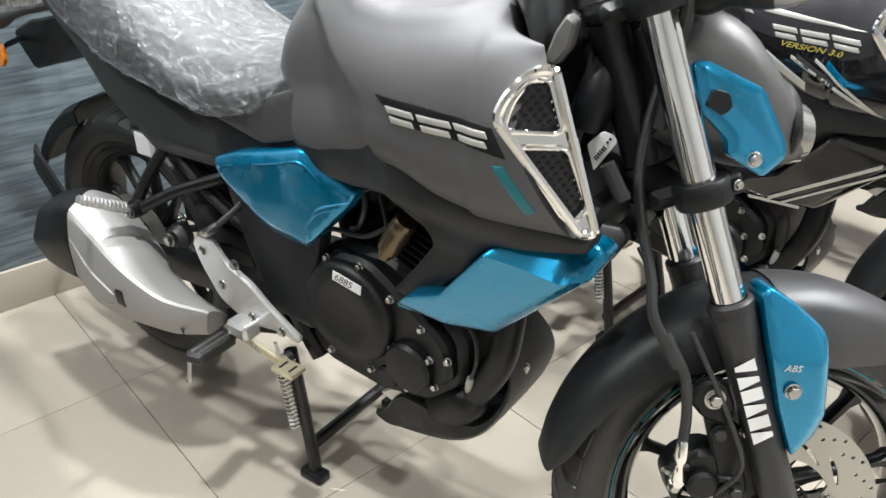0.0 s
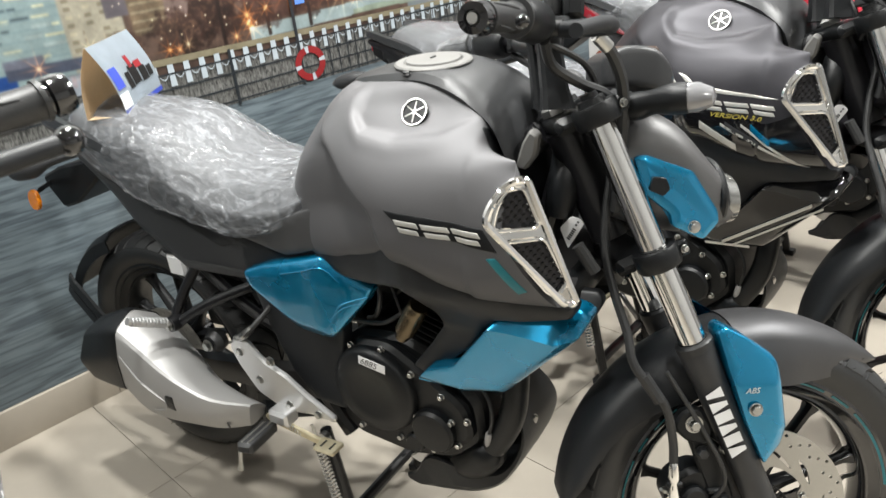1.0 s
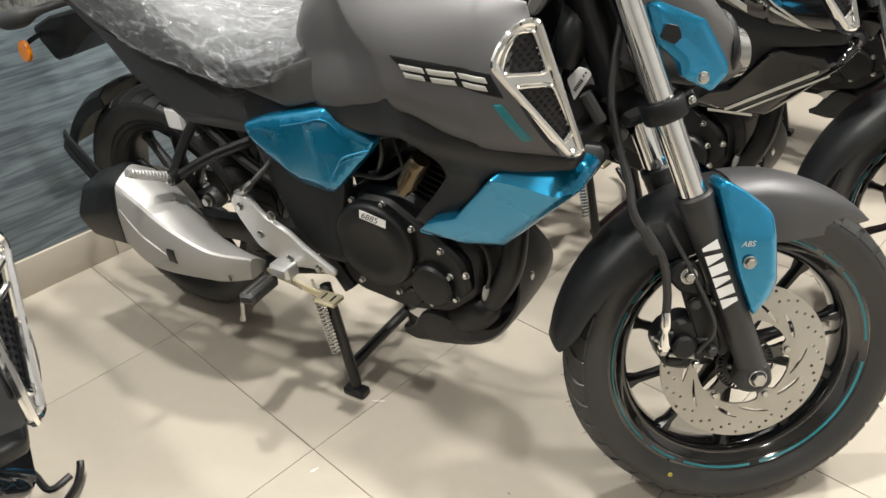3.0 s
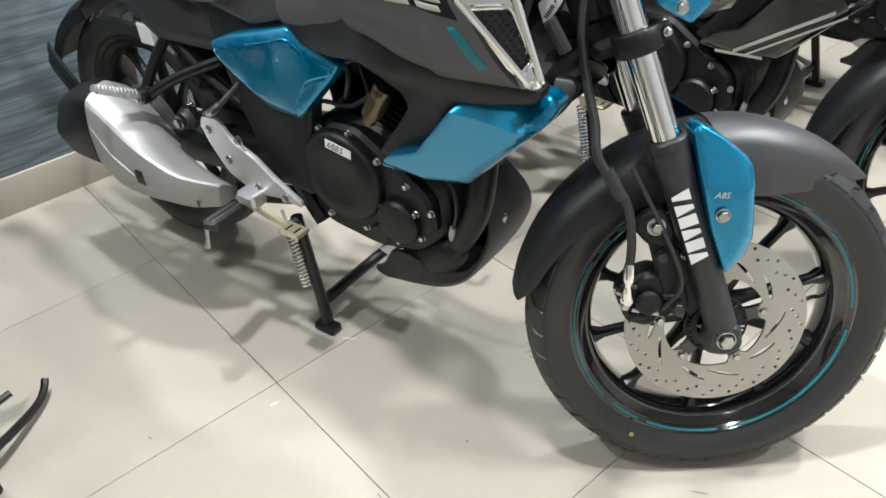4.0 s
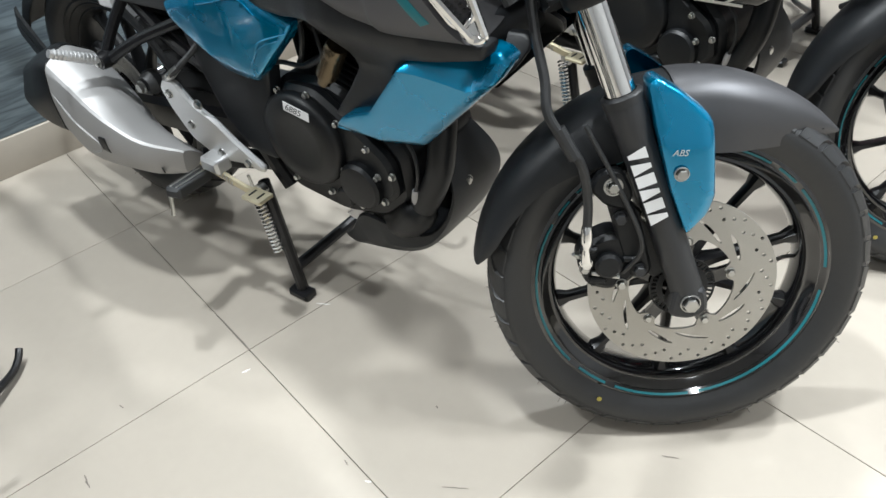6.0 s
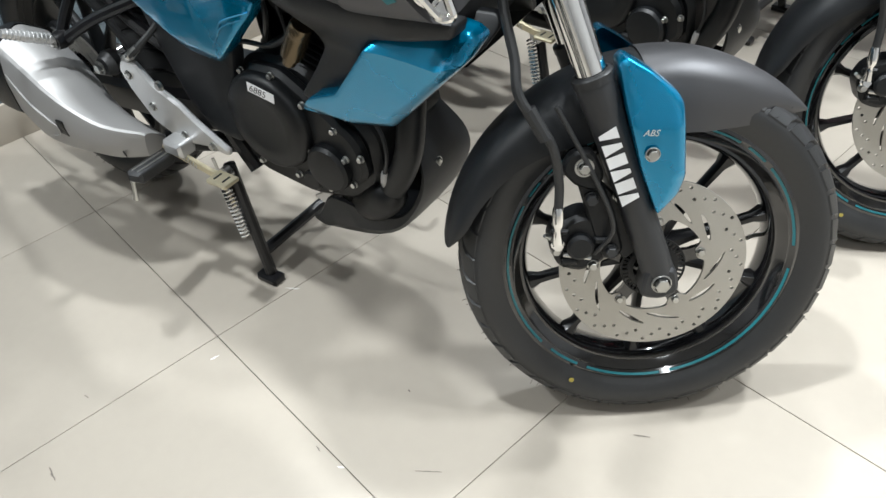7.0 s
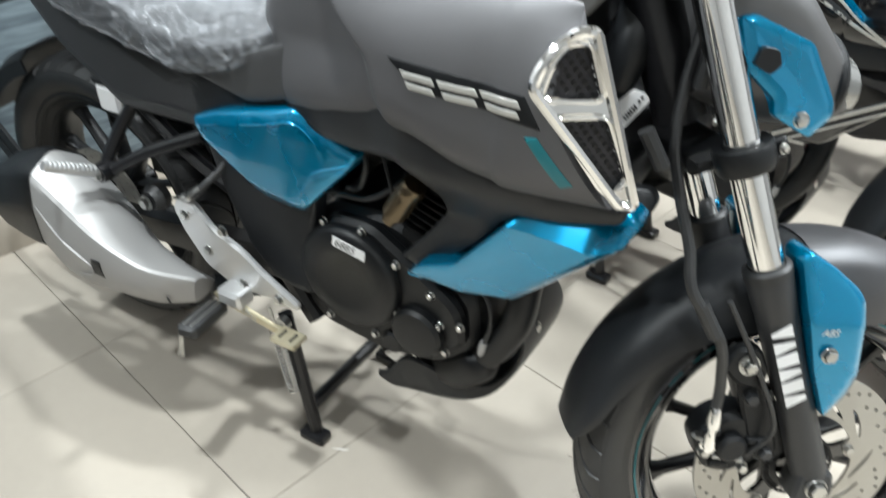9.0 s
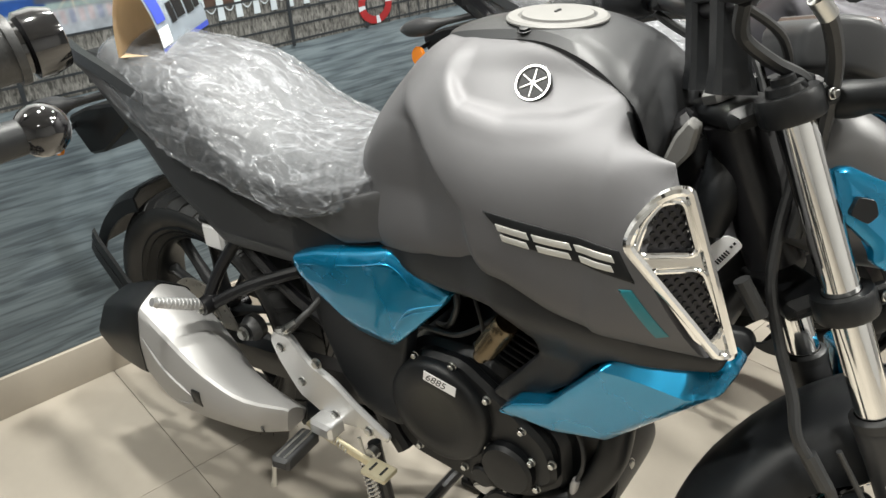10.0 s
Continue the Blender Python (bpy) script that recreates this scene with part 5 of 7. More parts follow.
    for k in range(14):
        f = k / 13
        a = radians(114 + f * 47)
        u = Vector((math.cos(a), 0, math.sin(a)))
        r, w = 0.322 + 0.034 * f, 0.082 + 0.006 * f
        rings.append([REAR_HUB + u * (r + d) + Vector((0, y * w, 0)) for y, d in ((-1.04, -0.045), (-1.0, -0.015), (-0.7, 0.0), (0, 0.006), (0.7, 0.0), (1.0, -0.015), (1.04, -0.045), (0.98, -0.045), (0.95, -0.018), (0.65, -0.005), (0, 0.001), (-0.65, -0.005), (-0.95, -0.018), (-0.98, -0.045))])
    part("tyre_hugger", loft(rings), BLACK_PLASTIC, bike, "black plastic tyre hugger")
    for dz in (0.0, -0.030):
        both("hugger_arm", loft([[Vector((x + 0.5 * dz + sx * 0.008, -y + sy * 0.004, z + dz + sz * 0.012)) for sx, sy, sz in ((-0.6, -1, -1), (1, -1, 0.8), (0.6, 1, 1), (-1, 1, -0.8))] for x, y, z in ((-1.562, 0.10, 0.482), (-1.53, 0.112, 0.472), (-1.41, 0.135, 0.410), (-1.33, 0.13, 0.368))]), BLACK_PLASTIC, bike)
    # rear footrest hanger, peg and reservoir
    part("passenger_peg", tube([(-1.05, -0.20, 0.508), (-1.055, -0.24, 0.53), (-1.06, -0.285, 0.557)], [0.010, 0.010, 0.008], 10, 4), ALLOY, bike, "ribbed cast alloy folding footrest")
    for k in range(11):
        f_ = 0.12 + 0.78 * k / 10
        part("peg_rib", lathe([(0.0085, -0.0018), (0.0118 - 0.002 * f_, -0.0008), (0.0118 - 0.002 * f_, 0.0008), (0.0085, 0.0018)], facing(Vector((-1.05, -0.20, 0.508)).lerp(Vector((-1.06, -0.285, 0.557)), f_), (-0.01, -0.085, 0.049)), 14, closed=True), ALLOY, bike)
    part("peg_hinge", lathe([(0, -0.016), (0.016, -0.016), (0.018, 0), (0.016, 0.014), (0, 0.014)], facing((-1.048, -0.19, 0.505), (0, -1, 0)), 16), FRAME_BLACK, bike)
    bolt((-1.048, -0.206, 0.503), (0, -1, 0), 0.008, 0.006, bike)
    bolt((-0.995, -0.165, 0.445), (0, -1, 0), 0.012, 0.010, bike)
    part("damper_mount", lathe([(0, 0), (0.024, 0), (0.026, 0.015), (0.018, 0.03), (0, 0.03)], facing((-0.995, -0.13, 0.445), (0, -1, 0)), 20), RUBBER, bike)
    part("brake_reservoir", block((-1.075, -0.115, 0.605), (0.055, 0.035, 0.05), None, 0.006), WHITE, bike, "white brake fluid reservoir")
    part("reservoir_cap", block((-1.075, -0.115, 0.637), (0.058, 0.038, 0.016), None, 0.005), BLACK_PLASTIC, bike)

    # -- right and left foot controls
    plate = [(-0.915, 0.470), (-0.895, 0.492), (-0.862, 0.492), (-0.83, 0.455), (-0.77, 0.43), (-0.73, 0.40), (-0.66, 0.36), (-0.665, 0.347), (-0.72, 0.352), (-0.79, 0.34), (-0.86, 0.37), (-0.90, 0.43)]
    both("footrest_plate", prism(plate, -0.176, -0.163, 0.012, 0.004), ALLOY, bike, "cast aluminium footrest plate")
    for s in (-1, 1):
        for x, z in ((-0.885, 0.462), (-0.845, 0.405), (-0.70, 0.36), (-0.775, 0.362)):
            bolt((x, s * 0.176, z), (0, s, 0), 0.008, 0.007, bike, None, "bolt")
        bolt((-0.80, s * 0.176, 0.46), (0, s, 0), 0.009, 0.008, bike)
        peg = new("footrest")
        peg.parent = bike
        part("peg_bracket", block((-0.785, s * 0.19, 0.345), (0.05, 0.04, 0.03), None, 0.006), ALLOY, peg)
        side = 0.0 if s < 0 else -0.03
        at = Matrix.Translation((-0.81, s * (0.245 + side), 0.322)) @ Matrix.Rotation(radians(-12 * s), 4, "Z") @ Matrix.Rotation(radians(8 * s), 4, "X")
        part("rubber", block((0, 0, 0), (0.036, 0.098, 0.023), at, 0.006), RUBBER, peg, "black ribbed rubber")
        bm = bmesh.new()
        for k in range(2):
            block((-0.007 + 0.014 * k, 0, 0.0115), (0.004, 0.085, 0.003), at, 0.001, bm)
        part("rib", bm, STEEL, peg)
        part("feeler", tube([(-0.822, s * (0.285 + side), 0.312), (-0.825, s * (0.288 + side), 0.285), (-0.828, s * (0.29 + side), 0.27)], [0.004, 0.004, 0.0065], 8, 3), STEEL, peg)
        helix((-0.775, s * 0.20, 0.335), (-0.735, s * 0.195, 0.315), 0.006, 0.0015, 7, peg)
    part("brake_pedal", prism([(-0.83, 0.335), (-0.82, 0.345), (-0.70, 0.322), (-0.655, 0.322), (-0.65, 0.31), (-0.70, 0.305), (-0.82, 0.325)], -0.20, -0.192, 0.004, 0.002), GOLD, bike, "yellow passivated steel brake pedal")
    pad = part("pedal_pad", block((-0.66, -0.207, 0.318), (0.05, 0.038, 0.009), Matrix.Identity(4), 0.003), GOLD, bike)
    # black blocks on the solid pad stand for shade in its slots
    for k in (-1, 1):
        part("pad_slot_shade", block((-0.66 + 0.011 * k, -0.207, 0.3225), (0.0045, 0.020, 0.002), Matrix.Identity(4), 0.0008), ENGINE_BLACK, pad)
    part("brake_hose", tube([(-0.89, -0.165, 0.49), (-0.86, -0.175, 0.505), (-0.84, -0.16, 0.525), (-0.82, -0.12, 0.56), (-0.82, -0.09, 0.62)], 0.006, 8, 6), RUBBER, bike)
    part("banjo_fitting", tube([(-0.895, -0.168, 0.488), (-0.865, -0.174, 0.503), (-0.845, -0.165, 0.52)], [0.007, 0.009, 0.007], 8, 3), STEEL, bike)
    part("gear_lever", tube([(-0.66, 0.16, 0.30), (-0.60, 0.17, 0.29), (-0.55, 0.175, 0.285), (-0.55, 0.21, 0.288)], 0.006, 8, 5), FRAME_BLACK, bike)

    # -- centre stand
    cs = new("centre_stand")
    cs.parent = bike
    for s in (-1, 1):
        e = 1.0 if s < 0 else 0.72
        part("stand_leg", tube([(-0.745, s * 0.125, 0.275), (-0.73, s * 0.13 * e, 0.20), (-0.70, s * 0.14 * e, 0.05), (-0.695, s * 0.142 * e, 0.018)], 0.0125, 10, 4), FRAME_BLACK, cs)
        part("stand_foot", block((-0.695, s * 0.145 * e, 0.0095), (0.055, 0.035, 0.019), None, 0.005), FRAME_BLACK, cs)
        part("pivot_bolt", lathe([(0, 0), (0.013, 0), (0.013, 0.014), (0, 0.014)], facing((-0.735, s * 0.135, 0.268), (0, s, 0)), 12), STEEL, cs)
    part("stand_brace", tube([(-0.712, -0.135, 0.062), (-0.712, 0.098, 0.062)], 0.013, 10, 1), FRAME_BLACK, cs)
    part("stand_tang", tube([(-0.705, 0.10, 0.06), (-0.76, 0.17, 0.036), (-0.82, 0.236, 0.021), (-0.850, 0.262, 0.025), (-0.868, 0.274, 0.035)], [0.01, 0.009, 0.008, 0.008, 0.008], 8, 5), FRAME_BLACK, cs)
    helix((-0.748, -0.15, 0.262), (-0.725, -0.152, 0.12), 0.0105, 0.0027, 16, cs, "spring", CHROME)
    part("spring_hook", tube([(-0.755, -0.15, 0.30), (-0.748, -0.15, 0.262)], 0.003, 8, 1), STEEL, cs)

    # -- steered front end
    fe = new("front_end")
    fe.parent = bike
    fw = wheel("front_wheel", HUB, 0.296, 0.105, bike, S, "front wheel", True)
    disc(HUB, -0.056, 0.141, fw, S)
    dot = facing(HUB + Vector((-0.107, -0.0525, -0.22)), (0, -1, 0))
    part("tyre_mark", lathe([(0, 0), (0.0044, 0), (0.004, 0.0012), (0, 0.0012)], dot, 12), YELLOW_INK, fw, "yellow paint dot", S)
    part("mudguard", fender_mesh(0.0, 0.40), paint["guard"], fe, "matte grey front mudguard", S, 40)
    part("mudguard_tail", fender_mesh(0.385, 1.0, 0.0025), GREY_PLASTIC, fe, "matte black rear half of the mudguard", S, 40)
    for s in (-1, 1):
        y = s * 0.092
        leg = part("fork_leg", tube([(fork_x(z), y, z) for z in (0.272, 0.30, 0.45, 0.525, 0.548, 0.575, 0.583)], [0.0215, 0.0235, 0.0240, 0.0250, 0.0265, 0.0275, 0.026], 22, 4), FORK_GREY, fe, "matte dark grey fork lower leg", S)
        part("dust_seal", lathe([(0.024, -0.003), (0.0285, -0.002), (0.0285, 0.009), (0.027, 0.011), (0.022, 0.013)], facing((fork_x(0.582), y, 0.582), AXIS), 24), RUBBER, leg, "", S)
        part("fork_tube", tube([(fork_x(0.572), y, 0.572), (fork_x(0.942), y, 0.942)], 0.0205, 28, 1), CHROME, fe, "chrome fork tube", S)
        part("axle_lug", prism([(0.030, 0.262), (0.036, 0.31), (0.080, 0.31), (0.088, 0.27), (0.062, 0.256)], s * 0.068, s * 0.112, 0.012, 0.005), FORK_GREY, leg, "", S)
        bolt((HUB.x, s * 0.112, HUB.z), (0, s, 0), 0.013, 0.012, leg, S, "axle_bolt")
        bolt((0.019, s * 0.126, 0.492), (0, s, 0), 0.009, 0.008, leg, S)
        gy = lambda x, z: 0.1245 - 0.16 * max(0.0, z - 0.53) - 0.05 * max(0.0, 0.53 - z) - 0.45 * max(0.0, x - float(np.interp(z, [0.40, 0.46, 0.56, 0.62], [0.037, 0.059, 0.044, -0.012])))
        grd = skin([(-0.033, 0.608), (-0.023, 0.617), (0.013, 0.597), (0.048, 0.571), (0.057, 0.556), (0.072, 0.454), (0.066, 0.426), (0.039, 0.397), (0.009, 0.466), (-0.018, 0.549)], gy, 0.045, 0.004, ([(0.040, 0.41), (0.059, 0.46), (0.044, 0.56), (-0.006, 0.608)],), 0.010, 0.007)
        if s > 0:
            t = mirror(grd)
            grd.free()
            grd = t
        gp = part("fork_guard", grd, accent, fe, paint["accent_label"], S)
        part("guard_print", text_mesh("ABS", 0.0120, Matrix.Translation((0.004 if s < 0 else 0.042, s * 0.1255, 0.517)) @ Matrix.Rotation(radians(90), 4, "X") @ (Matrix.Identity(4) if s < 0 else Matrix.Rotation(math.pi, 4, "Y"))), SILVER_PRINT, gp, "silver printed letters", S)
        # printed blocks down the outer face of the leg
        ax0 = Vector((fork_x(0.505) - 0.007, s * 0.1170, 0.505))
        down = -AXIS
        side = Vector((0.925, 0, 0.379))
        pl = S @ Matrix.Translation(ax0) @ Matrix((down, side, Vector((0, s, 0)))).transposed().to_4x4()
        bm = bmesh.new()
        for k, (lo_, hi_) in enumerate(((0.35, 1.0), (1.0, 0.40), (1.0, 1.0), (1.0, 0.40), (1.0, 1.0), (1.0, 0.40))):
            c_ = -0.0115 + 0.0196 * k
            quad = [(c_ - 0.0082 * lo_, -0.0135), (c_ + 0.0082 * lo_, -0.0135), (c_ + 0.0082 * hi_, 0.0125), (c_ - 0.0082 * hi_, 0.0125)]
            rows = [[bm.verts.new(pl @ Vector((px, py, h_))) for px, py in quad] for h_ in (0, 0.0008)]
            bm.faces.new(rows[1])
            for i in range(4):
                bm.faces.new((rows[0][i], rows[0][(i + 1) % 4], rows[1][(i + 1) % 4], rows[1][i]))
        part("leg_lettering", bm, WHITE, leg)
    for z, h, nm in ((0.722, 0.030, "lower_clamp"), (0.932, 0.03, "upper_clamp")):
        c = Matrix.Translation((fork_x(z) , 0, z)) @ Matrix.Rotation(-RAKE, 4, "Y")
        bm = bmesh.new()
        for s in (-1, 1):
            lathe([(0.0215, -h / 2), (0.032, -h / 2), (0.034, -h / 2 + 0.004), (0.034, h / 2 - 0.004), (0.032, h / 2), (0.0215, h / 2)], c @ Matrix.Translation((0, s * 0.092, 0)), 24, bm, True)
            block((0.034, s * 0.098, 0), (0.022, 0.016, h * 0.8), c, 0.004, bm)
        block((-0.028, 0, 0), (0.06, 0.16, h * 0.85), c, 0.01, bm)
        cl_ = part(nm, bm, ENGINE_BLACK, fe, "black cast fork clamp", S)
        for s in (-1, 1):
            bolt(c @ Vector((0.036, s * 0.108, 0)), (0.5, s, 0), 0.0055, 0.006, cl_, S)
            if z > 0.9:
                part("fork_cap", lathe([(0.021, 0), (0.019, 0.008), (0.013, 0.009), (0.012, 0.016), (0, 0.016)], c @ Matrix.Translation((0, s * 0.092, h / 2)), 20), ENGINE_BLACK, cl_, "", S)
        if z > 0.9:
            part("stem_nut", lathe([(0.02, 0), (0.02, 0.01), (0.015, 0.016), (0, 0.016)], c @ Matrix.Translation((-0.037, 0, h / 2)), 6), STEEL, cl_, "", S)
    # brake caliper and its hose
    cal = part("brake_caliper", prism([(-0.108, 0.345), (-0.095, 0.375), (-0.06, 0.392), (-0.035, 0.385), (-0.012, 0.345), (-0.022, 0.315), (-0.055, 0.296), (-0.09, 0.305)], -0.098, -0.045, 0.012, 0.008), ENGINE_BLACK, fe, "black brake caliper", S)
    part("caliper_bracket", prism([(-0.05, 0.42), (-0.035, 0.435), (0.005, 0.40), (0.03, 0.33), (0.01, 0.31), (-0.025, 0.35)], -0.085, -0.072, 0.008, 0.003), ENGINE_BLACK, cal, "", S)
    part("piston_cover", lathe([(0.02, 0), (0.02, 0.008), (0.015, 0.012), (0, 0.012)], facing((-0.062, -0.098, 0.343), (0, -1, 0)), 20), ENGINE_BLACK, cal, "", S)
    for x, z in ((-0.042, 0.425), (-0.012, 0.415), (-0.095, 0.335), (-0.04, 0.31)):
        bolt((x, -0.097 if z < 0.4 else -0.088, z), (0, -1, 0), 0.0075, 0.009, cal, S)
    for k, (x, z) in enumerate(((-0.092, 0.366), (-0.075, 0.318), (-0.03, 0.352))):
        part("caliper_rib", block((x, -0.099, z), (0.026, 0.012, 0.010), None, 0.003), ENGINE_BLACK, cal, "", S)
    part("bleed_nipple", lathe([(0, 0), (0.0055, 0), (0.0055, 0.008), (0.004, 0.010), (0.003, 0.018), (0, 0.018)], facing((-0.10, -0.09, 0.352), (-0.7, -0.5, 0.4)), 10), STEEL, cal, "", S)
    part("pad_pin", tube([(-0.085, -0.101, 0.33), (-0.045, -0.103, 0.325)], 0.004, 8, 1), STEEL, cal, "", S)
    part("hose_fitting", tube([(-0.095, -0.108, 0.352), (-0.097, -0.111, 0.368), (-0.097, -0.112, 0.375), (-0.097, -0.112, 0.384), (-0.098, -0.112, 0.404), (-0.098, -0.112, 0.412)], [0.008, 0.006, 0.0052, 0.0085, 0.0080, 0.0062], 12, 3), CHROME, cal, "bright plated hose end", S)
    part("banjo_bolt", lathe([(0, 0), (0.0105, 0), (0.0105, 0.006), (0.0075, 0.007), (0.0075, 0.014), (0, 0.014)], facing((-0.094, -0.096, 0.346), (0, -1, 0)), 6), CHROME, cal, "", S)
    part("front_brake_hose", tube([(-0.098, -0.112, 0.408), (-0.100, -0.113, 0.45), (-0.115, -0.12, 0.507), (-0.158, -0.119, 0.568), (-0.165, -0.105, 0.615), (-0.178, -0.085, 0.67), (-0.185, -0.06, 0.73), (-0.18, -0.05, 0.79), (-0.17, -0.045, 0.86), (-0.18, -0.04, 0.92)], 0.0068, 10, 7), RUBBER, fe, "black brake hose", S)
    for k, q in enumerate(((-0.134, -0.12, 0.533), (-0.222, -0.10, 0.728))):
        part("hose_sleeve", tube([Vector(q) + Vector((0.012, -0.001, -0.02)), Vector(q) + Vector((-0.012, 0.001, 0.02))], 0.0095, 10, 1), RUBBER, fe, "", S)
    part("speed_sensor_wire", tube([(-0.04, -0.10, 0.33), (-0.02, -0.115, 0.38), (-0.055, -0.115, 0.46), (-0.11, -0.115, 0.555)], 0.0035, 8, 6), RUBBER, fe, "", S)
    part("mudguard_stay", prism([(-0.098, 0.462), (-0.085, 0.488), (-0.055, 0.492), (-0.036, 0.455), (-0.045, 0.43), (-0.075, 0.438)], -0.108, -0.088, 0.01, 0.004), BLACK_PLASTIC, fe, "", S)
    part("stay_washer", lathe([(0, 0), (0.0135, 0), (0.0135, 0.002), (0, 0.002)], facing((-0.066, -0.108, 0.467), (0, -1, 0)), 20), STEEL, fe, "", S)
    bolt((-0.066, -0.110, 0.467), (0, -1, 0), 0.009, 0.009, fe, S)
    part("caliper_arm", prism([(-0.072, 0.44), (-0.040, 0.448), (-0.018, 0.40), (0.002, 0.335), (-0.008, 0.318), (-0.030, 0.322), (-0.048, 0.37)], -0.100, -0.086, 0.008, 0.004), ENGINE_BLACK, fe, "black cast caliper arm", S)
    for x, z in ((-0.051, 0.418), (-0.017, 0.336)):
        part("arm_nut", lathe([(0.011, 0), (0.011, 0.003), (0.0085, 0.004)], facing((x, -0.100, z), (0, -1, 0)), 16), ENGINE_BLACK, fe, "", S)
        part("arm_nut", lathe([(0.0085, 0.002), (0.0085, 0.011), (0.007, 0.0125), (0, 0.0125)], facing((x, -0.100, z), (0, -1, 0)), 6), FORK_GREY, fe, "", S)

    # -- headlamp, instruments, indicators
    head = new("headlamp")
    head.parent = fe
    hs = [(-0.17, 0.075, 0.775, 0.915), (-0.13, 0.09, 0.76, 0.935), (-0.08, 0.092, 0.748, 0.915), (-0.04, 0.084, 0.745, 0.872), (-0.005, 0.068, 0.752, 0.83), (0.012, 0.055, 0.762, 0.805)]
    rings = []
    for x, w, z0, z1 in hs:
        zc = (z0 + z1) / 2
        rings.append([Vector((x, -w * c, zc + (z1 - z0) / 2 * s_)) for c, s_ in ((math.copysign(abs(math.cos(a)) ** 0.6, math.cos(a)), math.copysign(abs(math.sin(a)) ** 0.6, math.sin(a))) for a in (2 * math.pi * k / 28 for k in range(28)))])
    part("shell", loft([list(r) for r in zip(*[catmull(c, 3) for c in zip(*rings)])]), paint["shell"], head, "matte grey headlamp shell", S)
    hp = panel([(-0.150, 0.868), (-0.135, 0.872), (-0.067, 0.845), (-0.028, 0.785), (-0.026, 0.768), (-0.05, 0.744), (-0.098, 0.768), (-0.10, 0.785), (-0.135, 0.815)], lambda x, z: float(np.interp(x, [-0.15, -0.09, -0.03], [0.092, 0.102, 0.092])), 0.012, 0.003, 0.002, 0.01, 0.006)
    sides = both("headlamp_side", hp, accent, head, paint["accent_label"], S)
    for s in (-1, 1):
        sd = sides[0] if s < 0 else sides[1]
        part("side_recess", prism([(-0.132, 0.822), (-0.126, 0.841), (-0.108, 0.838), (-0.102, 0.822), (-0.112, 0.812)], s * 0.095, s * 0.1055, 0.004, 0.0005), ENGINE_BLACK, sd, "", S)
        bolt((-0.066, s * 0.0995, 0.765), (0, s, 0), 0.008, 0.006, sd, S)
    part("lens", loft([[Vector((x, -w * c, zc + h * s_)) for c, s_ in ((math.cos(a), math.sin(a)) for a in (2 * math.pi * k / 24 for k in range(24)))] for x, w, zc, h in ((0.0, 0.066, 0.792, 0.044), (0.018, 0.06, 0.79, 0.038), (0.028, 0.035, 0.787, 0.022))]), LENS, head, "clear headlamp lens", S)
    part("lens_bezel", tube([Vector((-0.012, -0.072 * math.cos(a), 0.798 + 0.05 * math.sin(a))) for a in (math.pi * k / 8 for k in range(-8, 9))], 0.007, 8, 2), BLACK_PLASTIC, head, "", S)
    rings = []
    for x, z, w, h in ((-0.185, 0.985, 0.05, 0.016), (-0.178, 0.99, 0.062, 0.024), (-0.15, 0.995, 0.068, 0.029), (-0.11, 0.988, 0.068, 0.031), (-0.088, 0.97, 0.06, 0.028), (-0.08, 0.963, 0.05, 0.02)):
        rings.append([Vector((x, w * math.copysign(abs(math.cos(a)) ** 0.22, math.cos(a)), z + h * math.copysign(abs(math.sin(a)) ** 0.22, math.sin(a)))) for a in (2 * math.pi * (k + 0.5) / 32 for k in range(32))])
    pod = part("instrument_pod", loft([list(r) for r in zip(*[catmull(c, 3) for c in zip(*rings)])]), FORK_GREY, fe, "dark grey instrument pod", S, 40)
    # brown reflection painted as the screen's colour
    part("pod_screen", prism([(-0.172, 1.012), (-0.165, 1.024), (-0.105, 1.021), (-0.098, 1.010)], -0.056, 0.056, 0.003, 0.003), SCREEN_REFLECT, pod, "instrument screen coloured with a brown reflection", S)
    for s in (-1, 1):
        ind = part("front_indicator", tube([(-0.165, s * 0.070, 0.937), (-0.145, s * 0.088, 0.939), (-0.128, s * 0.110, 0.944), (-0.108, s * 0.135, 0.947), (-0.092, s * 0.145, 0.948)], [0.016, 0.020, 0.017, 0.0215, 0.0212], 18, 4), BLACK_PLASTIC, fe, "black indicator body", S)
        ib = ind
        part("indicator_lens", lathe([(0.0205, 0.014), (0.02, 0.03), (0.012, 0.048), (0, 0.052)], facing((-0.105, s * 0.135, 0.948), (0.85, s * 0.5, 0)), 20), SMOKE, ib, "clear indicator lens", S)

    # -- handlebar
    hb = new("handlebar")
    hb.parent = fe
    H = Matrix.Translation((0, 0, bar_up)) @ S
    bar = [(-0.385, -0.350, 1.043), (-0.330, -0.235, 1.052), (-0.290, -0.165, 1.05), (-0.262, -0.10, 1.034), (-0.258, 0, 1.030), (-0.262, 0.10, 1.034), (-0.290, 0.165, 1.05), (-0.330, 0.235, 1.052), (-0.385, 0.350, 1.043)]
    part("bar", tube(bar, 0.011, 14, 6), FRAME_BLACK, hb, "black handlebar tube", H)
    part("bar_clamp", block((-0.258, 0, 1.045), (0.036, 0.14, 0.018), None, 0.005), ENGINE_BLACK, hb, "", H)
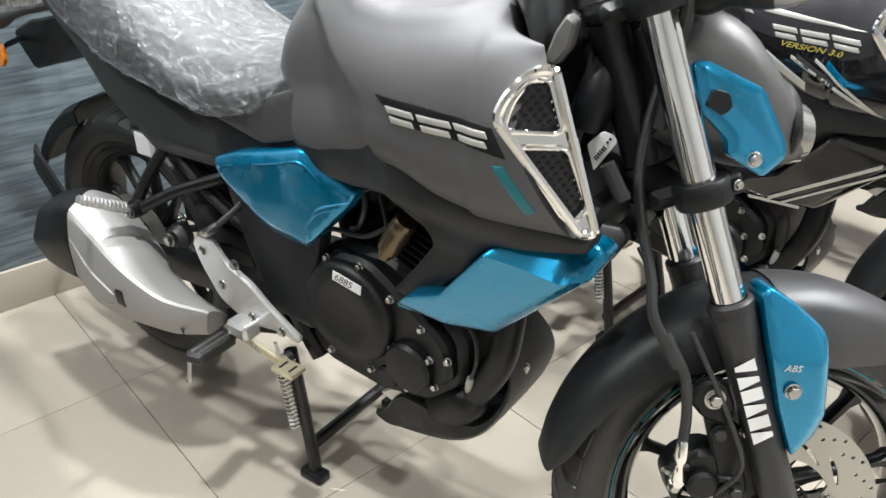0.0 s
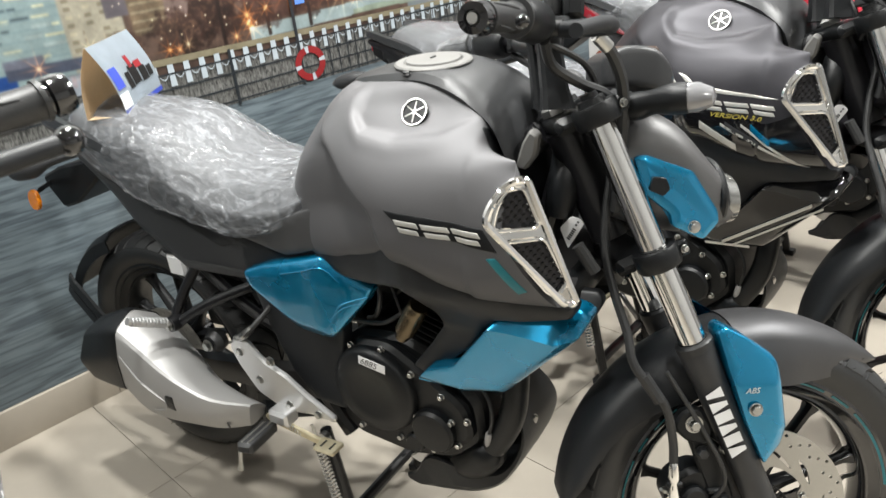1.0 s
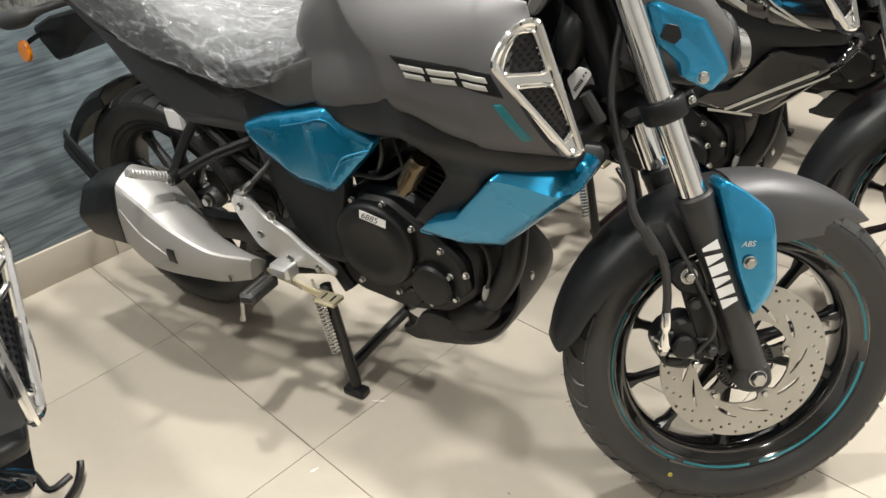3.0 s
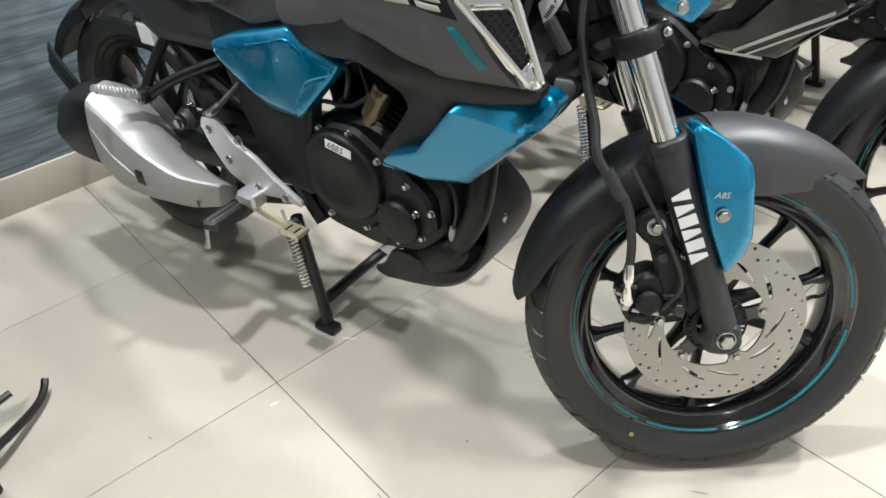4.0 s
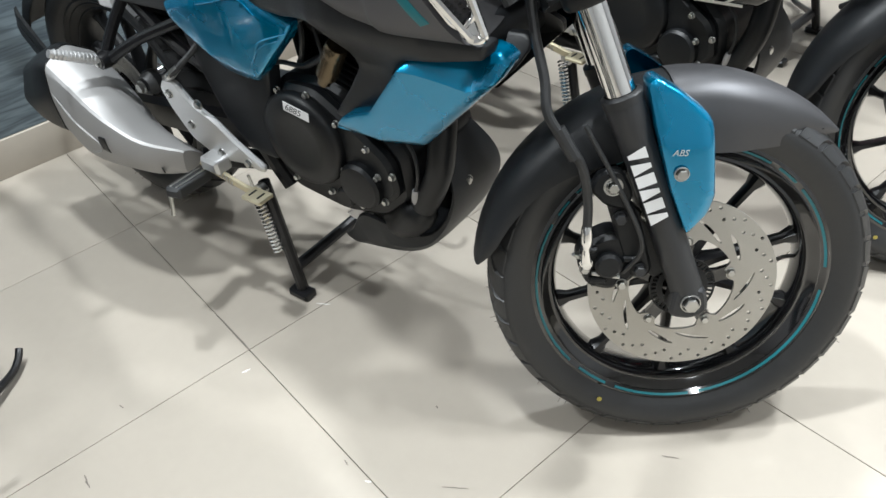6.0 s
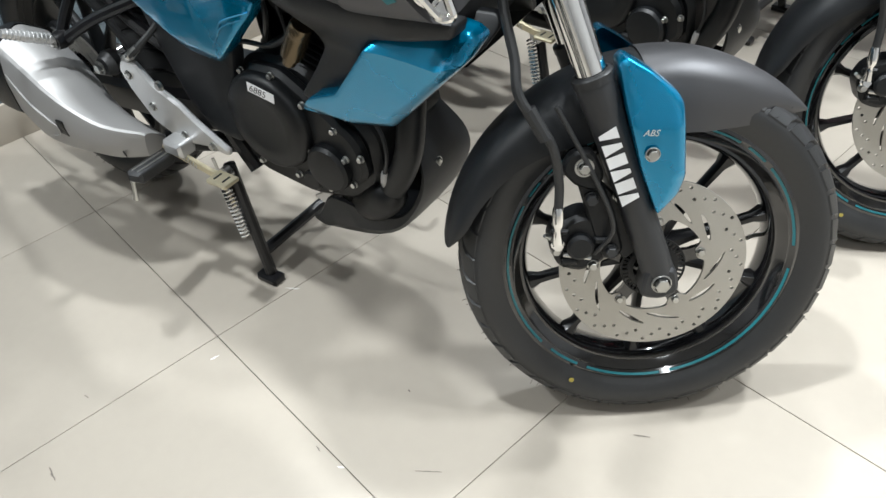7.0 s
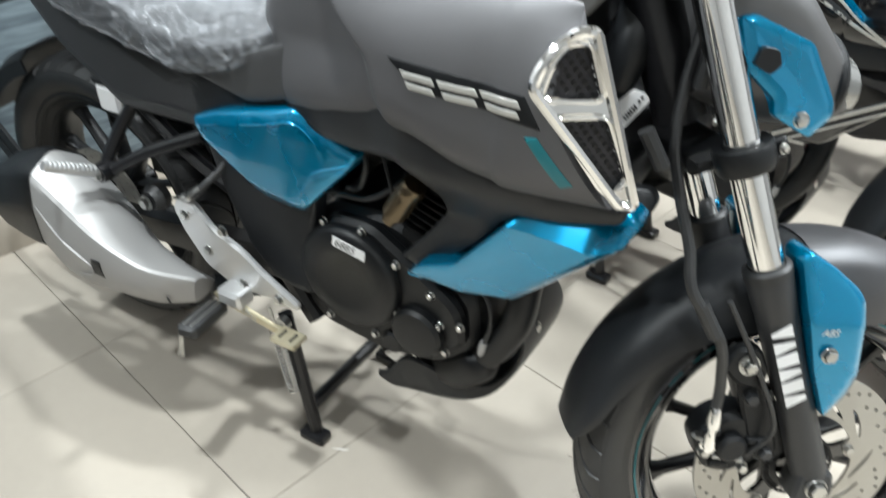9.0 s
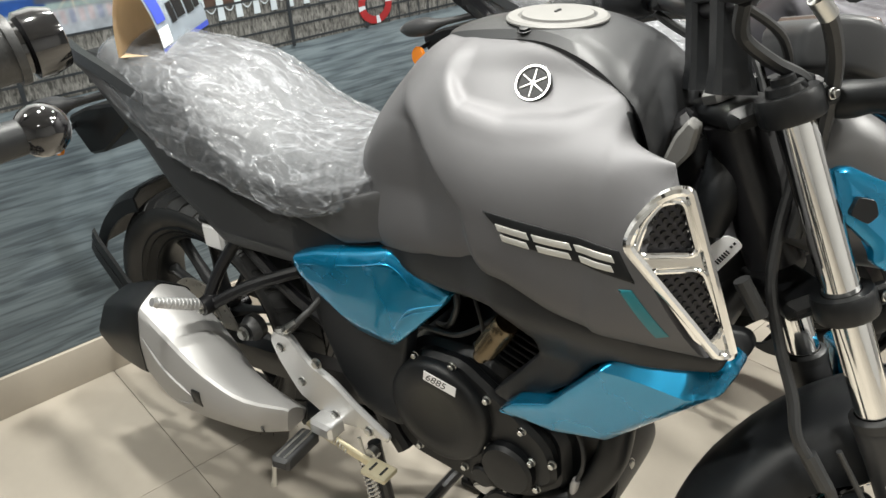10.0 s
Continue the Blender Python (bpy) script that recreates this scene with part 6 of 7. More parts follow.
    for s in (-1, 1):
        part("bar_riser", loft([[Vector((x + sx * a, s * 0.045 + sy * b, z)) for sx, sy in ((-1, -0.7), (-0.7, -1), (0.7, -1), (1, -0.7), (1, 0.7), (0.7, 1), (-0.7, 1), (-1, 0.7))] for x, z, a, b in ((-0.248, 0.940, 0.024, 0.021), (-0.252, 0.968, 0.019, 0.017), (-0.258, 1.022, 0.017, 0.017), (-0.258, 1.038, 0.019, 0.018))]), ENGINE_BLACK, hb, "", H)
        g0, g1 = Vector((-0.333, s * 0.240, 1.053)), Vector((-0.383, s * 0.348, 1.044))
        gp = part("grip", tube([g0, g0.lerp(g1, 0.06), g0.lerp(g1, 0.10), g0.lerp(g1, 0.5), g0.lerp(g1, 0.93), g0.lerp(g1, 0.96), g1], [0.025, 0.025, 0.0165, 0.0172, 0.0165, 0.019, 0.019], 22, 3), RUBBER, hb, "smooth black rubber grip with a flange", H)
        for k in range(4):
            a0 = 2 * math.pi * k / 4 + 0.5
            fr_ = facing(g0, g1 - g0)
            ln = (g1 - g0).length
            part("grip_ridge", tube([fr_ @ Vector((0.0168 * math.cos(a0 + 0.5 * q), 0.0168 * math.sin(a0 + 0.5 * q), ln * (0.22 + 0.6 * q))) for q in (0, 0.33, 0.66, 1)], [0.0006, 0.0018, 0.0018, 0.0006], 6, 3), RUBBER, gp, "", H)
        part("bar_end", lathe([(0.0, 0), (0.015, 0), (0.015, 0.003), (0.0185, 0.005), (0.019, 0.014), (0.0165, 0.023), (0.009, 0.025), (0.008, 0.021), (0, 0.021)], facing(g1, g1 - g0), 24), GLOSS_BLACK, gp, "gloss black bar end weight", H)
        part("end_screw", lathe([(0.0075, 0.0215), (0.006, 0.025), (0, 0.025)], facing(g1, g1 - g0), 10), STEEL, gp, "", H)
        part("switch_housing", tube([(-0.291, s * 0.165, 1.05), (-0.298, s * 0.178, 1.051), (-0.322, s * 0.225, 1.052), (-0.332, s * 0.240, 1.052)], [0.018, 0.026, 0.026, 0.02], 14, 3), BLACK_PLASTIC, hb, "black switch housing", H)
        lp = [(-0.262, s * 0.165, 1.042), (-0.222, s * 0.235, 1.038), (-0.245, s * 0.295, 1.036), (-0.288, s * 0.368, 1.025)]
        part("lever", tube(lp, [0.011, 0.0115, 0.0095, 0.008], 12, 7), GREY_PLASTIC, hb, "black hand lever with a ball end", H)
        if s < 0:
            lp = [(-0.262, -0.165, 1.045), (-0.262, -0.21, 1.046), (-0.292, -0.26, 1.046), (-0.336, -0.325, 1.040)]
        ball = Vector(lp[-1])
        part("lever_ball", lathe([((0.0125 if s > 0 else 0.008) * math.sin(math.pi * k / 12), -(0.0125 if s > 0 else 0.008) * math.cos(math.pi * k / 12)) for k in range(13)], facing(ball, (0, s, 0)), 20), GLOSS_BLACK, hb, "shiny ball end", H)
        part("lever_perch", block((-0.272, s * 0.155, 1.046), (0.045, 0.03, 0.026), None, 0.006), ENGINE_BLACK, hb, "", H)
        part("mirror_stem", tube([(-0.268, s * 0.14, 1.06), (-0.267, s * 0.142, 1.12), (-0.262, s * 0.185, 1.21), (-0.262, s * 0.215, 1.245)], 0.0065, 10, 5), FRAME_BLACK if s < 0 else CHROME, hb, "", H)
        part("stem_collar", lathe([(0.0, 0), (0.012, 0), (0.013, 0.004), (0.013, 0.034), (0.010, 0.042), (0, 0.042)], facing((-0.268, s * 0.14, 1.062), (0, 0, 1)), 16), RUBBER, hb, "", H)
        part("mirror", loft([[Vector((-0.262 + dx, s * (0.255 + 0.055 * k * math.cos(a)), 1.265 + 0.034 * k * math.sin(a))) for a in (2 * math.pi * q / 20 for q in range(20))] for dx, k in ((-0.012, 0.93), (-0.008, 1.0), (0.006, 0.95), (0.016, 0.6))]), BLACK_PLASTIC, hb, "black rear view mirror", H)
    if wrapped_grip:
        wrap = tube([(-0.326, 0.228, 1.053), (-0.345, 0.268, 1.051), (-0.365, 0.31, 1.048), (-0.386, 0.356, 1.043)], [0.024, 0.025, 0.024, 0.025], 24, 10)
        for v in wrap.verts:
            v.co += Vector((0.25, 0, 1)) * 0.003 * noise.noise(v.co * 90)
        part("grip_wrap", wrap, FILM, hb, "bubble film wrapped round the grip", H)
    part("brake_master", tube([(-0.285, -0.165, 1.044), (-0.25, -0.155, 1.046), (-0.222, -0.15, 1.042)], [0.014, 0.013, 0.010], 12, 3), ENGINE_BLACK, hb, "black brake master cylinder", H)
    part("fluid_reservoir", block((-0.246, -0.15, 1.077), (0.026, 0.036, 0.042), Matrix.Identity(4), 0.006), BLACK_PLASTIC, hb, "black brake fluid reservoir", H)
    part("reservoir_lid", block((-0.246, -0.15, 1.101), (0.029, 0.039, 0.008), Matrix.Identity(4), 0.003), GREY_PLASTIC, hb, "", H)
    part("hose_bolt", lathe([(0, 0), (0.009, 0), (0.009, 0.012), (0.006, 0.014), (0, 0.014)], facing((-0.224, -0.15, 1.04), (0.9, -0.1, 0.2)), 6), STEEL, hb, "", H)
    part("hose_crimp", tube([(-0.214, -0.146, 1.034), (-0.197, -0.138, 1.018)], 0.0095, 12, 1), STEEL, hb, "zinc plated hose crimp", H)
    for pts, r in (([(-0.214, -0.146, 1.034), (-0.191, -0.13, 1.012), (-0.172, -0.11, 0.975), (-0.165, -0.092, 0.93), (-0.166, -0.08, 0.86), (-0.172, -0.07, 0.79)], 0.0085), ([(-0.285, -0.16, 1.03), (-0.266, -0.11, 1.0), (-0.225, -0.09, 0.975), (-0.184, -0.075, 0.957), (-0.165, -0.05, 0.93)], 0.0075), ([(-0.285, 0.16, 1.03), (-0.24, 0.13, 1.0), (-0.19, 0.07, 0.985), (-0.17, 0.03, 0.9)], 0.0055), ([(-0.28, -0.13, 1.03), (-0.215, -0.08, 1.0), (-0.19, -0.05, 0.95), (-0.20, -0.03, 0.90)], 0.005)):
        part("control_cable", tube(pts, r, 8, 7), RUBBER, hb, "", H)
    # things under the steering head seen between tank and fork
    part("key_shroud", prism([(-0.285, 0.865), (-0.268, 0.862), (-0.25, 0.885), (-0.243, 0.918), (-0.256, 0.926), (-0.270, 0.905)], -0.068, -0.048, 0.005, 0.004), CAP_SILVER, bike, "small cast alloy bracket")
    tag = prism([(-0.228, 0.762), (-0.216, 0.728), (-0.187, 0.774), (-0.194, 0.782), (-0.208, 0.784)], -0.0415, -0.040, 0.004, 0.0006)
    tg = part("paper_tag", tag, WHITE, bike, "white paper delivery tag")
    at = Matrix.Translation((-0.2145, -0.0418, 0.738)) @ Matrix((Vector((0.54, 0, 0.84)), Vector((-0.84, 0, 0.54)), Vector((0, -1, 0)))).transposed().to_4x4()
    bars("tag_print", [(0.006 + 0.004 * k, 0.001, 0.002, 0.006, 0) for k in range(6)] + [(0.034, 0.004, 0.003, 0.003, 0), (0.040, 0.004, 0.003, 0.003, 0)], ENGINE_BLACK, tg, at)
    # added black rounded body, a stand-in for unresolved dark clutter behind the intake
    part("dark_clutter", tube([(-0.235, -0.03, 0.78), (-0.225, -0.02, 0.83), (-0.23, 0.0, 0.87)], [0.022, 0.026, 0.02], 14, 4), ENGINE_BLACK, bike)
    return bike


def inside(x, z, poly):
    hit, n = False, len(poly)
    for i in range(n):
        (x1, z1), (x2, z2) = poly[i - 1], poly[i]
        if (z1 > z) != (z2 > z) and x < (x2 - x1) * (z - z1) / (z2 - z1) + x1:
            hit = not hit
    return hit


def text_mesh(words, size, m):
    """Raised printed letters as a bmesh."""
    c = bpy.data.curves.new("letters", "FONT")
    c.body, c.size, c.extrude, c.shear = words, size, 0.0004, 0.3
    o = bpy.data.objects.new("letters", c)
    scene.collection.objects.link(o)
    me = o.to_mesh()
    bm = bmesh.new()
    bm.from_mesh(me)
    o.to_mesh_clear()
    bpy.data.objects.remove(o)
    bmesh.ops.transform(bm, matrix=m, verts=bm.verts)
    return bm


def frame_ring(outline, holes, yof, depth):
    """A rounded chrome frame: a bead along the outline and round each opening, with flats between."""
    bm = bmesh.new()
    def bead(pts, r, lift):
        o = rounded([Vector(p) for p in pts], 0.010, 4)
        ring = [Vector((p.x, -(yof(p.x, p.y) + lift), p.y)) for p in o]
        n = len(ring)
        rows = []
        for i in range(n):
            d = (ring[(i + 1) % n] - ring[i - 1]).normalized()
            s = d.cross(Vector((0, 1, 0))).normalized()
            u = s.cross(d)
            rows.append([bm.verts.new(ring[i] + r * (s * math.cos(a) + u * math.sin(a))) for a in (2 * math.pi * k / 8 for k in range(8))])
        for i in range(n):
            a, b = rows[i], rows[(i + 1) % n]
            for k in range(8):
                j = (k + 1) % 8
                bm.faces.new((a[k], a[j], b[j], b[k]))
    bead(inset([Vector(p) for p in outline], 0.0035), 0.0060, 0.0015)
    for h in holes:
        bead(inset([Vector(p) for p in h], -0.002), 0.0035, 0.001)
    # flats between the beads, laid as strips from each opening to the frame
    o = rounded([Vector(p) for p in outline], 0.010, 4)
    us = np.arange(-0.27, -0.157, 0.0028)
    zs = np.arange(0.692, 0.902, 0.0028)
    grid = {}
    rim_in = [tuple(p) for p in inset(o, 0.004)]
    ok = lambda x, z: inside(x, z, rim_in) and not any(inside(x, z, h) for h in holes)
    for i, x in enumerate(us):
        for k, z in enumerate(zs):
            if ok(x + 0.0014, z + 0.0014):
                q = []
                for di, dk in ((0, 0), (1, 0), (1, 1), (0, 1)):
                    key = (i + di, k + dk)
                    if key not in grid:
                        xx, zz = us[0] + 0.0028 * key[0], zs[0] + 0.0028 * key[1]
                        grid[key] = bm.verts.new((xx, -(yof(xx, zz) + 0.001), zz))
                    q.append(grid[key])
                bm.faces.new(q)
    return bm


TEAL_LABEL = "metallic teal painted plastic panel"
GREY_TEAL = dict(tank=MATTE_GREY, accent=TEAL, lower=TEAL, guard=MATTE_MID, shell=SHELL_GREY, tank_label="matte grey fuel tank", accent_label=TEAL_LABEL)
GREY_BLACK = dict(tank=MATTE_GREY, accent=GLOSS_BLACK, lower=GLOSS_BLACK, guard=MATTE_DARK, shell=MATTE_DARK, tank_label="matte grey fuel tank", accent_label="gloss black plastic panel")
DARK = dict(tank=MATTE_DARK, accent=GLOSS_BLACK, lower=GLOSS_BLACK, guard=MATTE_DARK, shell=MATTE_DARK, tank_label="matte gunmetal fuel tank", accent_label="gloss black plastic panel")
RED = dict(tank=RED_PAINT, accent=RED_PAINT, lower=RED_PAINT, guard=GREY_PLASTIC, shell=GREY_PLASTIC, tank_label="glossy red fuel tank", accent_label="glossy red plastic panel")
motorcycle(pose(0, 1.08, 0), GREY_TEAL, "matte grey street motorcycle with teal panels on its centre stand", wrapped_grip=True)
motorcycle(pose(0.29, 1.716, 0, 0, 0, -8.6), DARK, "gunmetal and black street motorcycle on its centre stand", lower_decal=True)
motorcycle(pose(-0.288, 0.022, 0, 0, 0, -13.0), GREY_BLACK, "grey street motorcycle with chrome tank intakes and black shrouds", turn=-28.0, bar_up=0.018)
motorcycle(pose(0.55, 2.42, 0, 0, 0, -8.6), RED, "red street motorcycle with a wrapped seat")

# ---- printed card standing on the wrapped seat ----
def tent_card():
    base = Matrix.Translation((-1.195, 1.018, 0.905)) @ Matrix.Rotation(math.atan2(0.215, -0.145), 4, "Z")
    card = thing("tent_card", "folded printed card stand on a wrapped motorcycle seat", "display card", base)
    L, D, H = 0.255, 0.08, 0.146
    def sheet(p0, p1, bend):
        rows = []
        for k in range(9):
            f = k / 8
            y, z = p0[0] + (p1[0] - p0[0]) * f, p0[1] + (p1[1] - p0[1]) * f
            rows.append([Vector((x, y + bend * math.sin(math.pi * f), z)) for x in (0, L)])
        bm = bmesh.new()
        vs = [[bm.verts.new(p) for p in r] for r in rows]
        for a, b in zip(vs, vs[1:]):
            bm.faces.new((a[0], a[1], b[1], b[0]))
        bmesh.ops.solidify(bm, geom=bm.faces[:], thickness=0.0012)
        return bm
    part("front_face", sheet((-0.002, 0), (D * 0.55, H), -0.012), LIGHT_CARD, card, "pale blue printed face")
    part("back_face", sheet((D + 0.002, 0), (D * 0.55 + 0.002, H), 0.010), TAN_CARD, card, "buff cardboard back")
    part("card_floor", block((L / 2, D / 2, 0.0008), (L, D, 0.0012), None, 0.0004), TAN_CARD, card)
    def patch(name, x0, x1, f0, f1, mat):
        bm = bmesh.new()
        rows = []
        for k in range(5):
            f = f0 + (f1 - f0) * k / 4
            y = -0.002 + (D * 0.55 + 0.002) * f - 0.012 * math.sin(math.pi * f) - 0.0014
            rows.append([bm.verts.new((x, y, H * f)) for x in (x0, x1)])
        for a, b in zip(rows, rows[1:]):
            bm.faces.new((a[0], a[1], b[1], b[0]))
        part(name, bm, mat, card)
    patch("blue_print", 0.006, 0.05, 0.36, 0.66, BLUE_CARD)
    patch("blue_strip", 0.0, L, 0.0, 0.07, BLUE_CARD)
    for x0, x1, f0, f1, m_ in ((0.075, 0.10, 0.28, 0.52, ENGINE_BLACK), (0.105, 0.15, 0.30, 0.58, ENGINE_BLACK), (0.12, 0.14, 0.55, 0.72, RED_PAINT), (0.16, 0.20, 0.28, 0.50, ENGINE_BLACK), (0.205, 0.235, 0.30, 0.46, ENGINE_BLACK), (0.15, 0.19, 0.50, 0.60, RED_PAINT)):
        patch("printed_bar", x0, x1, f0, f1, m_)
    patch("white_print", 0.0, 0.05, 0.09, 0.30, WHITE)


tent_card()


# ---- night cityscape mural on the west wall ----
def flat(name, colour, rough=0.35, grain=0.05, stain=0.15, scale=8.0):
    return material(name, colour, rough, grain=grain, grain_scale=120, stain=stain, stain_scale=scale)


def water_material():
    """Printed rippled water: slate blue with long slanting streaks."""
    m = material("printed slate water", (0.085, 0.115, 0.14), 0.38)
    nt = m.node_tree
    b = nt.nodes["Principled BSDF"]
    tc = nt.nodes.new("ShaderNodeTexCoord")
    mp = nt.nodes.new("ShaderNodeMapping")
    mp.inputs["Scale"].default_value, mp.inputs["Rotation"].default_value = (1, 3.4, 52), (radians(-4), 0, 0)
    nt.links.new(tc.outputs["Object"], mp.inputs[0])
    n = nt.nodes.new("ShaderNodeTexNoise")
    n.inputs["Scale"].default_value, n.inputs["Detail"].default_value, n.inputs["Distortion"].default_value = 1.5, 8, 0.8
    nt.links.new(mp.outputs[0], n.inputs["Vector"])
    r = nt.nodes.new("ShaderNodeValToRGB")
    r.color_ramp.elements[0].position, r.color_ramp.elements[0].color = 0.36, (0.062, 0.080, 0.095, 1)
    r.color_ramp.elements[1].position, r.color_ramp.elements[1].color = 0.62, (0.140, 0.175, 0.195, 1)
    nt.links.new(n.outputs["Fac"], r.inputs[0])
    nt.links.new(r.outputs[0], b.inputs["Base Color"])
    return m


def bank_material():
    """Printed rubble bank: grey with short slanting dark strokes."""
    m = material("printed stone bank", (0.14, 0.14, 0.13), 0.4)
    nt = m.node_tree
    tc = nt.nodes.new("ShaderNodeTexCoord")
    mp = nt.nodes.new("ShaderNodeMapping")
    mp.inputs["Scale"].default_value, mp.inputs["Rotation"].default_value = (1, 120, 34), (radians(35), 0, 0)
    nt.links.new(tc.outputs["Object"], mp.inputs[0])
    n = nt.nodes.new("ShaderNodeTexNoise")
    n.inputs["Scale"].default_value, n.inputs["Detail"].default_value, n.inputs["Distortion"].default_value = 1.4, 4, 0.8
    nt.links.new(mp.outputs[0], n.inputs["Vector"])
    r = nt.nodes.new("ShaderNodeValToRGB")
    r.color_ramp.elements[0].position, r.color_ramp.elements[0].color = 0.36, (0.035, 0.036, 0.034, 1)
    r.color_ramp.elements[1].position, r.color_ramp.elements[1].color = 0.66, (0.165, 0.165, 0.158, 1)
    nt.links.new(n.outputs["Fac"], r.inputs[0])
    nt.links.new(r.outputs[0], nt.nodes["Principled BSDF"].inputs["Base Color"])
    return m


def city_print(top, a):
    """The printed city: storeys, windows, trees and lamps drawn by rule onto a fine sheet of ink dots."""
    rs = np.random.RandomState(7)
    rng = random.Random(11)
    step, b0, b1, z0, z1 = 0.0032, -0.62, 2.55, 0.868, 1.72
    nb, nz = int((b1 - b0) / step) + 1, int((z1 - z0) / step) + 1
    B, Z = np.meshgrid(b0 + step * np.arange(nb), z0 + step * np.arange(nz))
    C = np.zeros((nz, nb, 3))

    def soft(img, k):
        w = np.exp(-0.5 * (np.arange(-3 * int(k + 1), 3 * int(k + 1) + 1) / k) ** 2)
        w /= w.sum()
        p = len(w) // 2
        q = np.pad(img, ((p, p), (p, p)) + ((0, 0),) * (img.ndim - 2), mode="edge")
        q = sum(w[i] * q[i:i + img.shape[0]] for i in range(len(w)))
        return sum(w[i] * q[:, i:i + img.shape[1]] for i in range(len(w)))

    def cloud(k):
        f = soft(rs.rand(nz, nb), k)
        return (f - f.mean()) / f.std()

    fine, mid, wide = cloud(0.8), cloud(3), cloud(14)

    def ink(mask, rgb, amount=1.0, vary=0.08):
        c = np.array(rgb) / 255.0
        col = c[None, None] * (1 + vary * (0.2 * fine + 0.6 * mid))[..., None]
        w = (np.asarray(mask, float) * amount)[..., None]
        C[:] = C * (1 - w) + col * w

    def cell(x0, x1, y0, y1, lean, rgb, amount=1.0, vary=0.08):
        i0, i1 = max(0, int((min(y0, y0 + lean * (x1 - x0)) - z0) / step)), min(nz, int((max(y1, y1 + lean * (x1 - x0)) - z0) / step) + 2)
        k0, k1 = max(0, int((x0 - b0) / step)), min(nb, int((x1 - b0) / step) + 2)
        if i1 <= i0 or k1 <= k0:
            return
        s = np.s_[i0:i1, k0:k1]
        zz = Z[s] - lean * (B[s] - x0)
        # soft edged cover of each ink dot
        cov = np.clip((B[s] - x0) / step + 0.5, 0, 1) * np.clip((x1 - B[s]) / step + 0.5, 0, 1) * np.clip((zz - y0) / step + 0.5, 0, 1) * np.clip((y1 - zz) / step + 0.5, 0, 1)
        w = (amount * cov)[..., None]
        col = np.array(rgb)[None, None] / 255.0 * (1 + vary * (0.2 * fine[s] + 0.5 * mid[s]))[..., None]
        C[s] = C[s] * (1 - w) + col * w

    ink(B > -9, (150, 160, 166), 1, 0.04)
    # brown dusk quarter with a lit window grid above it
    cell(0.28, 1.45, 0.86, 1.75, 0.0, (104, 84, 74), 1, 0.14)
    cell(0.50, 1.18, 1.10, 1.75, 0.02, (146, 136, 120), 1, 0.06)
    for i in range(30):
        for k in range(26):
            x, y = 0.505 + 0.0228 * i, 1.112 + 0.0195 * k
            if x < 1.17 and not (0.97 < x < 1.04):
                r = rng.random()
                cell(x, x + 0.016, y, y + 0.012, 0.02, (64, 54, 48) if r < 0.7 else (120, 104, 84) if r < 0.88 else (226, 214, 186), 0.9, 0.1)
    cell(0.975, 1.04, 1.06, 1.75, 0.0, (96, 92, 92), 1, 0.15)
    cell(0.74, 1.17, 1.045, 1.10, 0.03, (152, 144, 138), 1, 0.06)
    cell(0.78, 1.17, 0.955, 1.045, 0.03, (92, 66, 58), 0.8, 0.2)
    # steel frame tower and pale slab
    cell(1.04, 1.26, 1.00, 1.75, 0.0, (128, 118, 98), 0.9, 0.1)
    for i in range(11):
        for k in range(40):
            x, y = 1.045 + 0.0195 * i, 1.01 + 0.018 * k
            if rng.random() < 0.72:
                cell(x, x + 0.013, y, y + 0.011, 0.0, (78, 70, 60) if rng.random() < 0.7 else (220, 206, 160), 0.85, 0.1)
    cell(1.24, 1.42, 1.02, 1.75, 0.0, (178, 192, 178), 1, 0.05)
    for k in range(32):
        cell(1.25, 1.41, 1.04 + 0.021 * k, 1.046 + 0.021 * k, 0.0, (150, 164, 152), 0.7)
    # office block: long storeys of lit and dark windows
    cell(-0.62, 0.30, 0.93, 1.75, 0.0, (160, 184, 186), 1, 0.05)
    y = 0.985
    while y < 1.74:
        x = -0.62
        while x < 0.30:
            w, r = rng.choice((0.02, 0.03, 0.045, 0.07)), rng.random()
            if r < 0.42:
                cell(x, x + w, y, y + 0.009, -0.02, (232, 232, 196), 0.95, 0.1)
            elif r < 0.66:
                cell(x, x + w, y, y + 0.012, -0.02, (192, 210, 208), 0.8, 0.1)
            elif r < 0.80:
                cell(x, x + w, y + 0.002, y + 0.009, -0.02, (76, 92, 102), 0.95, 0.1)
            x += w + 0.005
        cell(-0.62, 0.30, y + 0.0135, y + 0.019, -0.02, (146, 172, 178), 0.7)
        y += 0.0245
    # stepped stone block, violet-grey gable, blue slabs
    for k, (x0, x1, ya, yb) in enumerate(((0.25, 0.33, 0.93, 1.36), (0.30, 0.37, 0.93, 1.24), (0.34, 0.41, 0.93, 1.14))):
        cell(x0, x1, ya, yb, 0.0, (192, 186, 166), 1, 0.08)
        for i in range(2):
            for q in range(20):
                if rng.random() < 0.75:
                    xx, yy = x0 + 0.012 + 0.034 * i, ya + 0.03 + 0.021 * q
                    if yy < yb - 0.015:
                        cell(xx, xx + 0.018, yy, yy + 0.010, 0.0, (132, 122, 102) if rng.random() < 0.8 else (232, 222, 190), 0.8)
    cell(0.365, 0.475, 1.05, 1.20, 0.0, (108, 102, 108), 1, 0.05)
    cell(0.36, 0.455, 1.19, 1.34, 0.0, (152, 170, 188), 1, 0.05)
    cell(0.445, 0.525, 1.17, 1.29, 0.0, (158, 172, 176), 1, 0.05)
    cell(0.50, 0.56, 1.22, 1.42, 0.0, (200, 192, 178), 1, 0.08)
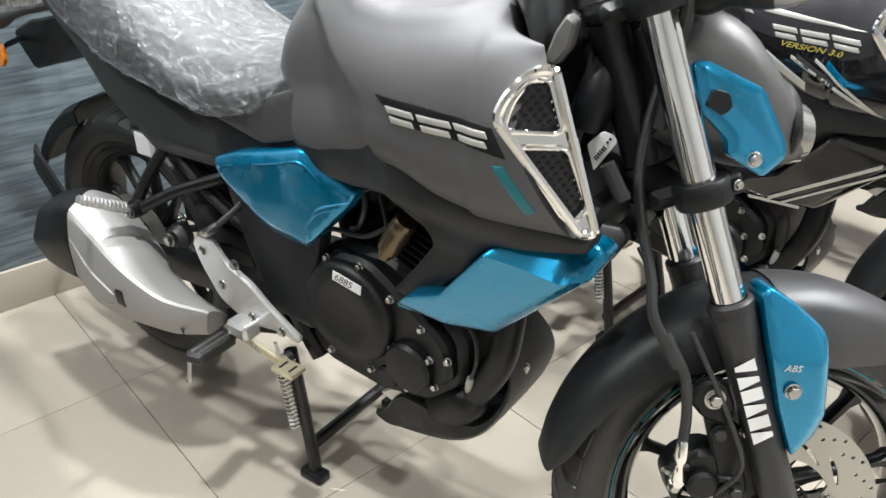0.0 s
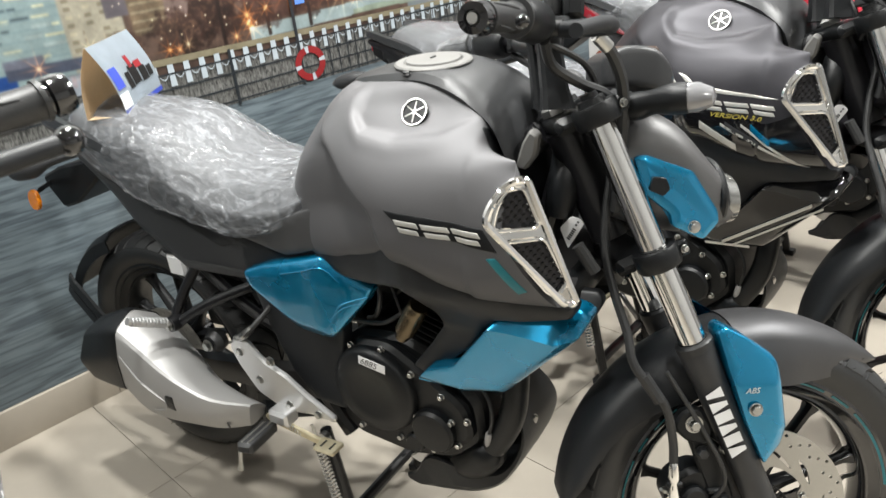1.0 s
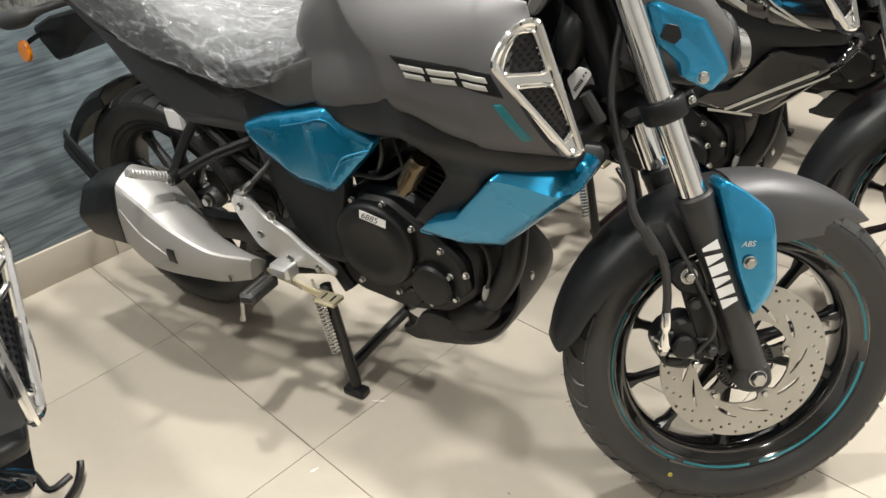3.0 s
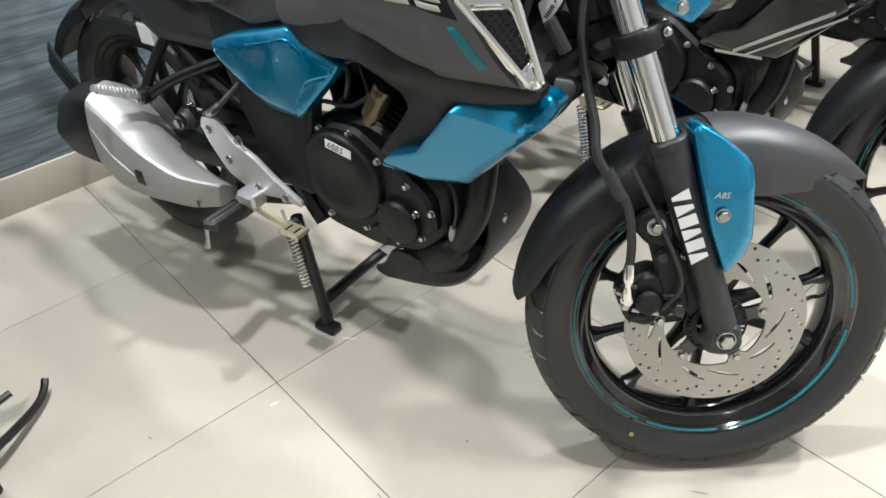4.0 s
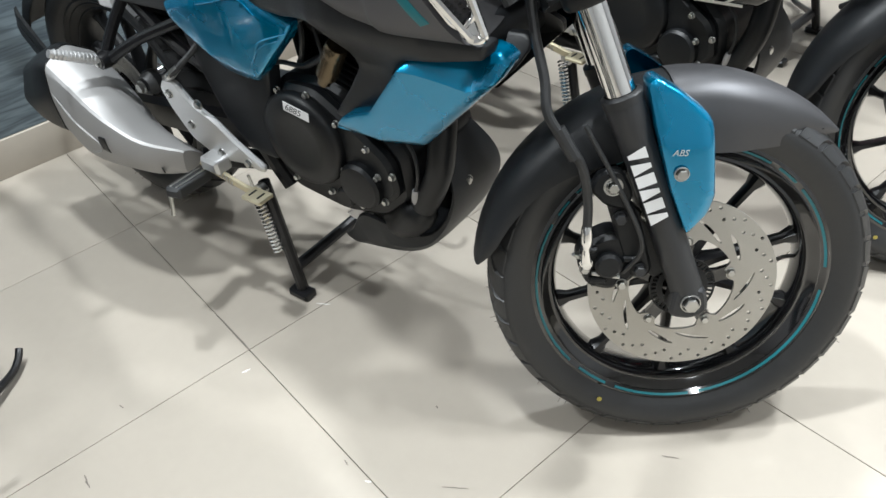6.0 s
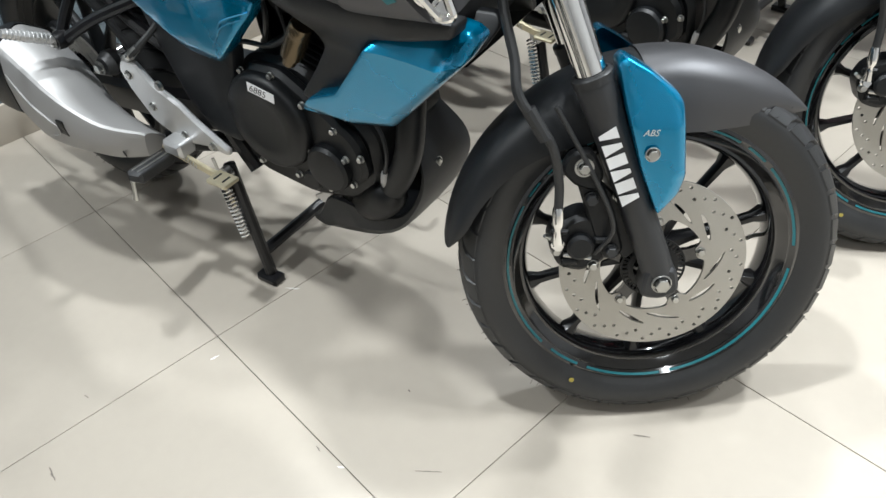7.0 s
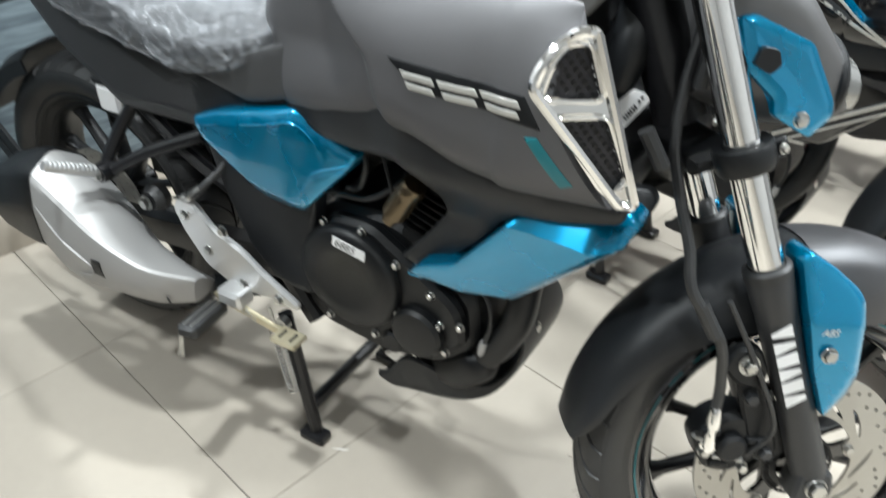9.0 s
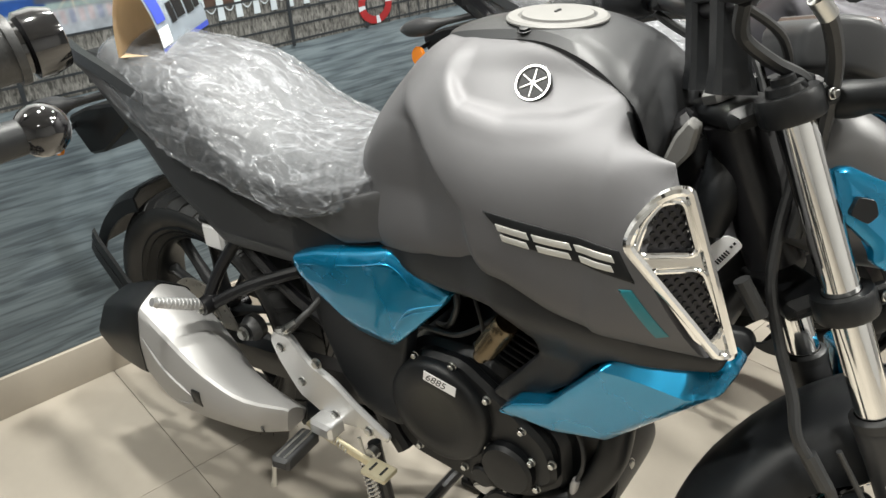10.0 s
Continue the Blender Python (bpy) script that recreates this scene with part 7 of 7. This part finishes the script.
    cell(0.43, 0.56, 0.99, 1.17, 0.0, (116, 100, 80), 0.95, 0.2)
    for k in range(7):
        cell(0.435, 0.555, 1.0 + 0.024 * k, 1.006 + 0.024 * k, 0.0, (168, 158, 132), 0.7, 0.2)
    cell(0.56, 0.605, 1.135, 1.175, 0.0, (150, 178, 206), 1, 0.04)
    cell(0.535, 0.70, 1.02, 1.135, 0.0, (138, 118, 112), 0.9, 0.1)
    # beige pillar, shopfronts, awning, roofs
    ink((B < 0.05 - 0.19 * (Z - 0.98)) & (B > -0.3) & (Z > 0.965) & (Z < 1.26), (178, 172, 168), 1, 0.02)
    cell(-0.62, 0.33, 0.868, 0.950, -0.03, (186, 196, 208), 1, 0.08)
    for k in range(14):
        x = 0.02 + 0.021 * k
        cell(x, x + 0.013, 0.895, 0.925, -0.03, (206, 190, 196) if k % 3 else (150, 160, 190), 0.8, 0.1)
    cell(-0.4, 0.10, 0.952, 0.985, -0.05, (36, 82, 158), 1, 0.08)
    cell(0.08, 0.28, 0.945, 0.975, -0.03, (84, 92, 112), 1, 0.1)
    cell(0.08, 0.18, 0.972, 0.995, 0.0, (120, 122, 140), 0.9, 0.1)
    cell(0.28, 0.44, 0.90, 0.985, 0.0, (128, 92, 68), 0.75, 0.25)
    # red brick warehouse and the pale quay road
    cell(1.42, 1.95, 0.945, 1.22, -0.03, (172, 70, 52), 1, 0.06)
    cell(1.42, 1.95, 1.21, 1.75, -0.03, (120, 112, 104), 1, 0.06)
    for i in range(11):
        for k in range(4):
            for q in (0, 0.012):
                x, y = 1.437 + 0.047 * i + q, 0.985 + 0.056 * k
                cell(x, x + 0.008, y, y + 0.024, -0.03, (74, 40, 38) if k else (236, 190, 140), 0.9)
    road = 0.905 + 0.01 * np.clip(1 - np.abs(B - 1.3) / 0.5, 0, 1)
    ink((B > 0.79) & (Z > road) & (Z < road + 0.042), (178, 198, 200), 1, 0.04)
    ink((B > 1.2) & (Z > road) & (Z < road + 0.018), (168, 184, 160), 0.8, 0.06)
    # wooded far bank past the warehouse
    ink((B > 1.93) & (Z < 1.12 + 0.02 * mid), (112, 104, 66), 1, 0.22)
    ink((B > 1.93) & (Z < 1.08) & (mid + 0.5 * fine > 0.6), (62, 62, 40), 0.8, 0.2)
    ink((B > 1.93) & (Z < 1.0) & (mid - 0.4 * wide > 1.1), (160, 124, 76), 0.7, 0.2)
    # bare trees: ragged crowns of fine twigs
    for cb, cz, rr, dark in ((0.70, 1.045, 0.118, 0.95), (0.565, 0.985, 0.075, 0.8), (1.02, 0.985, 0.05, 0.6), (0.86, 0.97, 0.05, 0.5), (0.40, 0.965, 0.05, 0.5)):
        d = np.hypot((B - cb) / 1.02, (Z - cz) / 0.95) / rr + 0.16 * mid + 0.10 * fine
        crown = np.clip((1.05 - d) / 0.22, 0, 1)
        ink(crown, (74, 54, 47), dark, 0.22)
        ink(crown * (fine > 0.9), (120, 92, 74), 0.6, 0.2)
        ink((np.abs(B - cb) < 0.006) & (Z < cz) & (Z > 0.91), (48, 36, 32), 0.9)
    C[:] = soft(C, 0.6)
    # points of light and glowing street lamps
    G = np.zeros_like(C)
    for _ in range(300):
        x, y = rng.uniform(0.30, 1.44), rng.uniform(0.93, 1.6)
        i, k = int((y - z0) / step), int((x - b0) / step)
        G[i, k] += np.array((1.0, 0.92, 0.75)) * rng.uniform(0.8, 3.5)
    C += soft(G, 0.62)
    for x, y, s, hot in ((0.79, 0.985, 0.017, 0), (0.945, 1.035, 0.022, 0), (0.86, 0.995, 0.012, 0), (1.16, 0.995, 0.026, 1), (1.10, 1.005, 0.016, 0), (0.74, 0.93, 0.010, 0), (0.80, 0.945, 0.014, 0), (0.79, 0.962, 0.012, 0), (0.30, 0.915, 0.018, 0), (0.16, 0.962, 0.014, 0), (0.52, 0.935, 0.012, 0), (0.35, 0.965, 0.012, 0), (0.30, 0.985, 0.010, 1), (1.90, 0.99, 0.02, 0), (0.84, 1.13, 0.016, 1), (0.66, 1.13, 0.012, 1), (0.58, 0.94, 0.010, 1), (0.55, 0.93, 0.010, 0), (1.22, 0.97, 0.012, 0)):
        d = np.hypot(B - x, Z - y) / s
        a_ = np.arctan2(Z - y, B - x)
        star = np.exp(-(d * (1.6 - 1.0 * np.abs(np.cos(4 * a_)) ** 6)) ** 1.3)
        C += (0.65 * star)[..., None] * np.array((0.95, 0.85, 0.62) if hot else (1.0, 0.52, 0.16)) + (0.6 * np.exp(-(d / 0.45) ** 2))[..., None] * np.array((0.6, 0.6, 0.5))
    C *= (1 + 0.03 * wide + 0.006 * fine)[..., None]
    C = 0.47 * np.clip(C, 0.02, 1.0) ** 2.2
    me = bpy.data.meshes.new("city_print")
    co = np.stack([np.full(B.size, a), B.ravel(), Z.ravel()], 1)
    me.vertices.add(B.size)
    me.vertices.foreach_set("co", co.ravel().astype(np.float32))
    q = (np.arange(nz - 1)[:, None] * nb + np.arange(nb - 1)[None]).ravel()
    quads = np.stack([q, q + 1, q + 1 + nb, q + nb], 1).ravel().astype(np.int32)
    me.loops.add(len(quads))
    me.loops.foreach_set("vertex_index", quads)
    me.polygons.add(len(q))
    me.polygons.foreach_set("loop_start", (4 * np.arange(len(q))).astype(np.int32))
    me.update(calc_edges=True)
    at = me.color_attributes.new("ink", "FLOAT_COLOR", "POINT")
    at.data.foreach_set("color", np.concatenate([C.reshape(-1, 3), np.ones((B.size, 1))], 1).ravel().astype(np.float32))
    mat = material("printed city ink", (0.4, 0.4, 0.4), 0.38, bump=0.05, bump_scale=400)
    at_n = mat.node_tree.nodes.new("ShaderNodeAttribute")
    at_n.attribute_name = "ink"
    mat.node_tree.links.new(at_n.outputs["Color"], mat.node_tree.nodes["Principled BSDF"].inputs["Base Color"])
    me.materials.append(mat)
    ob = new("city_print", me)
    ob.parent = top
    tagged(ob, "printed dusk city with lit office blocks and bare trees")


def mural():
    top = thing("mural", "night cityscape wall print with a quay railing and slate water", "mural", ROOM)
    rng = random.Random(5)
    lay = lambda k: WALL_A + 0.004 + 0.0004 * k

    def poly(name, pts, k, mat, bm=None, label=""):
        own = bm is None
        bm = bm or bmesh.new()
        bm.faces.new([bm.verts.new((lay(k), b, z)) for b, z in pts])
        return part(name, bm, mat, top, label) if own else bm

    def rect(bm, b0, b1, z0, z1, k, sl=0.0):
        bm.faces.new([bm.verts.new((lay(k), b, z)) for b, z in ((b0, z0), (b1, z0 + sl * (b1 - b0)), (b1, z1 + sl * (b1 - b0)), (b0, z1))])

    bank = bank_material()
    quay = flat("printed pale quay", (0.45, 0.55, 0.58), stain=0.2)
    lawn = flat("printed quay edge", (0.17, 0.15, 0.10), stain=0.4, scale=30)
    rail_m = flat("printed black railing", (0.018, 0.022, 0.026))
    bol = flat("printed white bollard", (0.36, 0.41, 0.45))
    ring_r = flat("printed red lifebuoy", (0.20, 0.016, 0.018), stain=0.3)
    sign = flat("printed blue sign", (0.10, 0.22, 0.62))

    B0, B1 = NEAR_B + 0.3, 2.55
    poly("water_print", [(B0, 0.112), (B1, 0.112), (B1, 0.74), (B0, 0.74)], 0, water_material(), None, "slate blue rippled water")
    poly("bank_print", [(B0, 0.735), (1.80, 0.735), (1.80, 0.875), (B0, 0.875)], 1, bank, None, "rough stone bank")
    city_print(top, lay(2))
    poly("far_bank_print", [(1.80, 0.735), (2.55, 0.735), (2.55, 0.872), (1.80, 0.872)], 1, flat("printed olive bank", (0.11, 0.10, 0.055), stain=0.6, scale=30), None, "olive wooded far bank")
    poly("water_print", [(1.86, 0.730), (2.55, 0.730), (2.55, 0.775), (1.86, 0.800)], 2, water_material(), None, "slate blue water")
    poly("quay_edge", [(0.42, 0.898), (1.95, 0.872), (1.95, 0.888), (0.42, 0.917)], 10, lawn, None, "dark quay edge")
    poly("end_screen", [(1.80, 0.735), (1.87, 0.735), (1.90, 0.905), (1.82, 0.905)], 12, quay, None, "pale screen at the railing's end")
    poly("sign_print", [(0.968, 0.985), (1.005, 0.985), (1.005, 1.025), (0.968, 1.025)], 12, sign)
    # bollards with a chain, then the railing
    for i in range(30):
        b = 0.455 + 0.0505 * i
        if b > 1.78:
            break
        bm = bmesh.new()
        w = 0.0095 if b < 1.0 else 0.0085
        bm.faces.new([bm.verts.new((lay(12), x, z)) for x, z in ((b - w, 0.835), (b + w, 0.835), (b + w * 0.85, 0.872), (b + w * 1.05, 0.876), (b + w * 0.9, 0.897 - 0.006 * (b - 0.5)), (b - w * 0.9, 0.897 - 0.006 * (b - 0.5)), (b - w * 1.05, 0.876), (b - w * 0.85, 0.872))])
        part("bollard_print", bm, bol, top)
    for i in range(26):
        b = 0.455 + 0.0505 * i
        bm = bmesh.new()
        top_e = [(b + 0.0095 + 0.0315 * k / 6, 0.874 - 0.016 * math.sin(math.pi * k / 6)) for k in range(7)]
        vs = [bm.verts.new((lay(12.5), x, z + d)) for d in (0.0, -0.0035) for x, z in top_e]
        for k in range(6):
            bm.faces.new((vs[k], vs[k + 1], vs[k + 8], vs[k + 7]))
        part("chain_print", bm, bol, top)
    for b in (-1.6, -1.2, -0.8, -0.4, 0.0, 0.36, 0.70):
        bm = bmesh.new()
        rect(bm, b - 0.005, b + 0.005, 0.73, 0.90, 14)
        part("rail_post_print", bm, rail_m, top)
    bm = bmesh.new()
    rect(bm, 0.945, 0.957, 0.735, 1.04, 14)
    part("lamp_post_print", bm, rail_m, top)
    for z in (0.868, 0.825, 0.782, 0.742):
        bm = bmesh.new()
        rect(bm, B0, 1.80, z, z + 0.0055, 13)
        part("rail_print", bm, rail_m, top)
    for i in range(21):
        bm = bmesh.new()
        b = 1.03 + 0.038 * i
        rect(bm, b, b + 0.0045, 0.735, 0.872, 13.5)
        part("rail_bar_print", bm, rail_m, top)
    bm = bmesh.new()
    for i in range(24):
        a0, a1 = 2 * math.pi * i / 24, 2 * math.pi * (i + 1) / 24
        d = bmesh.new() if i % 6 == 0 else bm
        d.faces.new([d.verts.new((lay(15), 0.985 + r * 1.08 * math.cos(a), 0.795 + r * math.sin(a))) for r, a in ((0.034, a0), (0.056, a0), (0.056, a1), (0.034, a1))])
        if d is not bm:
            part("lifebuoy_band_print", d, bol, top)
    part("lifebuoy_print", bm, ring_r, top, "red lifebuoy")


mural()
